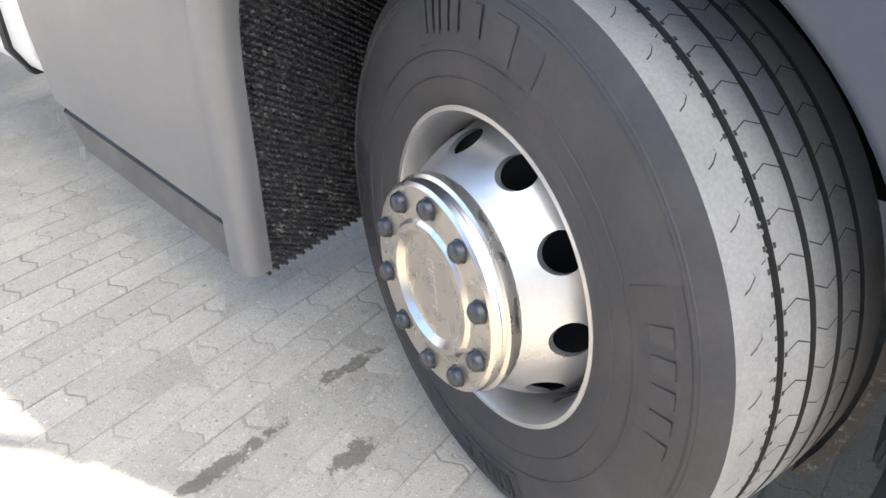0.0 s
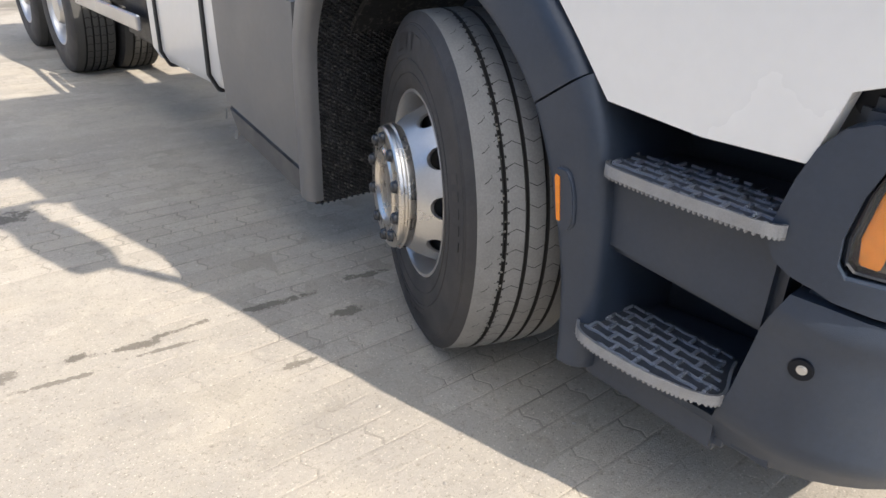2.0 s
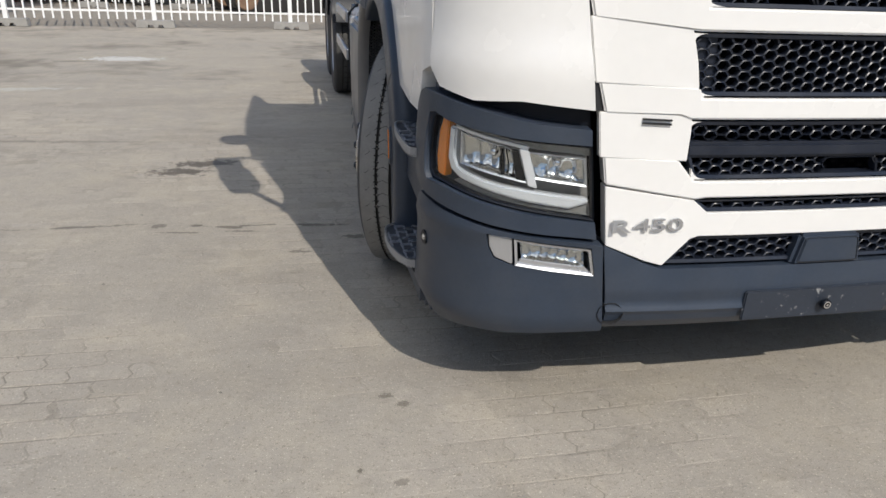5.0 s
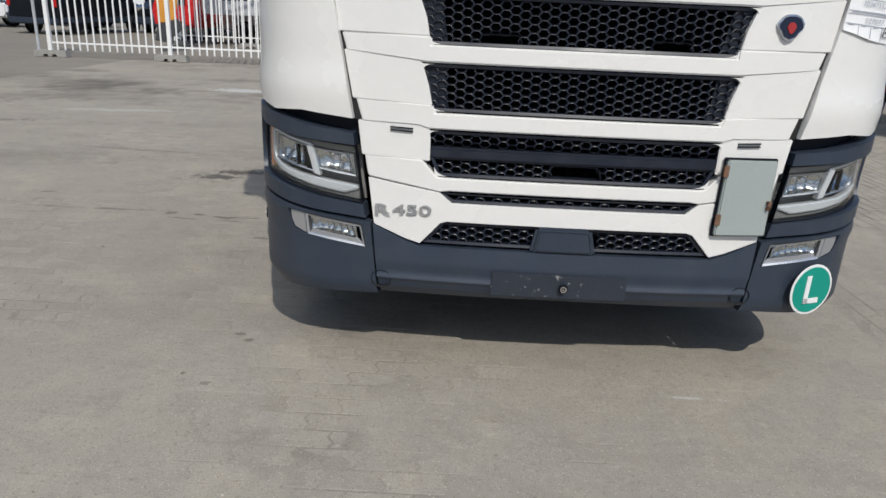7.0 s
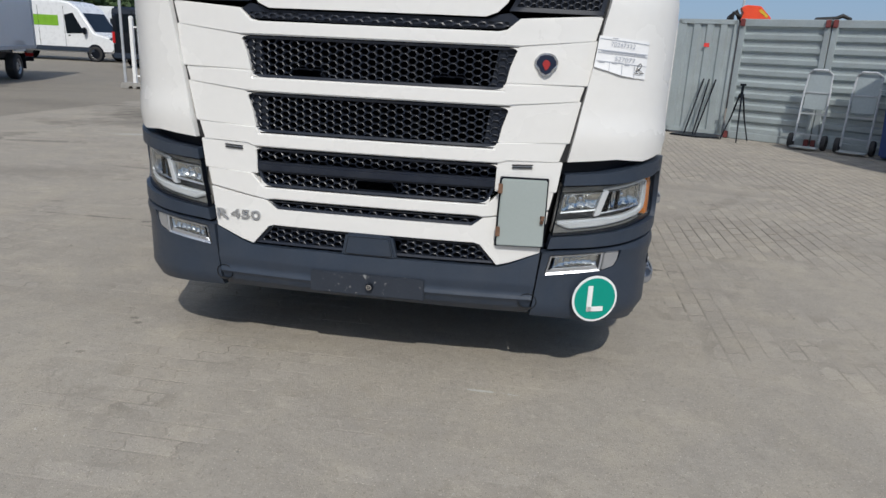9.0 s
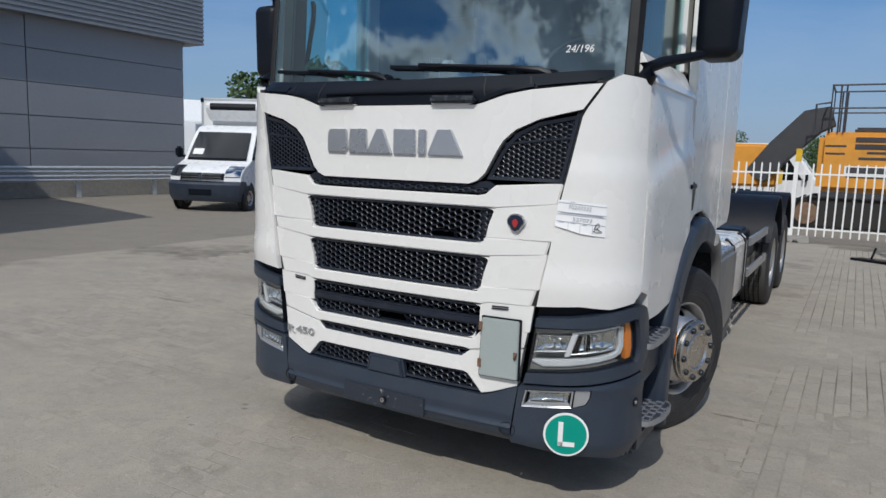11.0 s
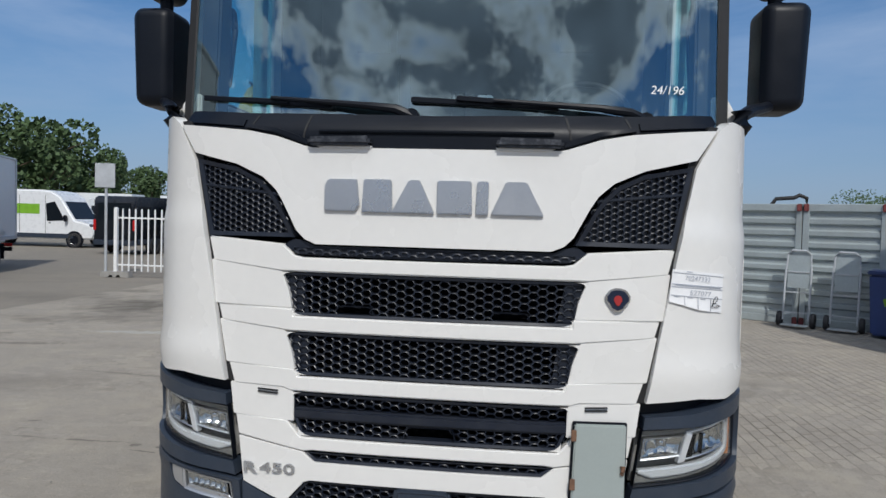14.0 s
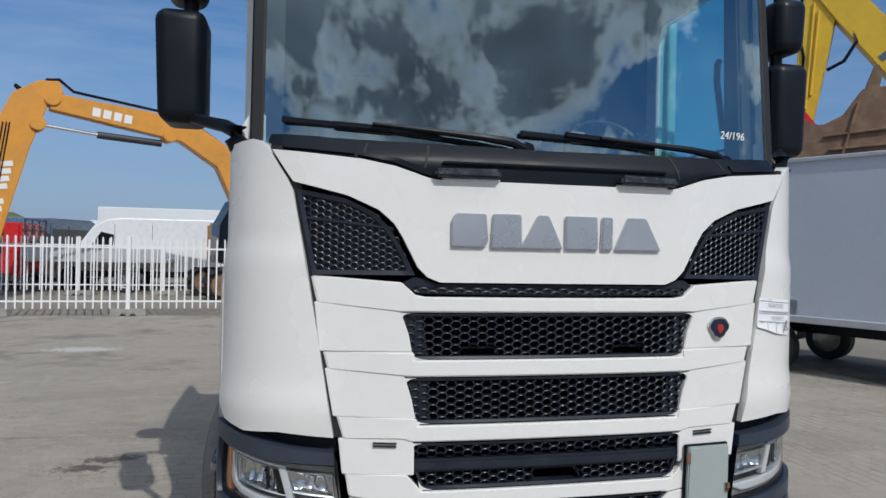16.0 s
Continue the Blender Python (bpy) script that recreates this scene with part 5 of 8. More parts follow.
part("lid_frame", bm, BLACK, flap_door)
for z in (0.685, 0.865):
    part("hinge", skin([(X(0.532), z), (X(0.55), z), (X(0.55), z + 0.04), (X(0.532), z + 0.04)], 0.034, 0.008, 0.002), RUST, flap_door, "rusty hinge")
bm = bmesh.new()
tube(bm, [(*on_line(X(0.716), 0.034), 0.750), (*on_line(X(0.717), 0.042), 0.763), (*on_line(X(0.718), 0.034), 0.778)], [0.008, 0.007, 0.010], 10)
part("latch", bm, RUST, flap_door)


# ---------------------------------------------------------------- wheels: z of the local frame points outwards, 0 is the outer tyre face
RIM = 0.957                                     # rim size against the drawn profile
TYRE_PROFILE = [(0.280, -0.010), (0.288, 0.0), (0.32, 0.012), (0.40, 0.018), (0.455, 0.013), (0.488, 0.005), (0.508, -0.006)]


def crown(h, width, R):
    """Radius of the slightly rounded tread at height h."""
    return R - 0.012 * ((h + width / 2) / (width / 2)) ** 2


def rib_edges(width):
    """Edges of the five ribs between the four grooves, from the outer shoulder inwards."""
    cuts = [-0.012 - (width - 0.024) * g for g in (0.0, 0.235, 0.430, 0.615, 0.790, 1.0)]
    return [(a - (0.006 if k else 0.0), b + (0.006 if k < 4 else 0.0)) for k, (a, b) in enumerate(zip(cuts, cuts[1:]))]


def tyre_mesh(width=0.33, R=0.531):
    """Carcass and side walls in material 0, rib tops in 1, groove walls and floors in 2."""
    bm = bmesh.new()
    outer = [(r * R / 0.527 if r > 0.33 else r, h) for r, h in TYRE_PROFILE]
    inner = [(r, -width - h) for r, h in reversed(outer)]
    seg = 110
    ribs = rib_edges(width)
    revolve(bm, outer + [(crown(ribs[0][0], width, R), ribs[0][0])], seg)
    for k, (a, b) in enumerate(ribs):
        revolve(bm, [(crown(h, width, R), h) for h in (a, (a + b) / 2, b)], seg, mi=1)
        if k < 4:
            c = ribs[k + 1][0]
            deep = crown(b, width, R) - 0.014
            revolve(bm, [(crown(b, width, R), b), (deep, b - 0.002), (deep, c + 0.002), (crown(c, width, R), c)], seg, mi=2)
    revolve(bm, [(crown(ribs[-1][1], width, R), ribs[-1][1])] + inner, seg)
    bmesh.ops.remove_doubles(bm, verts=bm.verts, dist=1e-5)
    return bm


def cross_sipes(width, R, count, kind):
    """Thin bent cuts across the ribs and ticks on the shoulder, as dark bars let into the tread."""
    bm = bmesh.new()
    ribs = rib_edges(width)

    def ribbon(points, w):
        last = None
        for h, t in points:
            rr = crown(h, width, R) + 0.0005
            cur = [bm.verts.new((rr * math.cos(t + q), rr * math.sin(t + q), h)) for q in (-w / R, w / R)]
            if last:
                bm.faces.new((last[0], last[1], cur[1], cur[0]))
            last = cur

    for k in range(count):
        a = 2 * math.pi * k / count
        for i in range(1, 4 if kind == "steer" else 5):
            h0, h1 = ribs[i]
            hm = (h0 + h1) / 2
            bend = 0.011 / R * (1 if i % 2 else -1)
            ribbon([(h0, a), (hm, a + bend), (h1, a)] if i % 2 else [(h0, a + 0.03), (hm, a + 0.03 + bend), (h1, a + 0.03)], 0.0010 if kind == "steer" else 0.004)
        if kind == "steer":
            for i in (0, 1):                    # toothed groove edge
                h = ribs[i][1] if i == 0 else ribs[1][0]
                for q in (0.0, 0.5):
                    t = a + q * 2 * math.pi / count
                    ribbon([(h + (0.005 if i == 0 else -0.005), t), (h, t)], 0.0035)
    if kind == "steer":
        for k in range(44):                     # short hooked wear ticks on the outer shoulder rib
            a = 2 * math.pi * k / 44
            ribbon([(-0.034, a), (-0.044, a + 0.010), (-0.054, a + 0.030)], 0.0012)
            ribbon([(-0.054, a + 0.030), (-0.052, a + 0.040)], 0.0010)
            ribbon([(-0.066, a + 0.050), (-0.074, a + 0.058)], 0.0009)
    return bm


def groove_grit(width, R):
    """Small stones caught in the outer groove."""
    b, g = bmesh.new(), random.Random(21)
    ribs = rib_edges(width)
    h0 = (ribs[0][1] + ribs[1][0]) / 2
    for k in range(90):
        a = g.uniform(0, 2 * math.pi)
        r = R - 0.010
        t = bmesh.new()
        bmesh.ops.create_icosphere(t, subdivisions=1, radius=g.uniform(0.0018, 0.0042))
        merge(b, t, Matrix.Translation((r * math.cos(a), r * math.sin(a), h0 + g.uniform(-0.003, 0.003))))
    return b


def sector_disc(bm, prof, n, hole_u, hole_r, seg=24, turn=0.0):
    """A dished disc from an inner to an outer ring, with n round holes. prof(u): (radius, height)."""
    def at(a, u):
        r, h = prof(u)
        return bm.verts.new((r * math.cos(a), r * math.sin(a), h))
    for k in range(n):
        a0 = 2 * math.pi * k / n + turn
        half = math.pi / n
        rim, hole, deep = [], [], []
        r_mid = prof(hole_u)[0]
        span = math.hypot(prof(1)[0] - prof(0)[0], prof(1)[1] - prof(0)[1])
        for q in range(seg):
            t = 2 * math.pi * q / seg
            cx, cy = math.cos(t), math.sin(t)
            hole.append(at(a0 + hole_r * cx / r_mid, hole_u + hole_r * cy / span))
            w = max(abs(cx), abs(cy))
            u = cy / w * 0.5 + 0.5
            rim.append(at(a0 + half * cx / w, u))
            r, h = prof(hole_u + hole_r * cy / span)
            a = a0 + hole_r * cx / r_mid
            deep.append(bm.verts.new((r * math.cos(a) * 0.985, r * math.sin(a) * 0.985, h - 0.012)))
        for q in range(seg):
            p = (q + 1) % seg
            bm.faces.new((hole[q], hole[p], rim[p], rim[q]))
            bm.faces.new((hole[p], hole[q], deep[q], deep[p]))


def shrink(bm):
    """Brings the drawn rim to size."""
    bmesh.ops.scale(bm, vec=(RIM, RIM, 1.0), verts=bm.verts)
    return bm


def steer_wheel(m, parent):
    """A front wheel: tyre, dished silver rim, stainless cover and ten nuts."""
    bm = bmesh.new()
    revolve(bm, [(0.278, -0.10), (0.274, -0.050), (0.288, -0.020), (0.292, -0.006), (0.300, 0.004), (0.309, 0.004), (0.312, -0.004), (0.304, -0.012)], 72)
    cone = lambda u: (0.262 - 0.072 * u ** 1.4, -0.055 + 0.120 * u)
    sector_disc(bm, cone, 10, 0.36, 0.036, turn=0.15)
    revolve(bm, [(0.275, -0.09), (0.262, -0.060), (0.262, -0.055)], 72)
    revolve(bm, [(0.192, 0.062), (0.186, 0.070)], 72)
    bmesh.ops.remove_doubles(bm, verts=bm.verts, dist=2e-4)
    wheel = part("wheel", shrink(bm), STEEL, parent, "silver steel front wheel with stainless hub cover")
    wheel.matrix_basis = m
    tb = tyre_mesh()
    for v in tb.verts:                          # flat contact patch
        w = m @ v.co
        if w.z < 0.001:
            w.z = 0.001
            v.co = m.inverted() @ w
    tyre = part("tyre", tb, [RUBBER, TREAD, GROOVE], wheel, "worn black truck tyre with a dusty tread")
    tagged(part("tread_siping", cross_sipes(0.33, 0.531, 60, "steer"), GROOVE, tyre), kind="stuff")
    tagged(part("groove_grit", groove_grit(0.33, 0.531), GRITMAT, tyre), kind="stuff")
    bm = bmesh.new()
    revolve(bm, [(0.27, -0.08), (0.20, -0.10), (0.0, -0.11)], 40)
    part("brake_drum", shrink(bm), BLACK, wheel)
    bm = bmesh.new()
    revolve(bm, [(0.200, 0.052), (0.206, 0.064), (0.205, 0.076), (0.198, 0.080), (0.196, 0.086), (0.200, 0.090), (0.197, 0.099), (0.190, 0.104), (0.132, 0.104), (0.124, 0.110), (0.112, 0.110), (0.100, 0.098), (0.0, 0.097)], 72)
    cover = part("hub_cover", shrink(bm), INOX, wheel, "brushed stainless hub cover")
    for k in range(10):
        a = 2 * math.pi * k / 10 + 0.15 + math.pi / 10
        c, s = 0.1640 * math.cos(a), 0.1640 * math.sin(a)
        bm = bmesh.new()
        revolve(bm, [(0.0215, 0.1045), (0.0205, 0.1055), (0.019, 0.1055)], 20, Matrix.Translation((c, s, 0)))
        revolve(bm, [(0.0195, 0.1045), (0.0190, 0.111), (0.0175, 0.116), (0.0130, 0.1200), (0.006, 0.1220), (0.0, 0.1225)], 18, Matrix.Translation((c, s, 0)))
        part("nut_cap", shrink(bm), NUTCAP, cover, "black plastic nut cap" if k == 0 else "")
    for a, b in ((-0.052, -0.036), (-0.032, -0.016), (-0.012, 0.006), (0.010, 0.026), (0.030, 0.034), (0.038, 0.054)):
        bm = bmesh.new()
        box(bm, (b - a, 0.018, 0.002), ((a + b) / 2, 0.0, 0.0975), bev=0.0008)
        part("stamped_mark", bm, INOX, cover)
    # raised sidewall marks, drawn as plain blocks
    def wall_mark(a0, a1, r0, r1, lift=0.0030):
        b = bmesh.new()
        n = max(2, int((a1 - a0) / 0.03))
        h = lambda r: float(np.interp(r, [p[0] for p in TYRE_PROFILE], [p[1] for p in TYRE_PROFILE])) + lift
        rowsm = [[b.verts.new((r * math.cos(a0 + (a1 - a0) * i / n), r * math.sin(a0 + (a1 - a0) * i / n), h(r) + e)) for r, e in ((r0, -0.004), (r0, 0), ((r0 + r1) / 2, 0), (r1, 0), (r1, -0.004))] for i in range(n + 1)]
        for p, q in zip(rowsm, rowsm[1:]):
            for i in range(4):
                b.faces.new((p[i], q[i], q[i + 1], p[i + 1]))
        return b
    for base in (0.0, math.pi):
        for a0, a1 in ((0.10, 0.155), (0.235, 0.285), (0.30, 0.345), (0.36, 0.39), (0.405, 0.445), (0.455, 0.475)):
            part("sidewall_mark", wall_mark(base + a0 - 0.28, base + a1 - 0.28, 0.415, 0.462, 0.0045), RUBBERDARK, tyre)
        part("sidewall_band", wall_mark(base - 0.50, base + 0.26, 0.398, 0.478, 0.0018), RUBBERDARK, tyre)
        part("sidewall_badge", wall_mark(base - 0.36, base - 0.25, 0.400, 0.460, 0.003), RUBBER, tyre)
        part("sidewall_band", wall_mark(base + 1.2, base + 1.9, 0.400, 0.476, 0.0018), RUBBERDARK, tyre)
        for i in range(5):
            part("sidewall_mark", wall_mark(base + 1.32 + i * 0.10, base + 1.38 + i * 0.10, 0.42, 0.455), RUBBER, tyre)
    bm = bmesh.new()
    for r, w in ((0.345, 0.002), (0.385, 0.0015), (0.480, 0.003), (0.487, 0.002)):
        h = float(np.interp(r, [p[0] for p in TYRE_PROFILE], [p[1] for p in TYRE_PROFILE]))
        revolve(bm, [(r - w, h), (r, h + 0.0022), (r + w, h)], 96)
    part("sidewall_rib", bm, RUBBER, tyre)
    return wheel


def drive_wheel(m, parent, dual=True):
    bm = bmesh.new()
    revolve(bm, [(0.283, -0.22), (0.276, -0.15), (0.284, -0.03), (0.292, -0.006), (0.300, 0.004), (0.309, 0.004), (0.312, -0.004), (0.304, -0.012)], 56)
    bowl = lambda u: (0.276 - 0.10 * u, -0.150 + 0.02 * u)
    sector_disc(bm, bowl, 10, 0.5, 0.030)
    revolve(bm, [(0.176, -0.13), (0.165, -0.10), (0.14, -0.02), (0.12, 0.0), (0.0, 0.0)], 40)
    bmesh.ops.remove_doubles(bm, verts=bm.verts, dist=2e-4)
    wheel = part("wheel", shrink(bm), STEEL, parent, "silver steel drive wheel")
    wheel.matrix_basis = m
    for off in ((0.0, -0.355) if dual else (0.0,)):
        t = part("tyre", tyre_mesh(0.30, 0.52), [RUBBER, TREADDARK, GROOVE], wheel)
        t.matrix_basis = Matrix.Translation((0, 0, off))
        tagged(part("tread_siping", cross_sipes(0.30, 0.520, 46, "drive"), GROOVE, t), kind="stuff")
    bm = bmesh.new()
    revolve(bm, [(0.27, -0.20), (0.0, -0.21)], 30)
    part("brake_drum", shrink(bm), BLACK, wheel)
    return wheel


AXLE_Y, AXLE_Z = 1.558, 0.508
for side, steer in ((-1, 21.0), (1, 19.0)):
    # outward axis: local z -> outwards
    base = Matrix.Translation((side * (1.050 if side < 0 else 1.030), 1.480 if side < 0 else 1.58, 0.516)) @ Matrix.Rotation(radians(-steer), 4, "Z") @ Matrix.Rotation(radians(90 * side), 4, "Y") @ Matrix.Translation((0, 0, 0.13)) @ Matrix.Rotation(radians(12 if side < 0 else 70), 4, "Z")
    steer_wheel(base, truck)
for side in (-1, 1):
    for y, dual in ((6.36, True), (7.70, False)):
        base = Matrix.Translation((side * 1.19, y, 0.505)) @ Matrix.Rotation(radians(90 * side), 4, "Y")
        drive_wheel(base, truck, dual)


# ---------------------------------------------------------------- truck flanks: fenders, steps, skirts, tanks, chassis
def arch(y0, z0, r_in, r_out, a0, a1, n=22, squash=1.0):
    """An arch outline in (y, z), angles in degrees from +y."""
    pts = []
    for k in range(n + 1):
        a = radians(a0 + (a1 - a0) * k / n)
        pts.append((y0 + r_out * math.cos(a), z0 + squash * r_out * math.sin(a)))
    for k in range(n, -1, -1):
        a = radians(a0 + (a1 - a0) * k / n)
        pts.append((y0 + r_in * math.cos(a), z0 + squash * r_in * math.sin(a)))
    return pts


def flank_part(name, outline, x_in, x_out, side, material, bev=0.012, label="", parent=None, seg=2):
    b = bmesh.new()
    prism(b, outline, "x", side * x_in, side * x_out, bev, seg=seg)
    return part(name, b, material, parent or truck, label)


def step_plate(side, outline, z):
    """A grip step: dark plate, low worn ridges in a brick-like net, and a pale rim with a scalloped lower edge."""
    pl = rounded([(side * x, y) for x, y in outline])
    if side > 0:
        pl.reverse()
    b = bmesh.new()
    prism(b, pl, "z", z - 0.036, z - 0.014, 0.004)
    st = part("step", b, STEPBASE, truck, "grey metal grip step")
    b = bmesh.new()
    x0, x1 = min(p[0] for p in outline), max(p[0] for p in outline)
    y0, y1 = min(p[1] for p in outline), max(p[1] for p in outline)
    core = inset(pl, 0.007) if inside(inset(pl, 0.007)[0], pl) else inset(pl, -0.007)
    cell, row = 0.062, 0.034
    i, x = 0, x1 - 0.012
    while x > x0:
        n = int((y1 - y0) / 0.0155)
        last = None
        for k in range(n + 1):                   # long ridges, zigzagging from node to node
            y = y0 + (y1 - y0) * k / n
            f = (y - y0) / cell + 0.5 * (i % 2)
            p = (side * (x + 0.010 * (abs((f % 1.0) - 0.5) - 0.25)), y)
            if inside(p, core):
                if last and abs(last[1] - y) < 0.02:
                    bar(b, (*last, z - 0.0125), (*p, z - 0.0125), 0.0055, 0.007)
                last = p
        for k in range(int((y1 - y0) / cell) + 2):  # short cross ridges, worn bright and a little higher
            y = y0 + cell * (k - 0.5 * (i % 2))
            p, q = (side * x, y), (side * (x - row + 0.002), y + 0.002)
            if inside(p, core) and inside(q, core):
                bar(b, (*p, z - 0.0115), (*q, z - 0.0115), 0.0075, 0.009)
        x -= row
        i += 1
    tagged(part("grip_pattern", b, ALU, st, "pale worn grip ridges"), kind="stuff")
    b = bmesh.new()
    for p, q in zip(pl, pl[1:] + pl[:1]):
        if max(abs(p[0]), abs(q[0])) < x0 + 0.05:
            continue
        ln = math.hypot(q[0] - p[0], q[1] - p[1])
        d = ((q[0] - p[0]) / ln * 0.002, (q[1] - p[1]) / ln * 0.002)
        bar(b, (p[0] - d[0], p[1] - d[1], z - 0.019), (q[0] + d[0], q[1] + d[1], z - 0.019), 0.007, 0.024)
        n = max(1, round(ln / 0.012))
        for k in range(n):
            f = (k + 0.5) / n
            m = (p[0] + (q[0] - p[0]) * f, p[1] + (q[1] - p[1]) * f)
            box(b, (0.0070, 0.0072, 0.012), (m[0], m[1], z - 0.032), (0, 0, math.degrees(math.atan2(q[1] - p[1], q[0] - p[0]))), bev=0.002)
    tagged(part("toothed_rim", b, STEPRIM, st), kind="stuff")
    return st


UPPER_STEP = [(1.06, 0.42), (1.10, 0.405), (1.205, 0.365), (1.235, 0.375), (1.247, 0.42), (1.250, 0.60), (1.240, 0.745), (1.222, 0.775), (1.19, 0.785), (1.06, 0.775)]
LOWER_STEP = [(1.04, 0.46), (1.105, 0.450), (1.20, 0.405), (1.232, 0.412), (1.258, 0.46), (1.280, 0.555), (1.282, 0.68), (1.270, 0.75), (1.232, 0.785), (1.18, 0.79), (1.04, 0.780)]

for side in (-1, 1):
    # fender: rounded arch, and below the joint a leg that bends round to the step well
    rows = []
    for k in range(31):
        a = radians(57 + (145.9 - 57) * k / 30)
        w = 0.150 + 0.020 * k / 30
        sec = [Vector((1.05, 0.0))] + round_corner((1.238, 0.0), (1.0, 0.0), (1.238, w), 0.024) + round_corner((1.236, w), (1.238, 0.0), (0.9, w), 0.052, 8) + [Vector((1.05, w))]
        rows.append([(side * q[0], AXLE_Y + (0.675 + q[1]) * math.cos(a), 0.52 + (0.675 + q[1]) * math.sin(a)) for q in sec])
    part("fender", loft(rows), DARK, truck, "dark grey plastic wheel arch and leg", sharp=0.9)
    a0 = radians(146.4)
    top = [(AXLE_Y + r * math.cos(a0), 0.52 + r * math.sin(a0)) for r in (0.675, 0.845)]
    rear = smooth_line([top[0], (0.955, 0.815), (0.905, 0.69), (0.862, 0.52), (0.846, 0.38), (0.842, 0.272)], 20)
    fore = smooth_line([(top[1][0] - 0.012, top[1][1] + 0.01), (0.785, 0.86), (0.762, 0.70), (0.750, 0.52), (0.748, 0.38), (0.752, 0.280)], 20)
    rows = []
    for r, f in zip(rear, fore):
        w = math.hypot(f.x - r.x, f.y - r.y)
        sec = [Vector((1.04, 0.0))] + round_corner((1.238, 0.0), (1.0, 0.0), (1.238, w), 0.024) + round_corner((1.236, w), (1.238, 0.0), (0.9, w), min(0.052, 0.6 * w), 8) + [Vector((0.88, w))]
        d = (f - r) / w
        rows.append([(side * q[0], r.x + d.x * q[1], r.y + d.y * q[1]) for q in sec])
    part("fender_leg", loft(rows), DARK, truck, sharp=0.9)
    b = bmesh.new()
    prism(b, rounded([(0.838, 0.628), (0.878, 0.628), (0.900, 0.705), (0.905, 0.762), (0.893, 0.780), (0.858, 0.780), (0.834, 0.735), (0.823, 0.66)], 2), "x", side * 1.225, side * 1.2450, 0.006, seg=3)
    mk = part("side_marker_housing", b, DARK, truck, "dark housing with an amber side marker")
    b = bmesh.new()
    prism(b, [(0.862, 0.648), (0.878, 0.648), (0.897, 0.754), (0.892, 0.764), (0.877, 0.758)], "x", side * 1.226, side * 1.2475, 0.003)
    part("marker_lens", b, AMBER, mk, "amber marker lens")
    # inner wheel house
    b = bmesh.new()
    pts = arch(AXLE_Y, 0.52, 0.64, 0.66, -15, 200, 30)
    prism(b, pts, "x", side * 0.60, side * 1.06)
    part("wheel_house", b, MUDFLAP, truck, "black wheel house lining")
    # step tub between bumper and fender
    b = bmesh.new()
    prism(b, [(0.30, 0.235), (0.845, 0.235), (0.845, 0.99), (0.30, 0.99)], "x", side * 0.70, side * 0.90, 0.01)
    prism(b, [(0.36, 0.565), (0.79, 0.60), (0.79, 0.788), (0.36, 0.80)], "x", side * 0.92, side * 1.190, 0.02)
    prism(b, [(0.40, 0.235), (0.79, 0.235), (0.79, 0.375), (0.40, 0.41)], "x", side * 0.92, side * 1.19, 0.02)
    prism(b, [(0.28, 0.26), (0.40, 0.26), (0.385, 0.55), (0.33, 0.72), (0.33, 1.05), (0.24, 1.05)], "x", side * 0.85, side * 1.175, 0.02)
    part("step_tub", b, DARK, truck, "dark grey step housing")
    step_plate(side, UPPER_STEP, 0.825)
    step_plate(side, LOWER_STEP, 0.425)
    b = bmesh.new()
    cyl(b, 0.023, 0.010, pose(side * 1.2035, 0.282, 0.551, 0, 90, -side * 12), 24, 0.002)
    soc = part("socket", b, BLACK, truck)
    b = bmesh.new()
    cyl(b, 0.010, 0.012, pose(side * 1.2055, 0.2795, 0.552, 0, 90, -side * 12), 16, 0.003)
    part("socket_plug", b, STEEL, soc)
    # skirt behind the wheel, its dark lower edge and the rounded mudguard lip that leads into the arch
    sk = [(2.145, 0.372), (2.86, 0.486), (2.90, 0.70), (2.92, 1.02), (2.145, 1.02)]
    flank_part("side_skirt", sk, 1.12, 1.244, side, SKIRTGREY, 0.022, "grey side skirt with scuffed lower edge", seg=3)
    low = [(2.15, 0.262), (2.76, 0.372), (2.862, 0.500), (2.15, 0.388)]
    edge = flank_part("skirt_edge", low, 1.12, 1.2395, side, SKIRTDARK, 0.016, seg=3)
    prng = random.Random(9)
    for yy, zz in ((2.862, 0.470), (2.770, 0.392), (2.785, 0.385)):   # torn pale plastic
        b = bmesh.new()
        a = Vector((side * 1.240, yy, zz))
        bar(b, a, a + Vector((side * prng.uniform(0.0, 0.012), prng.uniform(-0.02, 0.03), prng.uniform(-0.05, -0.015))), 0.002, 0.007, (1, 0, 0))
        part("torn_shred", b, TREAD, edge, "torn pale plastic shred")
    track = smooth_line([(2.118, 0.285), (2.118, 0.55), (2.118, 0.78), (2.098, 0.92), (2.045, 1.045), (1.96, 1.135), (1.885, 1.182)], 26)
    rows = []
    for k, p in enumerate(track):
        q0, q1 = track[max(0, k - 1)], track[min(len(track) - 1, k + 1)]
        d = (q1 - q0).normalized()
        nrm = Vector((-d.y, d.x))                # towards the wheel
        sec = [Vector((1.205, -0.045))] + round_corner((1.258, -0.045), (1.05, -0.045), (1.268, 0.04), 0.012, 4) + round_corner((1.268, 0.045), (1.258, -0.045), (1.05, 0.045), 0.046, 8) + [Vector((1.205, 0.045))]
        rows.append([(side * c[0], p.x + nrm.x * c[1], p.y + nrm.y * c[1]) for c in sec])
    part("mudguard_lip", loft(rows), SKIRTGREY, truck, "rounded grey mudguard edge", sharp=0.9)
    b = bmesh.new()
    box(b, (0.10, 0.70, 0.02), (side * 1.17, 2.56, 1.03), bev=0.005)
    part("skirt_tread", b, ALU, truck)
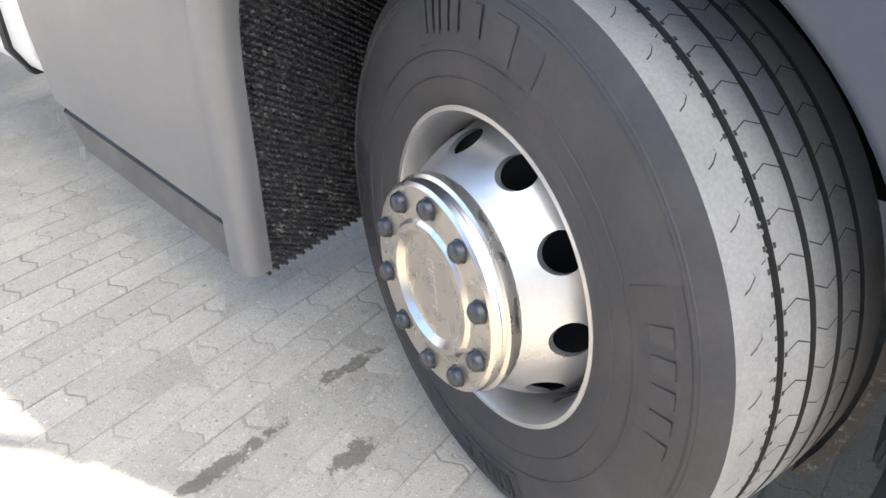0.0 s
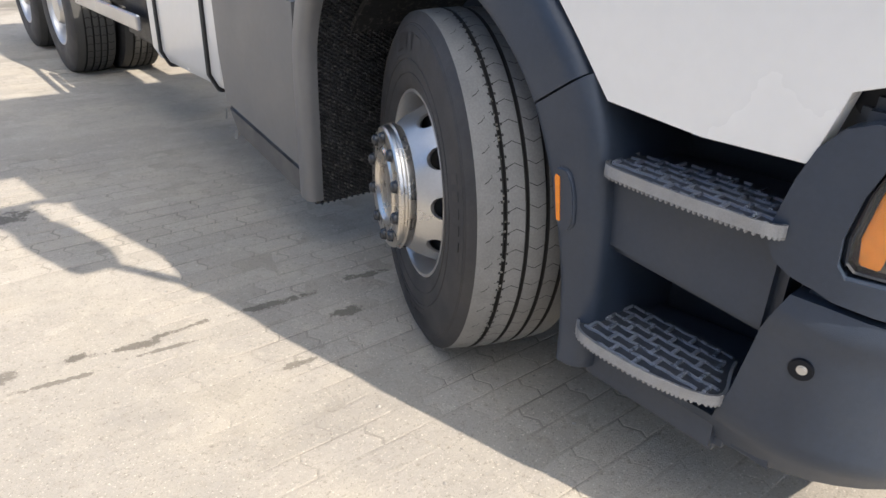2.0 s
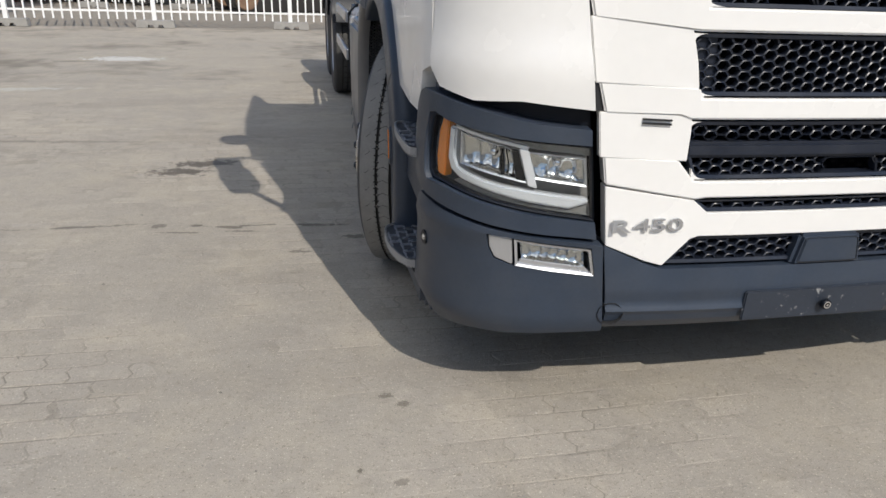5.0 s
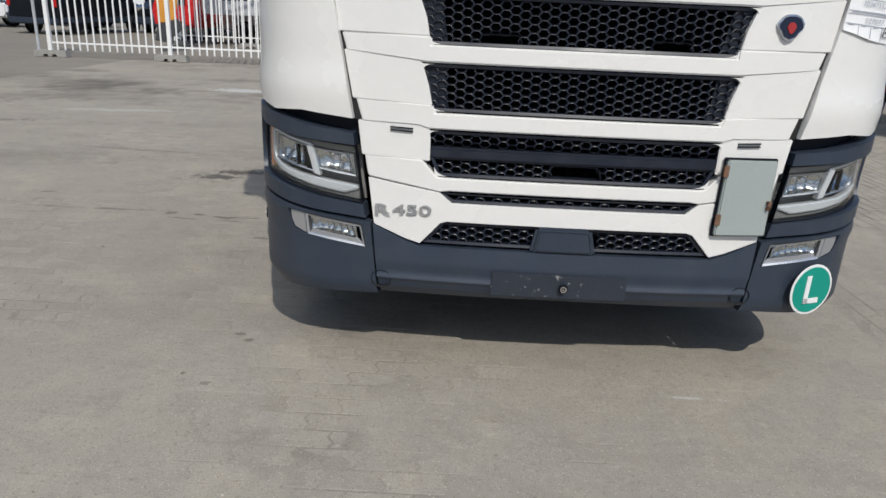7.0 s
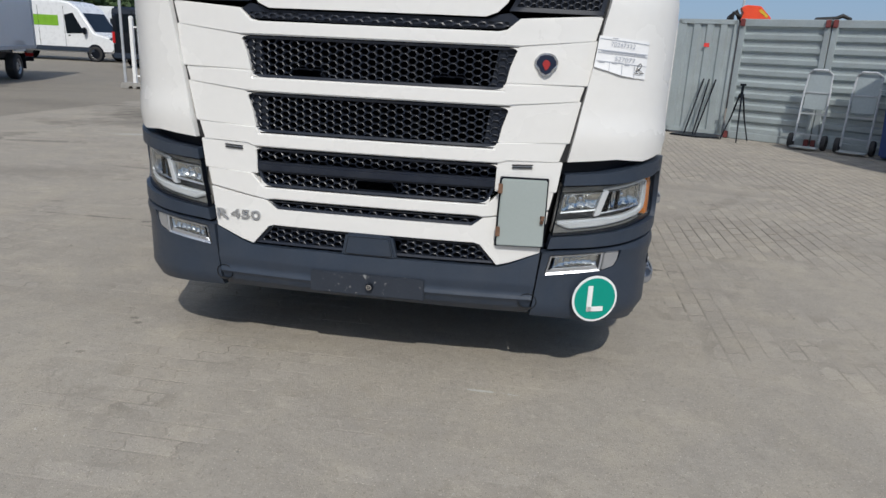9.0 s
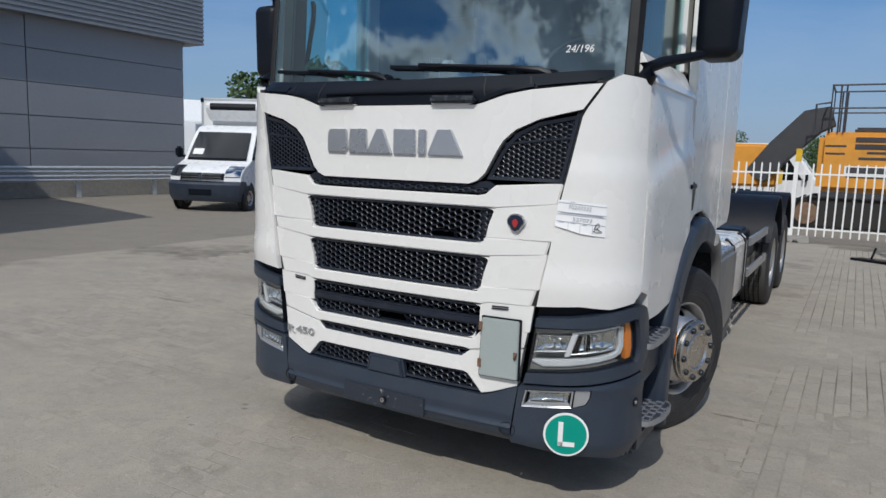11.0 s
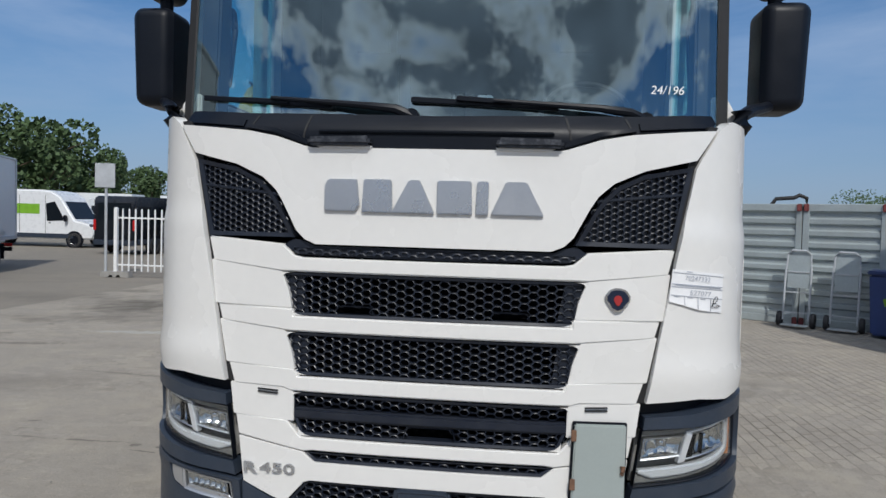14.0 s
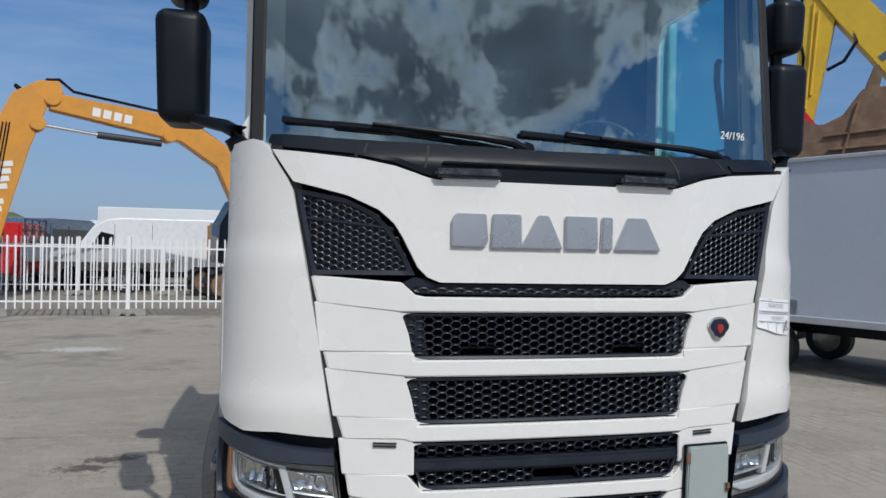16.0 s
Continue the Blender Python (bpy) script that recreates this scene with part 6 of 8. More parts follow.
    # brush-type spray flap
    b = bmesh.new()
    prism(b, [(2.098, 0.262), (2.112, 0.262), (2.112, 0.80), (2.098, 0.90), (2.072, 1.0), (2.040, 1.10), (1.995, 1.20), (1.975, 1.20), (2.024, 1.10), (2.058, 1.0), (2.084, 0.90), (2.098, 0.80)], "x", side * 0.62, side * 1.225, 0.002)
    flap = part("spray_flap", b, MUDFLAP, truck, "black bristled spray flap caked with grit")
    b = bmesh.new()
    prng = random.Random(4)
    for i in range(45):
        for j in range(62):
            xx, zz = 0.605 + 0.0135 * i, 0.266 + 0.0152 * j + (0.0076 if i % 2 else 0)
            yy = 2.098 - (0.0 if zz < 0.80 else (zz - 0.80) ** 1.5 * 0.45)
            t = 0.010
            vs = [b.verts.new(c) for c in ((side * xx, yy, zz), (side * (xx + 0.0105), yy, zz), (side * (xx + 0.0095), yy - t - prng.uniform(0, 0.004), zz - 0.004), (side * (xx + 0.001), yy - t - prng.uniform(0, 0.004), zz - 0.004))]
            b.faces.new(vs)
            u = [b.verts.new(v.co + Vector((0, 0, 0.005))) for v in vs]
            b.faces.new(list(reversed(u)))
            b.faces.new((vs[2], vs[3], u[3], u[2]))
            b.faces.new((vs[1], vs[2], u[2], u[1]))
            b.faces.new((vs[3], vs[0], u[0], u[3]))
    tagged(part("bristle", b, BRISTLE, flap), kind="stuff")
    # fuel tank with straps, side rail
    b = bmesh.new()
    prism(b, [(side * 1.18, 0.56), (side * 1.14, 0.48), (side * 0.62, 0.46), (side * 0.56, 0.54), (side * 0.56, 1.0), (side * 0.62, 1.06), (side * 1.12, 1.06), (side * 1.18, 1.0)], "y", 3.02, 4.02, 0.02, seg=3)
    tank = part("fuel_tank", b, WHITE, truck, "white fuel tank with black straps")
    for y in (3.18, 3.86):
        b = bmesh.new()
        prism(b, [(side * 1.19, 0.55), (side * 1.145, 0.468), (side * 0.60, 0.448), (side * 0.60, 0.47), (side * 1.13, 0.49), (side * 1.17, 0.56), (side * 1.17, 0.99), (side * 1.11, 1.05), (side * 1.11, 1.07), (side * 1.125, 1.07), (side * 1.19, 1.005)], "y", y - 0.02, y + 0.02, 0.003)
        part("tank_strap", b, SEAM, tank)
    b = bmesh.new()
    bar(b, (side * 1.17, 4.24, 0.65), (side * 1.17, 5.68, 0.65), 0.03, 0.09, bev=0.008)
    bar(b, (side * 1.17, 4.24, 0.95), (side * 1.17, 5.68, 0.95), 0.03, 0.09, bev=0.008)
    part("side_guard", b, STEEL, truck, "pale metal side guard rail")
    b = bmesh.new()
    box(b, (0.5, 0.5, 0.55), (side * 0.85, 4.5, 0.78), bev=0.03)
    box(b, (0.45, 0.6, 0.30), (side * 0.85, 5.2, 0.80), bev=0.05)
    part("battery_box", b, BLACK, truck)
    cylb = bmesh.new()
    cyl(cylb, 0.10, 0.5, pose(side * 0.86, 2.96, 0.58, 0, 90, 0), 24, 0.02)
    part("air_tank", cylb, STEEL, truck)
    # rear fenders
    for y in (6.36, 7.70):
        b = bmesh.new()
        prism(b, arch(y, 0.52, 0.62, 0.64, 20, 160, 18, 1.25), "x", side * 0.55, side * 1.22, 0.004)
        part("rear_fender", b, BLACK, truck, "black plastic rear fender")
# chassis rails and rear deck
bm = bmesh.new()
for side in (-1, 1):
    bar(bm, (side * 0.40, 0.5, 0.90), (side * 0.40, 8.6, 0.90), 0.08, 0.27, bev=0.01)
for y in (2.4, 3.6, 4.8, 6.0, 7.1, 8.4):
    bar(bm, (-0.40, y, 0.90), (0.40, y, 0.90), 0.10, 0.18, bev=0.01)
box(bm, (0.9, 1.6, 0.12), (0, 6.9, 1.25), bev=0.03)
part("chassis", bm, BLACK, truck, "black chassis frame")
for y in (AXLE_Y, 6.36, 7.70):
    bm = bmesh.new()
    bar(bm, (-0.9, y, 0.50), (0.9, y, 0.50), 0.13, 0.13, bev=0.02)
    part("axle", bm, BLACK, truck)
bm = bmesh.new()
box(bm, (1.2, 0.9, 0.55), (0, 1.3, 0.85), bev=0.05)
part("engine_block", bm, BLACK, truck)


# ---------------------------------------------------------------- yard furniture and vehicles round the truck
VANWHITE = mat("white_van_paint", (0.76, 0.77, 0.78), 0.3, vary=0.03, coat=0.3)
VANBLACK = mat("black_van_paint", (0.010, 0.011, 0.013), 0.2, vary=0.05, coat=0.5)
VANBLUE = mat("slate_blue_van_paint", (0.08, 0.12, 0.18), 0.25, coat=0.4)
REDPAINT = mat("red_cab_paint", (0.55, 0.02, 0.02), 0.3, coat=0.3)
ORANGEVAN = mat("orange_stripe_paint", (0.75, 0.25, 0.02), 0.4)
ORANGE = mat("orange_machine_paint", (0.66, 0.29, 0.035), 0.42, vary=0.08, dirt=(0.20, 0.14, 0.07), dirt_amt=0.25, dirt_scale=2)
YELLOW = mat("yellow_machine_paint", (0.68, 0.43, 0.02), 0.42, vary=0.08, dirt=(0.2, 0.15, 0.06), dirt_amt=0.3, dirt_scale=2)
MACHGREY = mat("dark_machine_paint", (0.045, 0.046, 0.05), 0.5, vary=0.15)
TRACKDARK = mat("greasy_track_steel", (0.020, 0.018, 0.016), 0.7, vary=0.3, scale=5)
BUCKETRUST = mat("rusty_bucket_steel", (0.17, 0.10, 0.06), 0.7, vary=0.3, scale=4, dirt=(0.28, 0.20, 0.13), dirt_amt=0.5, dirt_scale=4)
BOXGREY = mat("pale_grey_box_panel", (0.50, 0.54, 0.60), 0.4, vary=0.03, scale=1.0)
BOXWHITE = mat("white_box_panel", (0.72, 0.74, 0.75), 0.4, vary=0.03, scale=1.0)
CONTGREY = mat("galvanised_container_sheet", (0.40, 0.45, 0.46), 0.45, metal=0.35, vary=0.08, scale=2.5, dirt=(0.28, 0.27, 0.24), dirt_amt=0.3, dirt_scale=1.5)
WALLGREY = mat("grey_metal_wall_panel", (0.285, 0.292, 0.308), 0.5, vary=0.04, scale=0.8)
CLADGREY = mat("grey_ribbed_cladding", (0.26, 0.268, 0.282), 0.45, metal=0.2, vary=0.04, scale=0.8)
GALV = mat("galvanised_steel", (0.50, 0.52, 0.54), 0.45, metal=0.25, vary=0.12, scale=6)
VANGLASS = mat("dark_vehicle_glass", (0.008, 0.011, 0.014), 0.06, vary=0.05, rough_vary=0.02)
GRASSGREEN = mat("lime_green_film", (0.20, 0.42, 0.03), 0.4)
BINBLUE = mat("blue_plastic_bin", (0.03, 0.06, 0.20), 0.45)
HALL = mat("white_hall_fabric", (0.75, 0.76, 0.76), 0.6)
LEAF = mat("tree_leaf", (0.055, 0.095, 0.030), 0.7, vary=0.35, scale=0.7)
BARK = mat("tree_bark", (0.10, 0.075, 0.05), 0.9, vary=0.3)
BANKGREEN = mat("rough_grass_bank", (0.12, 0.14, 0.05), 0.9, vary=0.3, scale=0.5)


def heading(x, y, dx, dy):
    """A pose at (x, y) whose local x points along (dx, dy)."""
    return pose(x, y, 0, 0, 0, math.degrees(math.atan2(dy, dx)))


def small_wheel(parent, x, y, r, w):
    b = bmesh.new()
    m = pose(x, y, r, 90)
    revolve(b, [(r * 0.62, -w / 2), (r * 0.9, -w / 2), (r, -w * 0.32), (r, w * 0.32), (r * 0.9, w / 2), (r * 0.62, w / 2)], 28, m, closed=True)
    wh = part("wheel", b, RUBBER, parent)
    b = bmesh.new()
    for s in (1, -1):
        revolve(b, [(r * 0.64, s * w * 0.46), (r * 0.58, s * w * 0.40), (r * 0.50, s * w * 0.30), (r * 0.22, s * w * 0.36), (0, s * w * 0.38)], 24, m)
    part("rim", b, STEEL, wh)
    for k in range(8):
        b = bmesh.new()
        a = 2 * math.pi * k / 8
        sgn = 1 if y < 0 else -1
        cyl(b, r * 0.07, 0.02, m @ pose(r * 0.38 * math.cos(a), r * 0.38 * math.sin(a), sgn * w * 0.34), 10)
        part("rim_hole", b, BLACK, wh)


def van(m, label, paint, L=5.9, H=2.55, film=None, nose=WHITE, trim=None, windows=False, group=""):
    """A panel van, x forward, with its body, glass, bumpers, lamps and wheels."""
    v = thing("van", label, "van", m, group)
    h = L / 2
    prof = [(-h, 0.38), (h - 0.12, 0.38), (h, 0.55), (h - 0.02, 0.92), (h - 0.25, 1.08), (h - 0.95, 1.24), (h - 1.62, H - 0.32), (h - 2.05, H - 0.06), (h - 2.5, H), (-h + 0.10, H), (-h, H - 0.15)]
    b = bmesh.new()
    prism(b, prof, "y", -0.98, 0.98, 0.07, seg=3)
    part("body", b, paint, v)
    b = bmesh.new()
    prism(b, [(h - 1.02, 1.24), (h - 1.66, H - 0.36), (h - 1.60, H - 0.36), (h - 0.93, 1.26)], "y", -0.84, 0.84, 0.01)
    part("windscreen", b, VANGLASS, v)
    for s in (1, -1):
        b = bmesh.new()
        prism(b, [(h - 1.40, 1.22), (h - 2.25, 1.18), (h - 2.30, H - 0.62), (h - 1.88, H - 0.52)], "y", s * 0.97, s * 0.99, 0.004)
        part("side_window", b, VANGLASS, v)
        if windows:
            b = bmesh.new()
            prism(b, [(h - 2.45, 1.20), (-h + 0.3, 1.20), (-h + 0.3, H - 0.42), (h - 2.45, H - 0.42)], "y", s * 0.97, s * 0.988, 0.004)
            part("side_window", b, VANGLASS, v)
        b = bmesh.new()
        prism(b, [(h - 1.0, 0.42), (-h + 0.1, 0.42), (-h + 0.1, 0.62), (h - 1.0, 0.62)], "y", s * 0.975, s * 0.998, 0.005)
        part("side_trim", b, DARK, v)
        b = bmesh.new()
        box(b, (0.14, 0.20, 0.30), (h - 1.30, s * 1.12, 1.32), bev=0.04)
        part("door_mirror", b, BLACK, v)
        b = bmesh.new()
        box(b, (0.30, 0.30, 0.18), (h - 0.20, s * 0.78, 0.98), (0, 18, -s * 20), bev=0.04)
        part("headlight", b, CHROME, v)
        b = bmesh.new()
        box(b, (0.04, 0.12, 0.42), (-h - 0.005, s * 0.90, 1.15), bev=0.012)
        part("tail_light", b, REDLENS, v)
        b = bmesh.new()
        box(b, (0.10, 0.012, 0.05), (h - 2.12, s * 0.99, 1.10), bev=0.01)
        part("door_handle", b, BLACK, v)
        b = bmesh.new()
        for xx in (h - 2.32, h - 3.55):
            bar(b, (xx, s * 0.984, 0.5), (xx, s * 0.984, H - 0.25), 0.012, 0.012)
        part("door_seam", b, SEAM, v)
        if film:
            b = bmesh.new()
            prism(b, [(-h + 0.35, 1.50), (h - 2.6, 1.50), (h - 2.6, 1.95), (-h + 0.35, 1.95)], "y", s * 0.97, s * 0.986)
            part("side_film", b, film, v, "coloured stripe along the side")
        for xx in (h - 0.95, -h + 1.15):
            b = bmesh.new()
            cyl(b, 0.40, 0.06, pose(xx, s * 0.962, 0.36, 90), 28)
            part("wheel_opening", b, BLACK, v)
            small_wheel(v, xx, s * 0.89, 0.345, 0.24)
    b = bmesh.new()
    box(b, (0.22, 1.86, 0.32), (h - 0.02, 0, 0.50), bev=0.06)
    part("front_bumper", b, DARK, v)
    b = bmesh.new()
    box(b, (0.05, 1.05, 0.24), (h + 0.005, 0, 0.86), bev=0.02)
    part("radiator_grille", b, BLACK, v)
    b = bmesh.new()
    box(b, (0.12, 1.90, 0.22), (-h, 0, 0.46), bev=0.03)
    part("rear_bumper", b, DARK, v)
    b = bmesh.new()
    box(b, (0.02, 0.03, H - 0.7), (-h - 0.003, 0, H / 2 + 0.2))
    if windows:
        box(b, (0.02, 1.5, 0.65), (-h - 0.004, 0, H - 0.6), bev=0.02)
    part("rear_door_seam", b, VANGLASS, v)
    return v


def cab_warp(x, y, z):
    """Draws a van cab in towards the roof and rounds its nose in plan."""
    k = 1.0 - 0.13 * max(0.0, (z - 1.25) / 1.1) ** 1.3 - (0.04 * max(0.0, (0.55 - z) / 0.3))
    return x - 0.24 * abs(y) ** 2.6 * min(1.0, max(0.0, (x - 0.6) / 1.5)), y * k, z


def shell(profile, y0, y1, n, grow=0.0):
    """A side-view outline carried across the cab from y0 to y1 and rounded with it."""
    b = bmesh.new()
    loops = []
    for i in range(n):
        y = y0 + (y1 - y0) * i / (n - 1)
        loops.append([b.verts.new(cab_warp(x, y * (1 + grow), z)) for x, z in profile])
    m = len(profile)
    for p, q in zip(loops, loops[1:]):
        for i in range(m):
            b.faces.new((p[i], p[(i + 1) % m], q[(i + 1) % m], q[i]))
    b.faces.new(loops[0])
    b.faces.new(list(reversed(loops[-1])))
    bmesh.ops.recalc_face_normals(b, faces=b.faces)
    soften(b, 0.012, 2, 0.9)
    return b


def side_patch(poly, side, out):
    """A flat piece let into the cab's flank."""
    b = bmesh.new()
    lo, hi = [], []
    for x, z in poly:
        px, py, pz = cab_warp(x, side, z)
        lo.append(b.verts.new((x, py - side * 0.02, z)))
        hi.append(b.verts.new((x, py + side * out, z)))
    b.faces.new(lo)
    b.faces.new(list(reversed(hi)))
    for i in range(len(poly)):
        j = (i + 1) % len(poly)
        b.faces.new((lo[i], hi[i], hi[j], lo[j]))
    return b


def box_van(m, label, paint, box_mat, L_box=4.0, H=3.1, z0=0.85, fridge=False, cab=True, axle=1.35):
    """A chassis cab with a box body, x forward, the box's front face at x = 0."""
    v = thing("box_truck", label, "truck", m)
    b = bmesh.new()
    box(b, (L_box, 2.2, H - z0), (-L_box / 2, 0, (H + z0) / 2), bev=0.02)
    bx = part("box_body", b, box_mat, v, "smooth insulated box body")
    b = bmesh.new()
    for x in (-0.02, -L_box + 0.02):
        for y in (-1.1, 1.1):
            bar(b, (x, y, z0), (x, y, H), 0.07, 0.07, bev=0.01)
        bar(b, (x, -1.1, H), (x, 1.1, H), 0.07, 0.07, bev=0.01)
    for y in (-1.1, 1.1):
        bar(b, (0, y, z0), (-L_box, y, z0), 0.05, 0.10, bev=0.01)
        bar(b, (0, y, H), (-L_box, y, H), 0.06, 0.06, bev=0.01)
    part("corner_trim", b, GALV, bx, "metal edge trim")
    b = bmesh.new()
    for y in (-0.45, 0.45):
        bar(b, (1.6, y, 0.62), (-L_box, y, 0.62), 0.08, 0.16)
    bar(b, (-L_box - 0.05, -1.0, 0.50), (-L_box - 0.05, 1.0, 0.50), 0.08, 0.12, bev=0.01)
    part("chassis", b, BLACK, v)
    for s in (1, -1):
        b = bmesh.new()
        box(b, (0.05, 0.28, 0.10), (-L_box - 0.10, s * 0.85, 0.62), bev=0.01)
        part("tail_light", b, REDLENS, v)
        small_wheel(v, -L_box + axle, s * 0.90, 0.35, 0.26)
        b = bmesh.new()
        box(b, (0.9, 0.04, 0.30), (-L_box + axle, s * 1.08, 0.90), bev=0.01)
        part("mudguard", b, box_mat, v)
        b = bmesh.new()
        box(b, (0.02, 0.30, 0.42), (-L_box + axle - 0.46, s * 0.92, 0.48), bev=0.005)
        part("mud_flap", b, BLACK, v)
    if cab:
        prof = [(0.03, 0.42), (1.10, 0.40), (2.20, 0.42), (2.30, 0.62), (2.29, 0.92), (2.18, 1.08), (1.86, 1.22), (1.45, 1.36), (1.10, 1.80), (0.82, 2.14), (0.66, 2.26), (0.42, 2.33), (0.03, 2.35)]
        cb = part("cab", shell(prof, -1.0, 1.0, 13), paint, v, "white van cab")
        part("windscreen", shell([(1.455, 1.385), (1.12, 1.81), (0.86, 2.115), (0.885, 2.14), (1.145, 1.835), (1.485, 1.405)], -0.86, 0.86, 11), VANGLASS, cb)
        part("scuttle", shell([(1.50, 1.350), (1.40, 1.42), (1.42, 1.435), (1.53, 1.365)], -0.86, 0.86, 9), BLACK, cb)
        b = bmesh.new()
        box(b, (0.02, 0.30, 0.20), (1.33, -0.55, 1.58), (0, -38, 0), bev=0.003)
        part("windscreen_paper", b, PAPER, cb)
        part("front_bumper", shell([(1.72, 0.26), (2.28, 0.27), (2.38, 0.42), (2.39, 0.72), (2.30, 0.82), (1.98, 0.80), (1.80, 0.60)], -1.0, 1.0, 13, 0.012), DARK, cb, "dark grey front bumper")
        part("plate_recess", shell([(2.37, 0.44), (2.40, 0.44), (2.40, 0.60), (2.37, 0.60)], -0.32, 0.32, 5), BLACK, cb)
        part("radiator_grille", shell([(2.26, 0.83), (2.345, 0.82), (2.315, 1.00), (2.22, 1.03)], -0.60, 0.60, 9), BLACK, cb)
        for za, xa in ((0.86, 2.345), (0.92, 2.335), (0.98, 2.325)):
            part("grille_bar", shell([(xa - 0.02, za - 0.010), (xa + 0.008, za - 0.010), (xa + 0.008, za + 0.010), (xa - 0.02, za + 0.010)], -0.56, 0.56, 9), LAMPGREY, cb)
        for za, xa in ((0.825, 2.35), (1.02, 2.30)):
            part("grille_trim", shell([(xa - 0.03, za - 0.012), (xa + 0.012, za - 0.012), (xa + 0.008, za + 0.012), (xa - 0.03, za + 0.012)], -0.62, 0.62, 9), SILVER, cb)
        b = bmesh.new()
        cyl(b, 0.06, 0.03, pose(2.345, 0, 0.935, 0, 80, 0), 20, 0.006)
        part("round_badge", b, CHROME, cb)
        for sd in (1, -1):
            part("headlight", shell([(2.04, 1.10), (2.26, 0.93), (2.325, 0.93), (2.17, 1.115), (1.92, 1.215), (1.86, 1.19)], *sorted((sd * 0.60, sd * 0.97)), 6, 0.012), FOGREF, cb, "swept clear headlight")
            window = [(1.22, 1.42), (0.34, 1.36), (0.34, 2.02), (0.78, 2.05)]
            part("side_window", side_patch(window, sd, 0.004), VANGLASS, cb)
            part("window_edge", side_patch([(1.30, 1.38), (0.29, 1.32), (0.29, 2.06), (0.80, 2.09)], sd, 0.001), SEAM, cb)
            b = bmesh.new()
            box(b, (0.16, 0.20, 0.30), (1.16, sd * 1.22, 1.55), bev=0.05)
            box(b, (0.08, 0.26, 0.06), (1.14, sd * 1.08, 1.44), bev=0.02)
            part("door_mirror", b, BLACK, cb)
            b = bmesh.new()
            cyl(b, 0.43, 0.05, pose(1.55, sd * 0.965, 0.38, 90), 28)
            part("wheel_opening", b, BLACK, cb)
            small_wheel(v, 1.55, sd * 0.92, 0.35, 0.24)
            part("side_trim", side_patch([(1.05, 0.56), (0.08, 0.54), (0.08, 0.74), (1.02, 0.76)], sd, 0.012), DARK, cb)
            part("door_handle", side_patch([(0.34, 1.02), (0.26, 1.02), (0.26, 1.24), (0.34, 1.24)], sd, 0.015), BLACK, cb)
            part("door_seam", side_patch([(0.225, 0.50), (0.215, 0.50), (0.215, 2.15), (0.225, 2.15)], sd, 0.002), SEAM, cb)
        if fridge:
            b = bmesh.new()
            prism(b, [(0.02, 2.50), (0.14, 2.46), (0.36, 2.66), (0.44, 2.86), (0.40, 2.98), (0.02, 3.0)], "y", -0.80, 0.80, 0.03)
            fr = part("cooling_unit", b, VANWHITE, v, "white roof-front cooling unit")
            b = bmesh.new()
            prism(b, [(0.40, 2.76), (0.455, 2.86), (0.415, 2.965), (0.38, 2.96)], "y", -0.66, 0.72, 0.008)
            part("cooling_grille", b, BLACK, fr)
            for y in (-1.1, 1.1):
                b = bmesh.new()
                box(b, (0.10, 0.09, 0.13), (-0.02, y, H - 0.03), bev=0.01)
                part("corner_cap", b, BLACK, bx)
    return v


# white picket fences with concrete feet
def picket_meshes():
    res = {}
    for nm, w, h in (("picket", 0.032, 1.60), ("post", 0.085, 1.74)):
        b = bmesh.new()
        prism(b, [(-w / 2, 0), (w / 2, 0), (w / 2, h - 0.03), (0, h), (-w / 2, h - 0.03)], "y", -w / 2, w / 2, 0.003)
        ob = part(nm, b, FENCEWHITE)
        res[nm] = ob.data
        bpy.data.objects.remove(ob)
    b = bmesh.new()
    prism(b, [(-0.38, 0), (-0.16, 0), (-0.14, 0.06), (-0.06, 0.06), (-0.04, 0), (0.04, 0), (0.06, 0.06), (0.14, 0.06), (0.16, 0), (0.38, 0), (0.36, 0.15), (-0.36, 0.15)], "y", -0.12, 0.12, 0.008)
    ob = part("foot", b, CONCRETE)
    res["foot"] = ob.data
    bpy.data.objects.remove(ob)
    return res


PICKET = picket_meshes()


def fence(a, b, panels, label, feet=True):
    """A picket fence from a to b in equal panels."""
    a, b = Vector((*a, 0)), Vector((*b, 0))
    d = (b - a) / panels
    ang = math.degrees(math.atan2(d.y, d.x))
    for k in range(panels):
        fp = thing("fence_panel", label, "fence", pose(*(a + d * k), 0, 0, ang), group="white yard fence")
        ln = d.length
        def put(kind, x, z, tilt=0.0):
            ob = new(kind, PICKET[kind])
            ob.parent = fp
            ob.matrix_basis = pose(x, 0, z, 0, tilt)
        put("post", 0.03, 0.0 if not feet else 0.05)
        n = round(ln / 0.172)
        for i in range(1, n):
            put("picket", 0.03 + (ln - 0.03) * i / n, 0.16, 0.25 * math.sin(i * 7.3 + k))
        bm_ = bmesh.new()
        for z in (0.32, 1.52):
            bar(bm_, (0.03, 0.022, z), (ln, 0.022, z), 0.02, 0.04, bev=0.003)
        part("fence_rail", bm_, FENCEWHITE, fp)
        if feet:
            put("foot", 0.05, 0)


fence((-10.0, 13.9), (-1.75, 14.3), 3, "white steel picket fence panel on concrete feet")
fence((-1.75, 14.3), (3.3, 14.3), 2, "white steel picket fence panel in front of a machine")
fence((-9.6, 20.2), (0.0, 20.6), 4, "white steel picket fence panel farther back in the yard")
sp = thing("sign_post", "grey sign on a metal post seen from behind", "sign", pose(-10.25, 13.9, 0))
bm = bmesh.new()
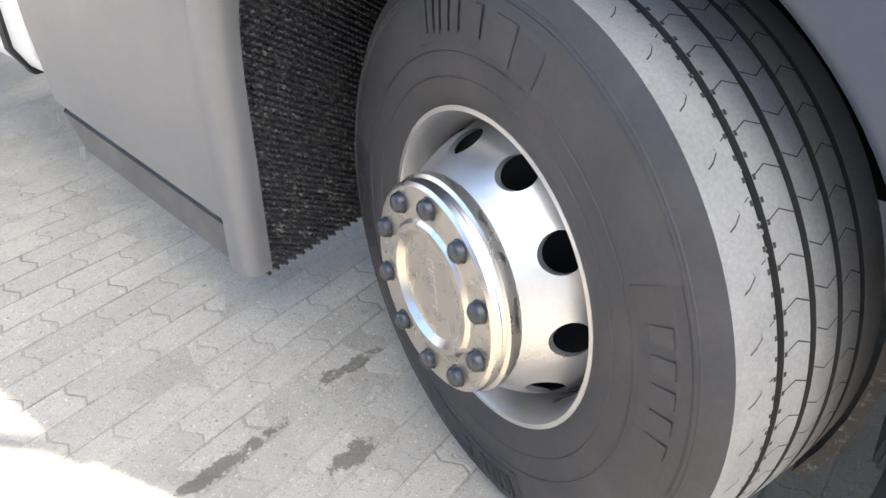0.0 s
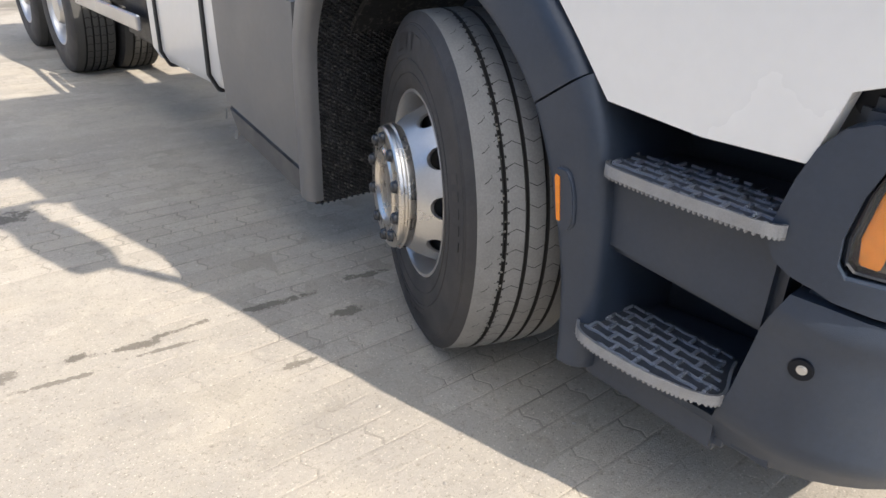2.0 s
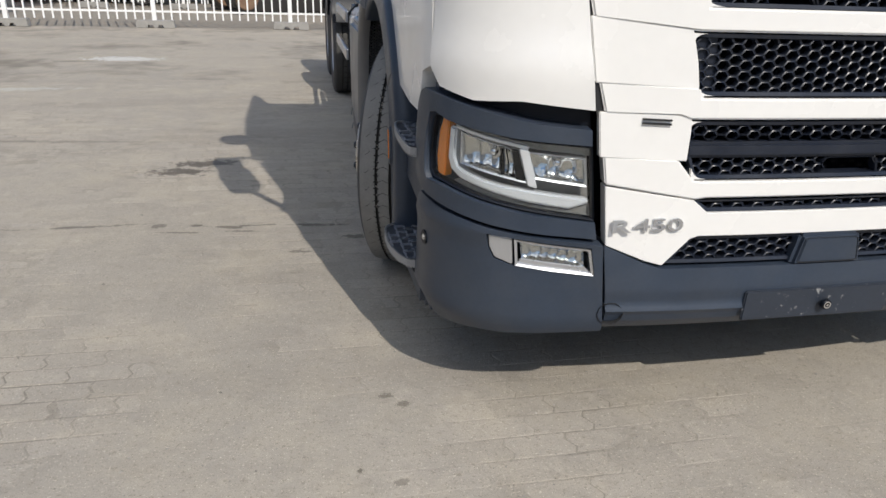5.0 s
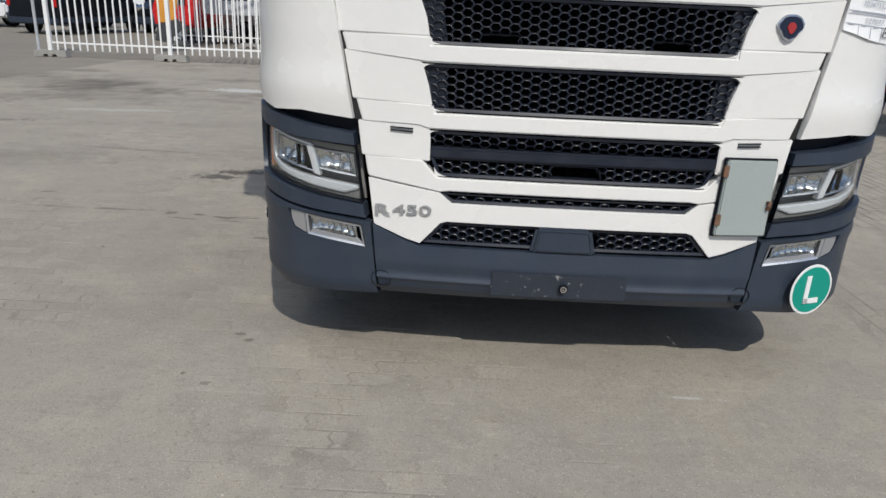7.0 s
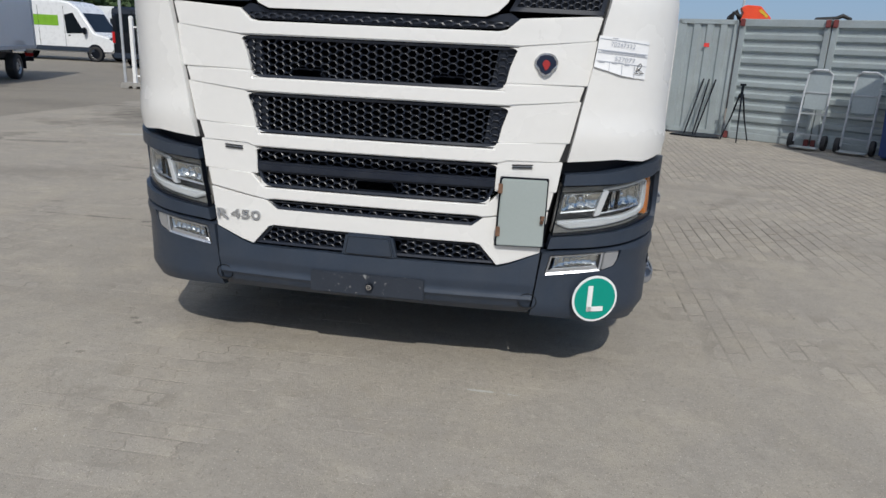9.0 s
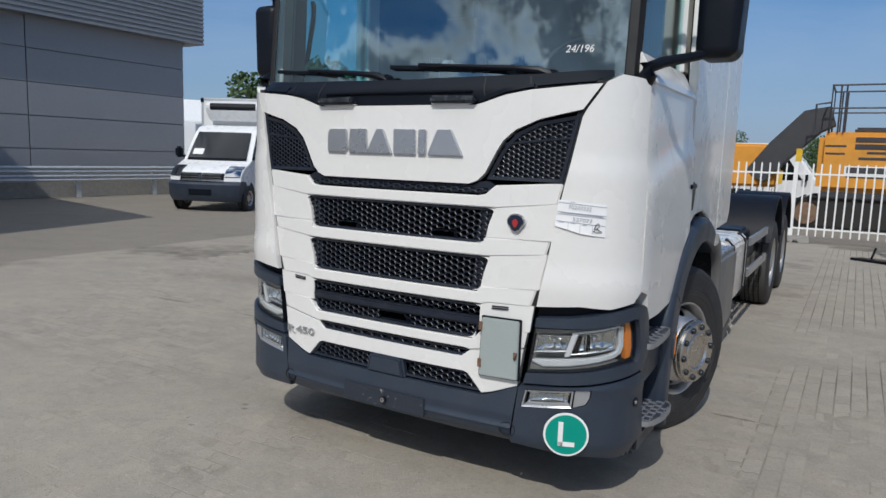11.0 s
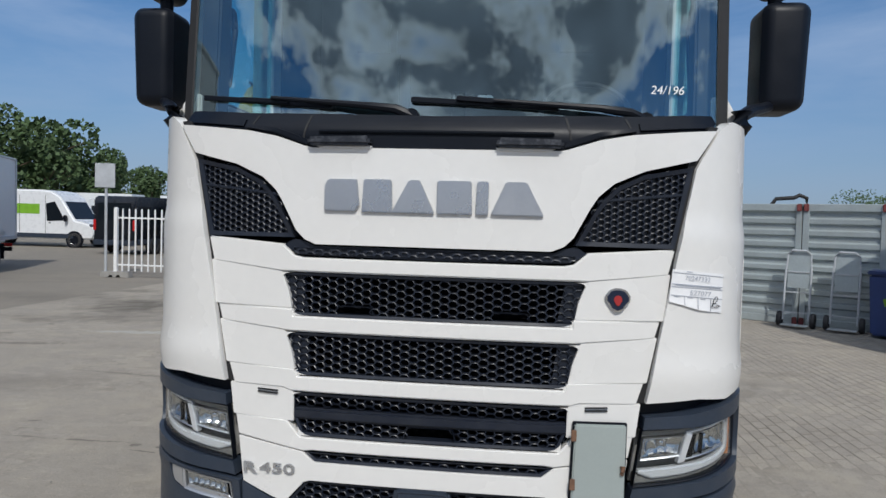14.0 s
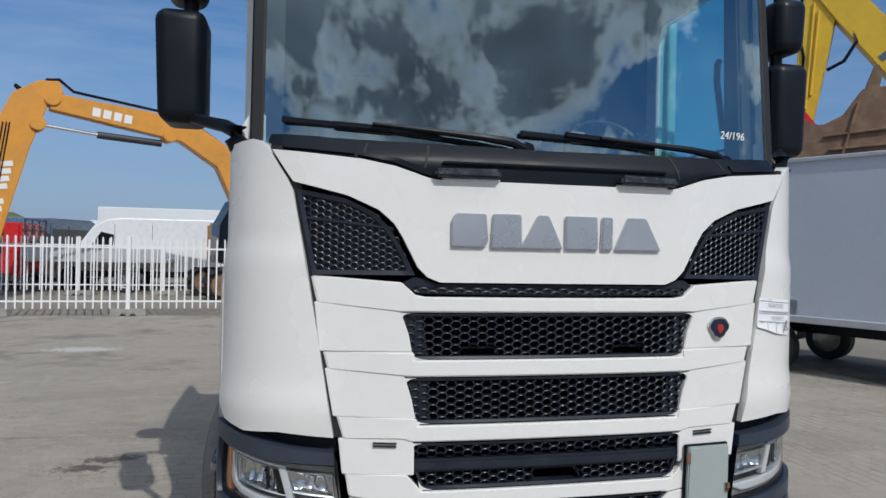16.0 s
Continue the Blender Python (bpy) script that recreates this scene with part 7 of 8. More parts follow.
tube(bm, [(0, 0, 0), (0, 0, 2.9)], 0.035, 10)
part("post", bm, GALV, sp)
bm = bmesh.new()
box(bm, (0.50, 0.02, 0.62), (0, -0.05, 2.58), (0, 0, 12), bev=0.01)
part("board", bm, GALV, sp)

# grey industrial building with guard rail
bld = thing("industrial_building", "grey metal-clad industrial building with ribbed upper band", "building")
bm = bmesh.new()
box(bm, (14, 40, 5.5), (-26.55, -5.7, 2.75))
part("wall", bm, WALLGREY, bld)
for k in range(5):
    z0, z1 = 0.52 + 0.99 * k, 0.52 + 0.99 * (k + 1) - 0.025
    for j in range(7):
        y1 = 14.3 - 5.6 * j
        bm = bmesh.new()
        box(bm, (0.06, 5.57, z1 - z0), (-19.52, y1 - 2.8, (z0 + z1) / 2), bev=0.008)
        part("wall_panel", bm, WALLGREY, bld)
bm = bmesh.new()
box(bm, (0.10, 40, 0.50), (-19.52, -5.7, 0.25), bev=0.01)
part("plinth", bm, CONCRETE, bld)
bm = bmesh.new()
prof = []
for k in range(14):
    z = 5.40 + 0.15 * k
    prof += [(-19.02, z), (-19.02, z + 0.075), (-19.07, z + 0.085), (-19.07, z + 0.14)]
prof += [(-19.02, 7.5), (-19.4, 7.5), (-19.4, 5.40)]
prism(bm, prof, "y", -25.5, 14.85)
part("ribbed_band", bm, CLADGREY, bld, "horizontally ribbed grey cladding")
bm = bmesh.new()
for k in range(14):
    z = 5.40 + 0.15 * k
    box(bm, (14, 0.05, 0.075), (-26.1, 14.86, z + 0.0375))
box(bm, (14, 0.4, 2.1), (-26.1, 14.63, 6.45))
part("ribbed_return", bm, CLADGREY, bld)
bm = bmesh.new()
box(bm, (14.5, 40, 0.12), (-26.2, -5.5, 7.54))
part("roof", bm, CLADGREY, bld)
rail = thing("guard_rail", "galvanised guard rail along the building", "guard rail")
bm = bmesh.new()
for z in (0.62, 0.88):
    prism(bm, [(-18.98, z - 0.11), (-18.94, z - 0.06), (-18.99, z), (-18.94, z + 0.06), (-18.98, z + 0.11), (-19.0, z + 0.11), (-19.02, z), (-19.0, z - 0.11)], "y", -22, 15.6)
part("rail_beam", bm, GALV, rail)
for k in range(13):
    bm = bmesh.new()
    box(bm, (0.12, 0.16, 1.0), (-19.10, 15.4 - 2.75 * k, 0.5), bev=0.01)
    part("rail_post", bm, GALV, rail)
bm = bmesh.new()
box(bm, (0.10, 0.26, 0.16), (-18.98, 15.5, 1.02), bev=0.01)
part("rail_end_marker", bm, mat("red_marker", (0.5, 0.12, 0.07), 0.6, vary=0.4, scale=12), rail)

# plain hall that closes the yard beside the camera; its shadow lies before the grey building
hall = thing("yard_hall", "plain grey metal hall closing the yard", "building", pose(-10.6, 0.92, 0, 0, 0, 167.5), kind="structure")
bm = bmesh.new()
box(bm, (7.8, 9.0, 7.0), (3.9, 4.5, 3.5), bev=0.02)
part("wall", bm, WALLGREY, hall)
bm = bmesh.new()
box(bm, (7.9, 9.1, 0.10), (3.9, 4.5, 6.99), bev=0.01)
part("roof", bm, CLADGREY, hall)

# parked vehicles
box_van(heading(-13.75, 11.6, 0.39, -0.92), "white refrigerated box truck with a van cab", VANWHITE, BOXWHITE, 4.3, 3.1, 0.85, fridge=True)
box_van(heading(9.85, 0.0, 0.41, -0.91), "pale grey box truck parked beside the yard", VANWHITE, BOXGREY, 8.6, 3.0, 0.78, cab=False, axle=1.19)
van(heading(-22.3, 27.4, 1, 0.05), "white panel van with a lime green stripe", VANWHITE, 6.6, 2.6, film=GRASSGREEN)
van(heading(-15.3, 25.6, 0.12, 1), "black panel van parked behind the fence", VANBLACK, 5.6, 2.3, windows=True)
van(heading(-19.6, 31.5, 0.95, -0.3), "white van with an orange stripe", VANWHITE, 5.6, 2.4, film=ORANGEVAN, windows=True)
van(heading(-10.8, 27.5, -0.25, -1), "slate blue van facing the yard", VANBLUE, 5.6, 2.5, windows=True)
van(heading(-12.7, 29.5, -0.15, -1), "dark van in the parked row", VANBLACK, 5.0, 2.1, windows=True)
van(heading(-6.1, 24.4, -1, 0.02), "white panel van behind the second fence", VANWHITE, 6.2, 2.5)
van(heading(-1.2, 24.6, 1, 0.02), "white panel van behind the second fence", VANWHITE, 5.9, 2.45)
for k, (x, y, a) in enumerate(((-33, 50, 0.1), (-26, 52, -0.1), (-19, 52, 0.0), (-12, 54, 0.05), (-5, 55, 0.0), (3, 56, 0.1), (12, 50, 0.0), (20, 52, 0.1))):
    far = thing("far_box_truck", "white box truck in a far parked row", "truck", heading(x, y, 1, a), group="far parked row")
    bm = bmesh.new()
    box(bm, (5.6, 2.3, 2.3), (-0.6, 0, 2.0), bev=0.03)
    part("box_body", bm, BOXWHITE, far)
    bm = bmesh.new()
    prism(bm, [(2.25, 0.5), (3.9, 0.5), (3.95, 1.1), (3.5, 2.2), (2.25, 2.3)], "y", -1.0, 1.0, 0.06)
    part("cab", bm, VANWHITE, far)
    for s in (1, -1):
        for xx in (3.0, -2.2):
            small_wheel(far, xx, s * 0.9, 0.38, 0.26)
fl = thing("flatbed_truck", "red-cabbed flatbed truck behind the second fence", "truck", heading(-7.7, 22.6, -1, 0.02))
bm = bmesh.new()
prism(bm, [(1.5, 0.5), (3.1, 0.5), (3.2, 1.1), (2.6, 2.15), (1.5, 2.2)], "y", -0.98, 0.98, 0.08)
part("cab", bm, REDPAINT, fl, "red cab")
bm = bmesh.new()
prism(bm, [(2.95, 1.2), (2.62, 2.0), (2.0, 2.02), (2.0, 1.2)], "y", -0.99, 0.99, 0.01)
part("cab_window", bm, VANGLASS, fl)
bm = bmesh.new()
box(bm, (4.2, 2.1, 0.10), (-0.7, 0, 1.02), bev=0.01)
for y in (-1.04, 1.04):
    box(bm, (4.2, 0.03, 0.36), (-0.7, y, 1.24), bev=0.005)
part("load_bed", bm, GALV, fl)
for p, q in [((1.42, y, 1.05), (1.42, y, 2.3)) for y in (-0.9, -0.3, 0.3, 0.9)] + [((1.42, -0.95, z), (1.42, 0.95, z)) for z in (1.6, 1.95, 2.3)]:
    bm = bmesh.new()
    bar(bm, p, q, 0.04, 0.04)
    part("headboard_bar", bm, MACHGREY, fl)
for s in (1, -1):
    small_wheel(fl, -1.6, s * 0.9, 0.36, 0.3)
    small_wheel(fl, 2.3, s * 0.9, 0.36, 0.26)


# machines
def boom_piece(b, pts, w, mi=0):
    """A tapered box beam through side-view points (x, z, depth)."""
    up, dn = [], []
    for i, (x, z, d) in enumerate(pts):
        x0, z0, _ = pts[max(i - 1, 0)]
        x1, z1, _ = pts[min(i + 1, len(pts) - 1)]
        n = math.hypot(x1 - x0, z1 - z0)
        nx, nz = -(z1 - z0) / n, (x1 - x0) / n
        up.append((x + nx * d / 2, z + nz * d / 2))
        dn.append((x - nx * d / 2, z - nz * d / 2))
    prism(b, up + list(reversed(dn)), "y", -w / 2, w / 2, 0.02, mi)


def tracks(parent, ln=3.6, w=0.55, gauge=1.9, h=0.85, x0=0.0):
    for s in (1, -1):
        b = bmesh.new()
        prism(b, [(x0 + a, c) for a, c in ((-ln / 2 + 0.2, 0.05), (ln / 2 - 0.2, 0.05), (ln / 2, 0.3), (ln / 2 - 0.05, h - 0.15), (ln / 2 - 0.35, h), (-ln / 2 + 0.35, h), (-ln / 2 + 0.05, h - 0.15), (-ln / 2, 0.3))], "y", s * gauge / 2 - w / 2 + 0.08, s * gauge / 2 + w / 2 - 0.08, 0.03)
        tr = part("track_frame", b, TRACKDARK, parent)
        for e in (-1, 1):
            bb = bmesh.new()
            cyl(bb, 0.33, w - 0.10, pose(x0 + e * (ln / 2 - 0.40), s * gauge / 2, h / 2, 90), 24, 0.03)
            part("track_wheel", bb, BUCKETRUST, tr)
        n = 30
        for k in range(n):
            f = k / n * 2
            if f < 1:
                x, z, a = -ln / 2 + 0.3 + (ln - 0.6) * f, 0.035, 0
            else:
                x, z, a = ln / 2 - 0.3 - (ln - 0.6) * (f - 1), h + 0.02, 0
            bb = bmesh.new()
            box(bb, (0.19, w, 0.05), (x0 + x, s * gauge / 2, z), bev=0.008)
            part("track_plate", bb, TRACKDARK, tr)
        for e in (-1, 1):
            for a in (-60, -20, 20, 60):
                bb = bmesh.new()
                c = e * (ln / 2 - 0.36)
                box(bb, (0.05, w, 0.19), (x0 + c + e * 0.40 * math.cos(radians(a)), s * gauge / 2, h / 2 + 0.42 * math.sin(radians(a))), (0, -e * a, 0), bev=0.008)
                part("track_plate", bb, TRACKDARK, tr)
        for k in range(6):
            bb = bmesh.new()
            cyl(bb, 0.13, 0.2, pose(x0 - ln / 2 + 0.6 + k * (ln - 1.2) / 5, s * gauge / 2 - s * 0.0, 0.24, 90), 16, 0.01)
            part("track_roller", bb, MACHGREY, tr)


# material handler behind the fence: rear seen, local x to its right
mh = thing("material_handler", "orange tracked material handler with roof railing and dark boom", "excavator", heading(2.25, 19.6, 1, 0.0))
tracks(mh)
bm = bmesh.new()
prism(bm, [(-1.25, -1.2), (0.80, -1.2), (1.10, -1.08), (1.32, -0.80), (1.40, -0.3), (1.40, 0.8), (1.1, 1.3), (-1.25, 1.3)], "z", 1.02, 2.62, 0.14, seg=4)
part("engine_housing", bm, ORANGE, mh, "orange engine housing with bars of lettering")
bm = bmesh.new()
box(bm, (2.3, 2.3, 0.2), (0, 0, 0.93), bev=0.03)
part("swing_deck", bm, MACHGREY, mh)
for i in range(2):
    bm = bmesh.new()
    box(bm, (1.05, 0.02, 0.13), (0.12, -1.205, 2.42 - 0.18 * i), bev=0.005)
    for k in range(16):
        box(bm, (0.025, 0.03, 0.12), (-0.38 + k * 0.066, -1.21, 2.42 - 0.18 * i))
    part("air_intake", bm, MACHGREY, mh)
for x, z, w, h in ((-0.85, 2.25, 0.5, 0.05), (-0.85, 2.05, 0.45, 0.05), (0.15, 2.08, 0.55, 0.06), (0.25, 1.93, 1.10, 0.07), (0.05, 1.62, 1.2, 0.16), (0.1, 1.45, 1.3, 0.06)):
    bm = bmesh.new()
    box(bm, (w, 0.006, h), (x, -1.206, z), bev=0.002)
    part("lettering_bar", bm, MACHGREY, mh)
bm = bmesh.new()
box(bm, (1.3, 0.01, 0.22), (0.05, -1.203, 1.62), bev=0.003)
part("name_plate", bm, SIGNWHITE, mh)
rail_bars = []
for y in (-1.1, 0.8):
    rail_bars += [([(-1.05, y, 2.6), (-1.05, y, 3.85), (0.85, y, 3.85), (0.80, y, 2.62)], 0.028), ([(-1.05, y, 3.25), (0.82, y, 3.25)], 0.022)]
    rail_bars += [([(x, y, 2.6), (x, y, 3.85)], 0.022) for x in (-0.85, -0.72, 0.45)]
rail_bars += [([(-1.05, -1.1, 3.85), (-1.05, 0.8, 3.85)], 0.028), ([(0.85, -1.1, 3.85), (0.85, 0.8, 3.85)], 0.028), ([(-1.4, -1.1, 2.6), (-1.4, -1.1, 3.35), (-1.05, -1.1, 3.4)], 0.028)]
for pts, r in rail_bars:
    bm = bmesh.new()
    tube(bm, pts, r, 8)
    part("railing_bar", bm, MACHGREY, mh)
bm = bmesh.new()
box(bm, (1.3, 1.2, 0.16), (0.2, -0.2, 2.68), bev=0.05)
cyl(bm, 0.07, 0.35, pose(0.95, -0.6, 2.78), 14, 0.01)
part("hood_top", bm, MACHGREY, mh)
bm = bmesh.new()
boom_piece(bm, [(-1.0, 3.1, 0.55), (-1.5, 2.95, 0.75), (-2.3, 2.1, 0.7), (-2.9, 1.35, 0.6)], 0.6)
part("boom_foot", bm, MACHGREY, mh, "dark boom foot with hazard stripes")
for x, z in ((-1.75, 2.1), (-2.2, 1.45)):
    bm = bmesh.new()
    box(bm, (0.16, 0.02, 0.36), (x, -0.42, z - 0.1), bev=0.004)
    part("hazard_label", bm, YELLOW, mh)

# orange excavator with raised arm: side view plane along its own x
ce = thing("excavator", "orange excavator with its arm bent down behind the fence", "excavator", heading(-2.0, 20.2, -0.93, -0.37))
tracks(ce)
bm = bmesh.new()
prism(bm, [(-1.6, -1.25), (1.2, -1.25), (1.3, 1.25), (-1.6, 1.25), (-1.8, 0.8), (-1.8, -0.8)], "z", 1.05, 2.3, 0.08, seg=3)
part("engine_housing", bm, ORANGE, ce)
bm = bmesh.new()
prism(bm, [(0.1, 1.1), (1.55, 1.1), (1.5, 2.2), (1.1, 2.95), (0.1, 3.0)], "y", 0.35, 1.25, 0.05)
part("operator_cab", bm, VANGLASS, ce)
bm = bmesh.new()
boom_piece(bm, [(0.2, 2.2, 0.5), (1.0, 4.2, 0.78), (2.3, 4.98, 0.70), (5.75, 5.38, 0.46)], 0.42)
bo = part("boom", bm, ORANGE, ce, "orange boom with hoses and a white name bar")
for x, z in ((4.35, 5.16),):
    for s in (1, -1):
        for k in range(4):
            bm = bmesh.new()
            box(bm, (0.20, 0.01, 0.24), (x - 0.27 * k + 0.3, s * 0.213, z - 0.032 * k + 0.05), (0, -7, 0), bev=0.004)
            part("lettering_bar", bm, SIGNWHITE, bo)
bm = bmesh.new()
boom_piece(bm, [(5.50, 5.78, 0.34), (5.90, 5.66, 0.56), (6.25, 5.30, 0.86), (6.68, 4.2, 0.96), (7.08, 2.2, 0.72), (7.22, 0.75, 0.42)], 0.36)
stick = part("stick", bm, ORANGE, ce, "orange dipper stick")
for s in (1, -1):
    for k in range(8):
        bm = bmesh.new()
        box(bm, (0.26, 0.01, 0.14), (6.72 + 0.038 * k, s * 0.183, 3.62 - 0.20 * k), (0, 10, 0), bev=0.004)
        if k != 4:
            part("lettering_bar", bm, SIGNWHITE, stick)
        else:
            bm.free()
bm = bmesh.new()
tube(bm, [(2.9, 0, 4.55), (4.6, 0, 4.62)], 0.10, 12)
part("arm_cylinder", bm, MACHGREY, ce)
bm = bmesh.new()
tube(bm, [(4.6, 0, 4.62), (6.0, 0, 4.75)], 0.045, 10)
part("cylinder_rod", bm, CHROME, ce)
bm = bmesh.new()
for off in (-0.10, -0.03, 0.05):
    tube(bm, [(1.2, off, 4.75), (2.3, off, 5.42), (5.2, off, 5.74), (5.55, off, 6.02), (5.85, off, 5.98), (5.98, off, 5.62 + off), (6.25, off * 2, 5.46 + off), (6.58, off * 2, 5.74)], 0.026, 6)
    tube(bm, [(6.78 + off, 0.20, 4.7), (6.98 + off, 0.20, 3.2), (7.20 + off, 0.20, 2.0)], 0.018, 6)
part("hydraulic_hose", bm, BLACK, ce)
for x, z in ((5.72, 5.45), (6.05, 4.75), (2.7, 4.78)):
    bm = bmesh.new()
    cyl(bm, 0.20, 0.52, pose(x, 0, z, 90), 20, 0.02)
    part("pivot_boss", bm, ORANGE, ce)
bm = bmesh.new()
boom_piece(bm, [(6.85, 0.75, 0.30), (7.25, 0.55, 0.5), (7.30, 0.25, 0.5)], 0.5)
part("quick_coupler", bm, MACHGREY, ce)

# yellow excavator arm with a rusty bucket, over the grey box truck
ke = thing("excavator", "yellow excavator with a rusty toothed bucket", "excavator", heading(10.6, 11.3, 0.72, -0.69))
tracks(ke, 4.0, 0.6, 2.2, 0.95, 6.6)
bm = bmesh.new()
prism(bm, [(5.4, -1.4), (8.6, -1.4), (8.6, 1.4), (5.4, 1.4)], "z", 0.9, 2.5, 0.1, seg=3)
part("engine_housing", bm, YELLOW, ke)
bm = bmesh.new()
boom_piece(bm, [(0.30, 7.75, 0.45), (0.9, 7.1, 0.72), (2.6, 4.85, 0.82), (4.4, 3.0, 0.80), (5.9, 2.0, 0.6)], 0.5)
kb = part("boom", bm, YELLOW, ke, "yellow boom with dark lettering bars")
for k in range(6):
    bm = bmesh.new()
    box(bm, (0.15, 0.01, 0.30), (1.55 + 0.17 * k, -0.256, 6.05 - 0.225 * k), (0, 53, 0), bev=0.004)
    part("lettering_bar", bm, VANBLUE, kb)
bm = bmesh.new()
boom_piece(bm, [(0.42, 8.4, 0.40), (0.30, 7.6, 0.72), (0.12, 6.2, 0.62), (-0.06, 4.65, 0.40)], 0.40)
ks = part("stick", bm, YELLOW, ke, "yellow dipper stick")
for z0, z1, u in ((7.4, 5.0, -0.02), (7.2, 5.3, 0.08)):
    bm = bmesh.new()
    tube(bm, [(u + 0.16, -0.22, z0), (u + 0.02, -0.22, z1)], 0.03, 8)
    part("steel_pipe", bm, YELLOW, ks)
bm = bmesh.new()
tube(bm, [(-0.05, -0.1, 7.9), (-0.22, -0.15, 7.0), (-0.05, -0.22, 6.2), (-0.12, -0.2, 5.2), (-0.20, -0.15, 4.7)], 0.035, 8)
tube(bm, [(-0.10, -0.25, 7.1), (-0.30, -0.25, 6.9), (-0.20, -0.25, 6.6)], 0.03, 8)
tube(bm, [(0.85, -0.2, 6.9), (0.98, -0.25, 6.4), (0.75, -0.25, 6.0), (0.42, -0.2, 5.85)], 0.04, 8)
part("hydraulic_hose", bm, BLACK, ke)
bm = bmesh.new()
prism(bm, [(-0.15, 4.75), (0.35, 4.55), (0.75, 4.75), (1.05, 5.20), (1.15, 5.32), (2.25, 5.28), (2.30, 3.6), (1.6, 3.15), (0.4, 3.25), (-0.30, 3.7)], "y", -0.55, 0.75, 0.04)
bk = part("bucket", bm, BUCKETRUST, ke, "rusty digging bucket")
for k in range(3):
    bm = bmesh.new()
    prism(bm, [(1.15 + 0.45 * k, 5.28), (1.42 + 0.45 * k, 5.28), (1.47 + 0.45 * k, 5.55), (1.42 + 0.45 * k, 5.80), (1.33 + 0.45 * k, 5.80), (1.22 + 0.45 * k, 5.50)], "y", -0.50, -0.34, 0.025)
    part("bucket_tooth", bm, BUCKETRUST, bk)
for u0, z0, u1, z1 in ((1.05, 5.0, 0.65, 3.4), (0.4, 4.3, 2.2, 4.45), (0.5, 4.0, 2.2, 4.1)):
    bm = bmesh.new()
    bar(bm, (u0, -0.57, z0), (u1, -0.57, z1), 0.05, 0.10, (0, 1, 0), bev=0.01)
    part("bucket_rib", bm, BUCKETRUST, bk)
bm = bmesh.new()
boom_piece(bm, [(-0.15, 4.95, 0.25), (0.05, 4.6, 0.34), (0.25, 4.3, 0.30)], 0.5)
part("bucket_link", bm, REDPAINT, ke)

# storage containers, open door leaf, small gear in front
CASTRED = mat("dull_red_primer", (0.17, 0.040, 0.038), 0.6, vary=0.3, scale=12)


def container(m, ln, label):
    c = thing("storage_container", label, "container", m, group="storage containers")
    H = 2.14
    b = bmesh.new()
    prof = []
    n = 9
    for k in range(n):
        z = 0.14 + (H - 0.28) * k / n
        s = (H - 0.28) / n
        prof += [(0.0, z), (0.0, z + s * 0.35), (0.045, z + s * 0.5), (0.045, z + s * 0.85)]
    prof += [(0.0, H - 0.14), (0.09, H - 0.14), (0.09, 0.14)]
    t = bmesh.new()
    prism(t, prof, "x", 0.06, ln - 0.06)
    merge(b, t)
    part("ribbed_wall", b, CONTGREY, c, "horizontally ribbed sheet")
    b = bmesh.new()
    for x in (0.05, ln - 0.05):
        bar(b, (x, 0.04, 0), (x, 0.04, H), 0.12, 0.10, (1, 0, 0), bev=0.008)
    for z in (0.07, H - 0.07):
        bar(b, (0, 0.04, z), (ln, 0.04, z), 0.12, 0.13, bev=0.008)
    box(b, (ln, 2.2, 0.05), (ln / 2, 1.1, H - 0.03))
    box(b, (0.06, 2.2, H - 0.1), (0.03, 1.12, H / 2))
    box(b, (0.06, 2.2, H - 0.1), (ln - 0.03, 1.12, H / 2))
    box(b, (ln, 0.06, H - 0.1), (ln / 2, 2.2, H / 2))
    part("container_frame", b, CONTGREY, c)
    for x in (0.05, ln - 0.05):
        for z in (0.07, H - 0.07):
            b = bmesh.new()
            box(b, (0.075, 0.13, 0.13), (x, 0.0, z), bev=0.010)
            part("corner_casting", b, CASTRED, c)
    return c


container(heading(3.92, 11.0, 0.85, -0.52), 1.50, "grey ribbed storage container")
container(heading(5.21, 10.21, 0.85, -0.52), 1.27, "grey ribbed storage container")
leafd = thing("container_door", "open grey container door leaf with vertical ribs", "door", heading(2.92, 11.45, 0.93, -0.37))
bm = bmesh.new()
prof = []
for k in range(4):
    x = 0.04 + 0.24 * k
    prof += [(x, 0.0), (x + 0.10, 0.0), (x + 0.13, 0.04), (x + 0.21, 0.04)]
prof += [(1.0, 0.0), (1.0, 0.07), (0.04, 0.07)]
prism(bm, prof, "z", 0.10, 2.08, 0)
part("ribbed_leaf", bm, CONTGREY, leafd)
bm = bmesh.new()
bar(bm, (0.0, 0.02, 0.08), (1.04, 0.02, 0.08), 0.06, 0.08)
bar(bm, (0.0, 0.02, 2.08), (1.04, 0.02, 2.08), 0.06, 0.08)
bar(bm, (0.02, 0.02, 0.05), (0.02, 0.02, 2.1), 0.06, 0.06, (1, 0, 0))
bar(bm, (1.02, 0.02, 0.05), (1.02, 0.02, 2.1), 0.06, 0.06, (1, 0, 0))
part("leaf_frame", bm, CONTGREY, leafd)
bm = bmesh.new()
box(bm, (0.09, 0.01, 0.07), (0.55, -0.012, 1.66), (0, 0, 20))
part("red_sticker", bm, mat("red_film", (0.7, 0.05, 0.04), 0.4), leafd)
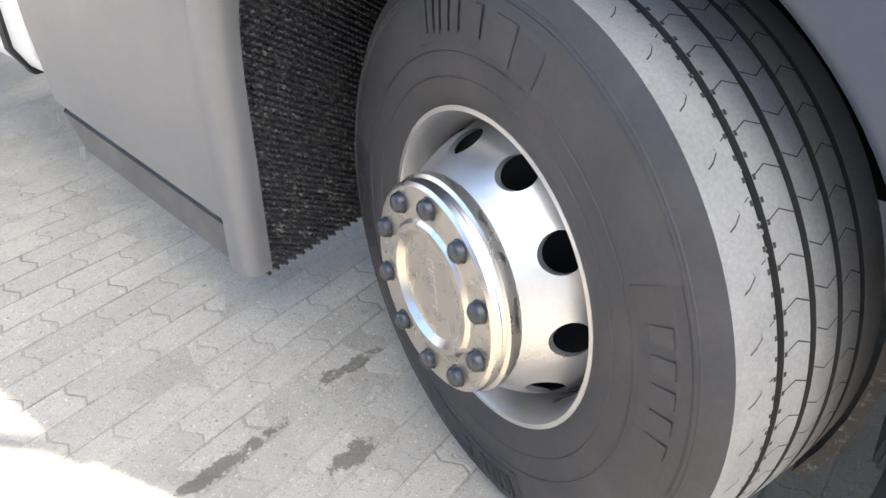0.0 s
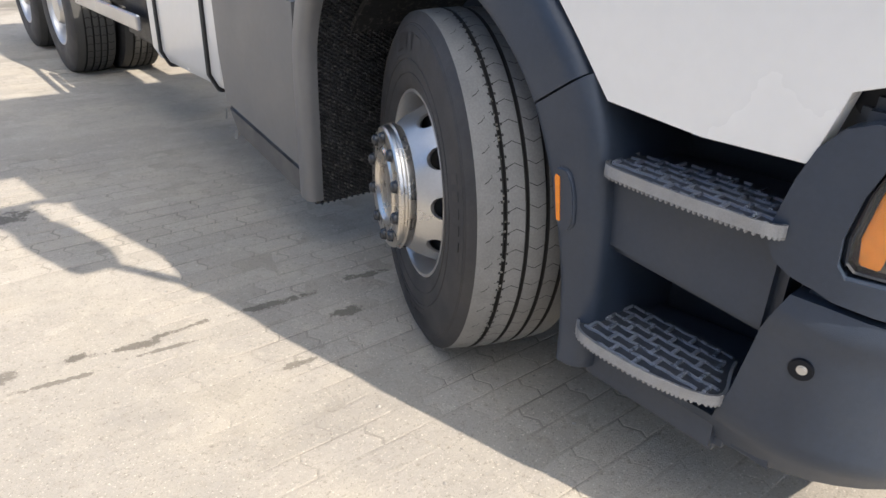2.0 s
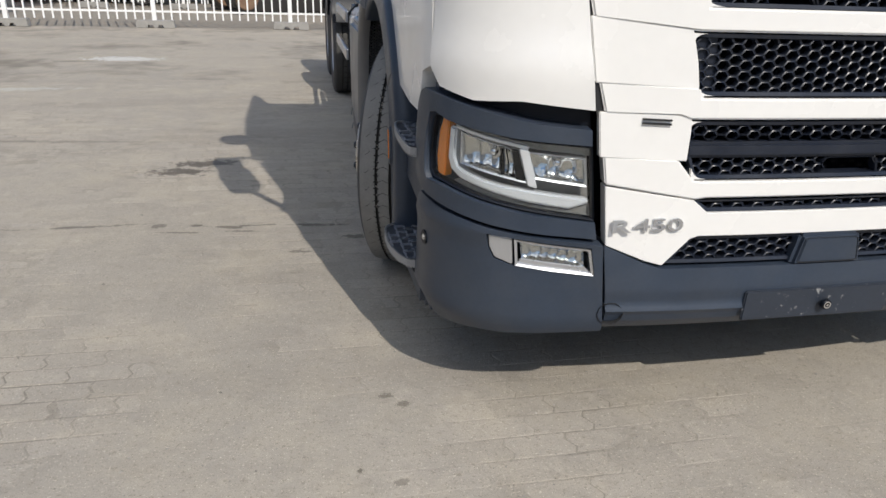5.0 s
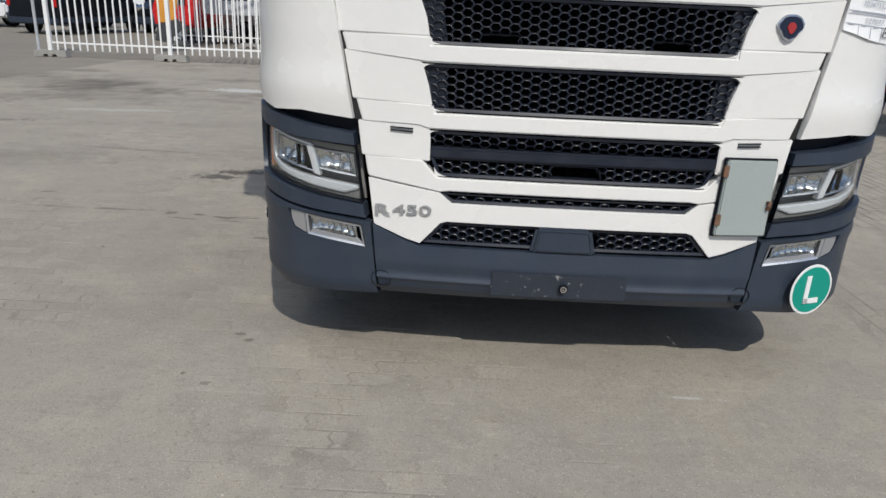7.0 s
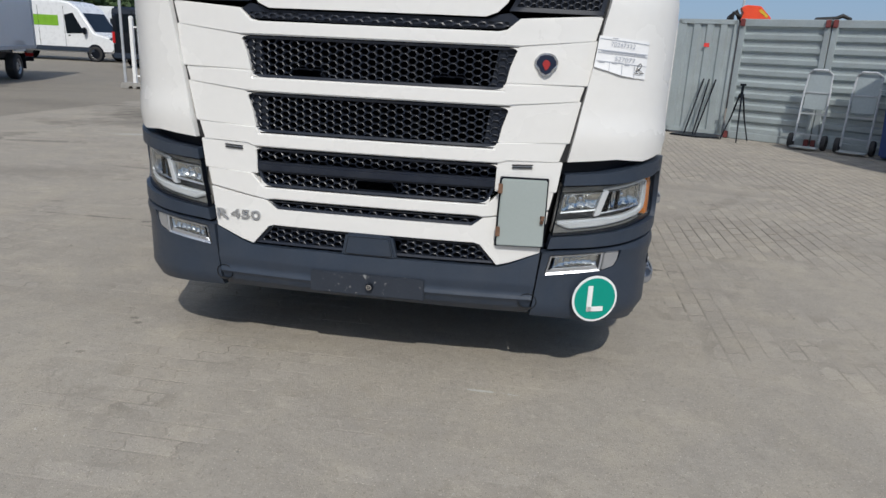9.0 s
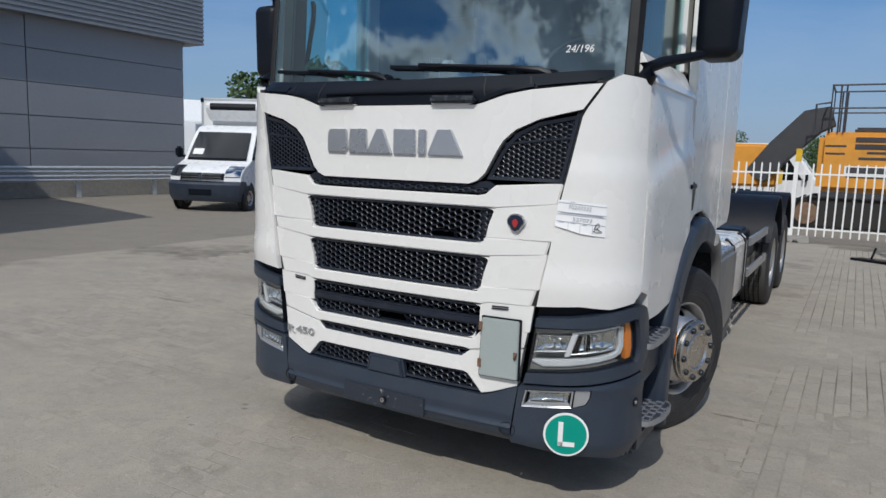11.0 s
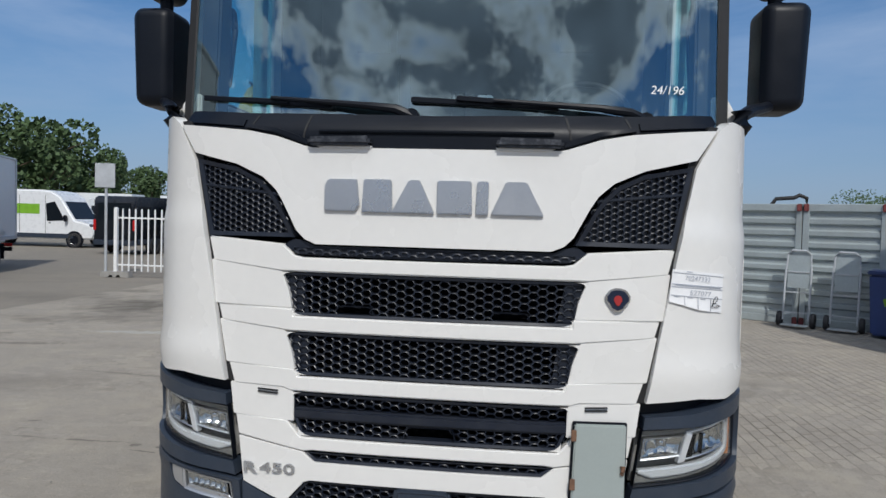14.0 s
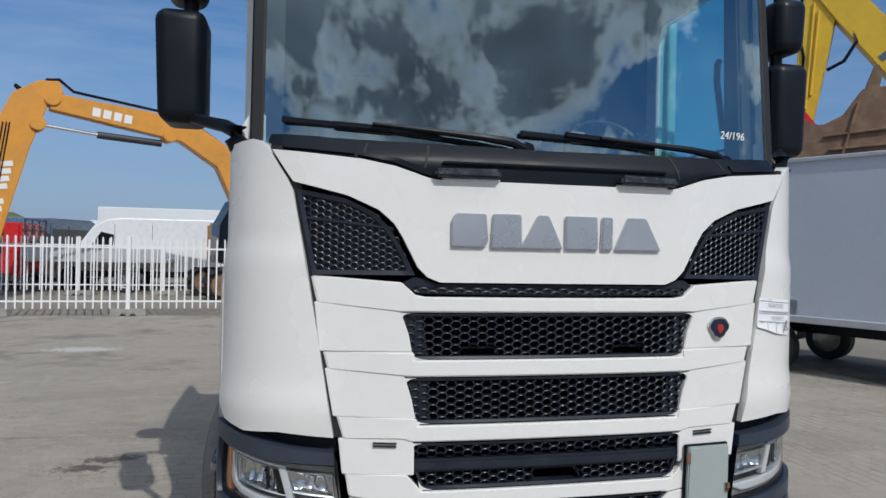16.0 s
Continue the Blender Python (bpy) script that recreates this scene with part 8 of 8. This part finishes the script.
for k, (x0, x1) in enumerate(((0.42, 0.60), (0.58, 0.70), (0.62, 0.82))):
    rod = thing("steel_rod", "black steel rod leaning on the container door", "rod", heading(2.92, 11.45, 0.93, -0.37), group="leaning rods")
    bm = bmesh.new()
    tube(bm, [(x0, -0.28, 0.02), (x1, -0.06, 1.05)], 0.014, 8)
    part("rod_shaft", bm, BLACK, rod)
mt = thing("rubber_mat", "dark rubber mat on the ground by the container", "mat", heading(3.4, 10.9, 0.93, -0.37))
bm = bmesh.new()
prism(bm, [(-0.45, -0.15), (0.05, -0.25), (0.45, -0.1), (0.35, 0.15), (-0.35, 0.2)], "z", 0.0, 0.03, 0.006)
part("mat_sheet", bm, BLACK, mt)
tp = thing("tripod", "black camera tripod standing by the container", "tripod", pose(4.0, 10.45, 0))
for k in range(3):
    a = 2 * math.pi * k / 3 + 0.4
    bm = bmesh.new()
    tube(bm, [(0.27 * math.cos(a), 0.27 * math.sin(a), 0), (0.13 * math.cos(a), 0.13 * math.sin(a), 0.42), (0.03 * math.cos(a), 0.03 * math.sin(a), 0.84)], [0.010, 0.014, 0.018], 8)
    part("leg", bm, BLACK, tp)
bm = bmesh.new()
cyl(bm, 0.025, 0.22, pose(0, 0, 0.88), 12, 0.004)
box(bm, (0.10, 0.05, 0.04), (0, 0, 1.0), bev=0.008)
part("head", bm, BLACK, tp)


def hand_truck(m):
    h = thing("hand_truck", "metal hand truck with two wheels leaning by a container", "hand truck", m, group="hand trucks")
    b = bmesh.new()
    for x in (-0.20, 0.20):
        tube(b, [(x, 0.0, 0.12), (x, 0.10, 0.95), (x * 0.9, 0.14, 1.25), (x * 0.55, 0.10, 1.32)], 0.018, 8)
    for z in (0.25, 0.6, 0.95):
        bar(b, (-0.20, 0.012 + z * 0.1, z), (0.20, 0.012 + z * 0.1, z), 0.03, 0.02)
    tube(b, [(-0.11, 0.10, 1.32), (0.11, 0.10, 1.32)], 0.018, 8)
    part("frame", b, GALV, h)
    b = bmesh.new()
    box(b, (0.34, 0.008, 0.62), (0, 0.115, 0.98), (-5, 0, 0), bev=0.003)
    part("back_plate", b, CONTGREY, h, "blue-grey sheet metal back plate")
    b = bmesh.new()
    box(b, (0.42, 0.24, 0.012), (0, -0.10, 0.05), bev=0.004)
    part("toe_plate", b, GALV, h)
    for x in (-0.26, 0.26):
        b = bmesh.new()
        revolve(b, [(0.05, -0.03), (0.12, -0.035), (0.13, 0), (0.12, 0.035), (0.05, 0.03)], 24, pose(x, 0.06, 0.13, 0, 90, 0), closed=True)
        part("wheel", b, RUBBER, h)
    return h


hand_truck(heading(5.02, 9.85, 0.85, -0.52))
hand_truck(heading(5.64, 9.48, 0.85, -0.52))
bn = thing("waste_bin", "blue plastic wheeled waste bin", "bin", heading(6.20, 9.10, 0.85, -0.52))
bm = bmesh.new()
prism(bm, [(-0.26, 0.04), (0.26, 0.04), (0.31, 1.0), (-0.31, 1.0)], "y", -0.3, 0.3, 0.03)
part("bin_body", bm, BINBLUE, bn)
bm = bmesh.new()
box(bm, (0.68, 0.68, 0.06), (0, 0, 1.03), bev=0.02)
part("bin_lid", bm, BINBLUE, bn)
bm = bmesh.new()
box(bm, (0.30, 0.005, 0.12), (0.05, -0.305, 0.6), (0, -12, 0))
part("bin_sticker", bm, GRASSGREEN, bn)
cr = thing("loader_crane", "folded red loader crane behind the containers", "crane", heading(6.5, 19.5, 1, -0.1))
bm = bmesh.new()
prism(bm, [(-0.66, 2.52), (-0.40, 2.48), (0.20, 2.52), (0.14, 2.62), (-0.14, 2.90), (-0.22, 2.93), (-0.56, 2.94), (-0.68, 2.86), (-0.60, 2.70)], "y", -0.2, 0.2, 0.02)
part("crane_arm", bm, mat("red_crane_paint", (0.75, 0.07, 0.02), 0.4), cr, "red crane arm")
bm = bmesh.new()
box(bm, (0.30, 0.01, 0.08), (-0.06, -0.206, 2.72), (0, 40, 0), bev=0.003)
part("yellow_label", bm, YELLOW, cr)
bm = bmesh.new()
prism(bm, [(-1.4, 0.0), (1.8, 0.0), (1.8, 2.0), (1.3, 2.42), (-0.9, 2.46), (-1.4, 2.0)], "y", -0.2, 0.8, 0.06)
part("crane_base", bm, MACHGREY, cr)
bm = bmesh.new()
for pts in ([(-0.62, 0, 2.45), (-0.78, 0, 2.78), (-0.95, 0, 2.60), (-0.98, 0, 2.40)], [(-0.60, -0.1, 2.60), (-0.86, -0.1, 2.72), (-0.90, -0.1, 2.40)], [(1.25, 0, 2.40), (1.40, 0, 2.62), (1.90, 0, 2.66), (2.05, 0, 2.74), (2.25, 0, 2.66), (2.28, 0, 2.30), (1.75, 0, 2.10)]):
    tube(bm, pts, 0.06, 8)
part("crane_hose", bm, SEAM, cr, "dark hoses and grab of the crane")
st = thing("barrier_stand", "short black steel barrier stand on a rubber foot", "barrier", heading(2.62, 11.66, 0.93, -0.37))
bm = bmesh.new()
prism(bm, [(-0.62, -0.12), (0.15, -0.20), (0.42, -0.05), (0.30, 0.14), (-0.50, 0.12)], "z", 0.0, 0.05, 0.012)
part("rubber_foot", bm, BLACK, st)
bm = bmesh.new()
tube(bm, [(-0.02, 0, 0.04), (0.05, 0, 0.64), (0.52, 0.03, 0.61)], 0.02, 8)
part("barrier_frame", bm, BLACK, st)
bm = bmesh.new()
bar(bm, (-0.30, 0, 0.04), (-0.24, 0, 0.26), 0.03, 0.03)
part("barrier_peg", bm, BLACK, st)

# far hall, box truck and lorry by the building
hl_ = thing("storage_hall", "white fabric storage hall far behind the yard", "building", heading(-58, 46, 0.8, -0.6))
bm = bmesh.new()
prism(bm, [(-6, 0), (6, 0), (6, 4.2), (0, 6.6), (-6, 4.2)], "y", -12, 12, 0.05)
part("hall_cover", bm, HALL, hl_)
bm = bmesh.new()
for k in range(24):
    box(bm, (0.12, 0.3, 1.2), (6.02, -11.5 + k, 3.4))
part("wall_slat", bm, CLADGREY, hl_)
ft = thing("box_truck", "white box trailer parked beyond the building", "truck", heading(-40.5, 31.0, 0.75, 0.66))
bm = bmesh.new()
box(bm, (6.5, 2.5, 2.6), (-2.2, 0, 2.1), bev=0.03)
part("box_body", bm, BOXWHITE, ft)
bm = bmesh.new()
box(bm, (6.3, 2.2, 0.4), (-2.2, 0, 0.62), bev=0.03)
part("chassis", bm, BLACK, ft)
for s in (1, -1):
    small_wheel(ft, -4.2, s, 0.48, 0.3)
lo = thing("lorry", "white lorry with a flat front beyond the building", "truck", heading(-35.2, 31.6, 0.66, -0.75))
bm = bmesh.new()
prism(bm, [(-1.6, 0.6), (0.25, 0.6), (0.35, 1.2), (0.15, 2.6), (-0.1, 2.75), (-1.6, 2.75)], "y", -1.15, 1.15, 0.08)
part("cab", bm, VANWHITE, lo)
bm = bmesh.new()
prism(bm, [(0.30, 1.55), (0.18, 2.45), (0.22, 2.46), (0.36, 1.55)], "y", -1.0, 1.0, 0.01)
part("windscreen", bm, VANGLASS, lo)
bm = bmesh.new()
box(bm, (0.1, 2.1, 0.3), (0.36, 0, 0.7), bev=0.03)
box(bm, (0.05, 1.4, 0.22), (0.36, 0, 1.2), bev=0.02)
part("bumper", bm, DARK, lo)
bm = bmesh.new()
box(bm, (5.2, 2.3, 0.5), (-4.2, 0, 1.1), bev=0.03)
part("load_bed", bm, VANWHITE, lo)
for s in (1, -1):
    small_wheel(lo, -0.6, s * 1.0, 0.45, 0.28)
    small_wheel(lo, -4.8, s * 1.0, 0.45, 0.28)
wbx = thing("box_truck", "white box truck behind the panel vans", "truck", heading(-6.8, 33.5, -1, 0))
bm = bmesh.new()
box(bm, (5.8, 2.3, 2.3), (0, 0, 2.1), bev=0.03)
part("box_body", bm, BOXWHITE, wbx)
bm = bmesh.new()
prism(bm, [(2.95, 0.5), (4.4, 0.5), (4.5, 1.2), (3.9, 2.3), (2.95, 2.4)], "y", -1.0, 1.0, 0.06)
part("cab", bm, VANWHITE, wbx)
for s in (1, -1):
    small_wheel(wbx, 3.7, s * 0.9, 0.38, 0.26)
    small_wheel(wbx, -1.8, s * 0.9, 0.38, 0.26)

# light masts
for x, y, h in ((-26.4, 53, 14.2), (14.3, 56, 10.0)):
    lm_ = thing("light_mast", "tall thin steel light mast", "lamp", pose(x, y, 0))
    bm = bmesh.new()
    tube(bm, [(0, 0, 0), (0, 0, h)], [0.14, 0.06], 8)
    part("mast", bm, GALV, lm_)
    bm = bmesh.new()
    for a in range(4):
        t = a * math.pi / 2 + 0.3
        box(bm, (0.5, 0.25, 0.12), (0.45 * math.cos(t), 0.45 * math.sin(t), h), (0, 0, math.degrees(t)), bev=0.02)
    part("floodlight", bm, GALV, lm_)


# trees and the green bank
def tree(x, y, h, r, seed, label="leafy green tree at the far edge of the yard"):
    rng = random.Random(seed)
    t = thing("tree", label, "tree", pose(x, y, 0), group="far trees")
    b = bmesh.new()
    tube(b, [(0, 0, 0), (0.1, 0, h * 0.3), (0.0, 0.1, h * 0.75)], [h * 0.03, h * 0.022, h * 0.006], 8)
    for k in range(6):
        a, z = rng.uniform(0, 6.28), h * rng.uniform(0.25, 0.6)
        tube(b, [(0, 0, z), (r * 0.4 * math.cos(a), r * 0.4 * math.sin(a), z + h * 0.12), (r * 0.8 * math.cos(a), r * 0.8 * math.sin(a), z + h * 0.2)], [h * 0.012, h * 0.008, h * 0.003], 5)
    part("trunk", b, BARK, t)
    blobs = [(rng.uniform(-1, 1) * r * 0.6, rng.uniform(-1, 1) * r * 0.6, h * rng.uniform(0.35, 0.88), r * rng.uniform(0.28, 0.5)) for _ in range(13)] + [(0, 0, h * 0.8, r * 0.5), (0, 0, h * 0.55, r * 0.7)]
    vs, fs = [], []
    for k in range(3400):
        bx_, by_, bz_, br_ = blobs[rng.randrange(len(blobs))]
        d = Vector((rng.gauss(0, 1), rng.gauss(0, 1), rng.gauss(0, 1))).normalized() * br_ * rng.uniform(0.72, 1.08)
        p = Vector((bx_, by_, bz_)) + Vector((d.x, d.y, d.z * 0.9))
        s = h * rng.uniform(0.014, 0.032)
        n1 = Vector((rng.gauss(0, 1), rng.gauss(0, 1), rng.gauss(0, 1))).normalized() * s
        n2 = n1.orthogonal().normalized() * s * rng.uniform(0.5, 0.9)
        i = len(vs)
        vs += [p - n1, p + n2, p + n1, p - n2]
        fs.append((i, i + 1, i + 2, i + 3))
    me = bpy.data.meshes.new("crown")
    me.from_pydata(vs, [], fs)
    me.materials.append(LEAF)
    ob = new("crown", me)
    ob.parent = t
    return t


k = 0
for x, y, h, r in ((-52, 51, 9.5, 5.0), (-48, 55, 10.6, 5.2), (-44.5, 57.5, 10.2, 4.6), (-42, 61, 8.6, 4.0), (-55, 84, 8.4, 3.2), (-49, 84, 8.2, 3.0), (-41.7, 84, 8.3, 2.4), (25.5, 52, 4.4, 3.0), (28, 51, 4.8, 3.2), (-12, 86, 5.4, 2.6), (-2, 86, 5.0, 2.4), (8, 88, 5.2, 3.0), (18, 85, 4.6, 2.6), (-39.0, 42.5, 6.8, 3.4)):
    tree(x, y, h, r, 20 + k)
    k += 1
bm = bmesh.new()
prng = random.Random(9)
n = 80
rows = []
for i in range(n + 1):
    x = -130 + 230 * i / n
    y = 92 + 6 * math.sin(i * 0.3)
    high = 0.8 + 0.75 * min(1.0, max(0.0, (-26 - x) / 9))
    rows.append([bm.verts.new((x, y + dy, z * high * prng.uniform(0.94, 1.06))) for dy, z in ((-8, -0.05), (-4, 1.4), (0, 2.9), (5, 3.1), (14, 0))])
for a, b in zip(rows, rows[1:]):
    for i in range(4):
        bm.faces.new((a[i], b[i], b[i + 1], a[i + 1]))
tagged(part("grass_bank", bm, BANKGREEN), "long grassy bank behind the yard", "bank", kind="structure")


# ---------------------------------------------------------------- paving blocks, last
BLOCK_L, BLOCK_W = 0.200, 0.103


def block_outline(gap=0.0046):
    """A block with straight long sides and stepped, interlocking ends."""
    h, w = BLOCK_L / 2, BLOCK_W / 2 - gap / 2
    right = [(h - gap / 2 + d, y * w) for d, y in ((0.0, -1.0), (0.012, -0.45), (-0.012, 0.45), (0.0, 1.0))]
    left = [(-h + gap / 2 + d, y * w) for d, y in ((0.0, 1.0), (-0.012, 0.45), (0.012, -0.45), (0.0, -1.0))]
    return right + left


def block_data(turned):
    o = block_outline(0.010 if turned else 0.0056)
    if turned:
        o = [(-y, x) for x, y in o]
    shrink = [(x * (1 - 0.004 / abs(x)) if abs(x) > 0.01 else x, y * (1 - 0.004 / abs(y)) if abs(y) > 0.01 else y) for x, y in o]
    vs = [(x, y, -0.018) for x, y in o] + [(x, y, -0.0009) for x, y in o] + [(x, y, 0.0) for x, y in shrink]
    fs = [tuple(range(16, 24))]
    for k in range(8):
        q = (k + 1) % 8
        fs += [(k, q, 8 + q, 8 + k), (8 + k, 8 + q, 16 + q, 16 + k)]
    return vs, fs


prng = random.Random(11)
NEAR = (-2.50, -0.80, -0.75, 2.45)


def lay(x0, x1, y0, y1, turned, single):
    """Rows of staggered blocks. Those in the near stretch are pieces of their own, the others are joined."""
    dx, dy = (BLOCK_W, BLOCK_L) if turned else (BLOCK_L, BLOCK_W)
    vs, fs = block_data(turned)
    allv, allf = [], []
    for j in range(int(math.floor(y0 / dy)), int(math.ceil(y1 / dy))):
        for i in range(int(math.floor(x0 / dx)), int(math.ceil(x1 / dx))):
            x = i * dx + (0 if turned else (dx / 2 if j % 2 else 0)) + prng.uniform(-0.0012, 0.0012)
            y = j * dy + ((dy / 2 if i % 2 else 0) if turned else 0) + prng.uniform(-0.0012, 0.0012)
            z = prng.uniform(-0.0014, 0.0006)
            tx, ty = prng.uniform(-0.006, 0.006), prng.uniform(-0.006, 0.006)
            near = NEAR[0] < x < NEAR[1] and NEAR[2] < y < NEAR[3]
            if near and single is not None:
                ob = new("paver", single)
                ob.parent = ground
                ob.matrix_basis = Matrix.Translation((x, y, z)) @ Euler((tx, ty, prng.uniform(-0.008, 0.008))).to_matrix().to_4x4()
            elif not near:
                k = len(allv)
                allv += [(x + a, y + b, z + c + tx * b - ty * a) for a, b, c in vs]
                allf += [tuple(k + q for q in f) for f in fs]
    me = bpy.data.meshes.new("paving_blocks")
    me.from_pydata(allv, [], allf)
    me.materials.append(PAVER)
    ob = new("paving_blocks", me)
    ob.parent = ground
    tagged(ob, "worn grey interlocking paving blocks", kind="stuff")


vs, fs = block_data(False)
one = bpy.data.meshes.new("paver")
one.from_pydata(vs, [], fs)
one.materials.append(PAVER)
lay(-6.4, 1.55, -3.6, 7.0, False, one)
lay(1.60, 6.6, -3.6, 13.6, True, None)
# loose grit and pebbles on the yard
allv, allf = [], []
for k in range(5200):
    x, y = prng.uniform(-3.6, 2.6), prng.uniform(-1.8, 4.2)
    r = prng.uniform(0.0015, 0.0050) * (1.9 if prng.random() < 0.04 else 1)
    b = len(allv)
    z = max(0.0, dust_height(x, y))
    allv += [(x + r * a * prng.uniform(0.7, 1.3), y + r * c * prng.uniform(0.7, 1.3), z + r * d * 0.7) for a, c, d in ((1, 0, 0.2), (0, 1, 0.2), (-1, 0, 0.2), (0, -1, 0.2), (0, 0, 1), (0, 0, -0.6))]
    allf += [(b + p, b + q, b + 4) for p, q in ((0, 1), (1, 2), (2, 3), (3, 0))] + [(b + q, b + p, b + 5) for p, q in ((0, 1), (1, 2), (2, 3), (3, 0))]
me = bpy.data.meshes.new("grit")
me.from_pydata(allv, [], allf)
me.materials.append(GRITMAT)
tagged(new("grit", me), "loose grit and small pebbles on the yard", "grit", kind="stuff")
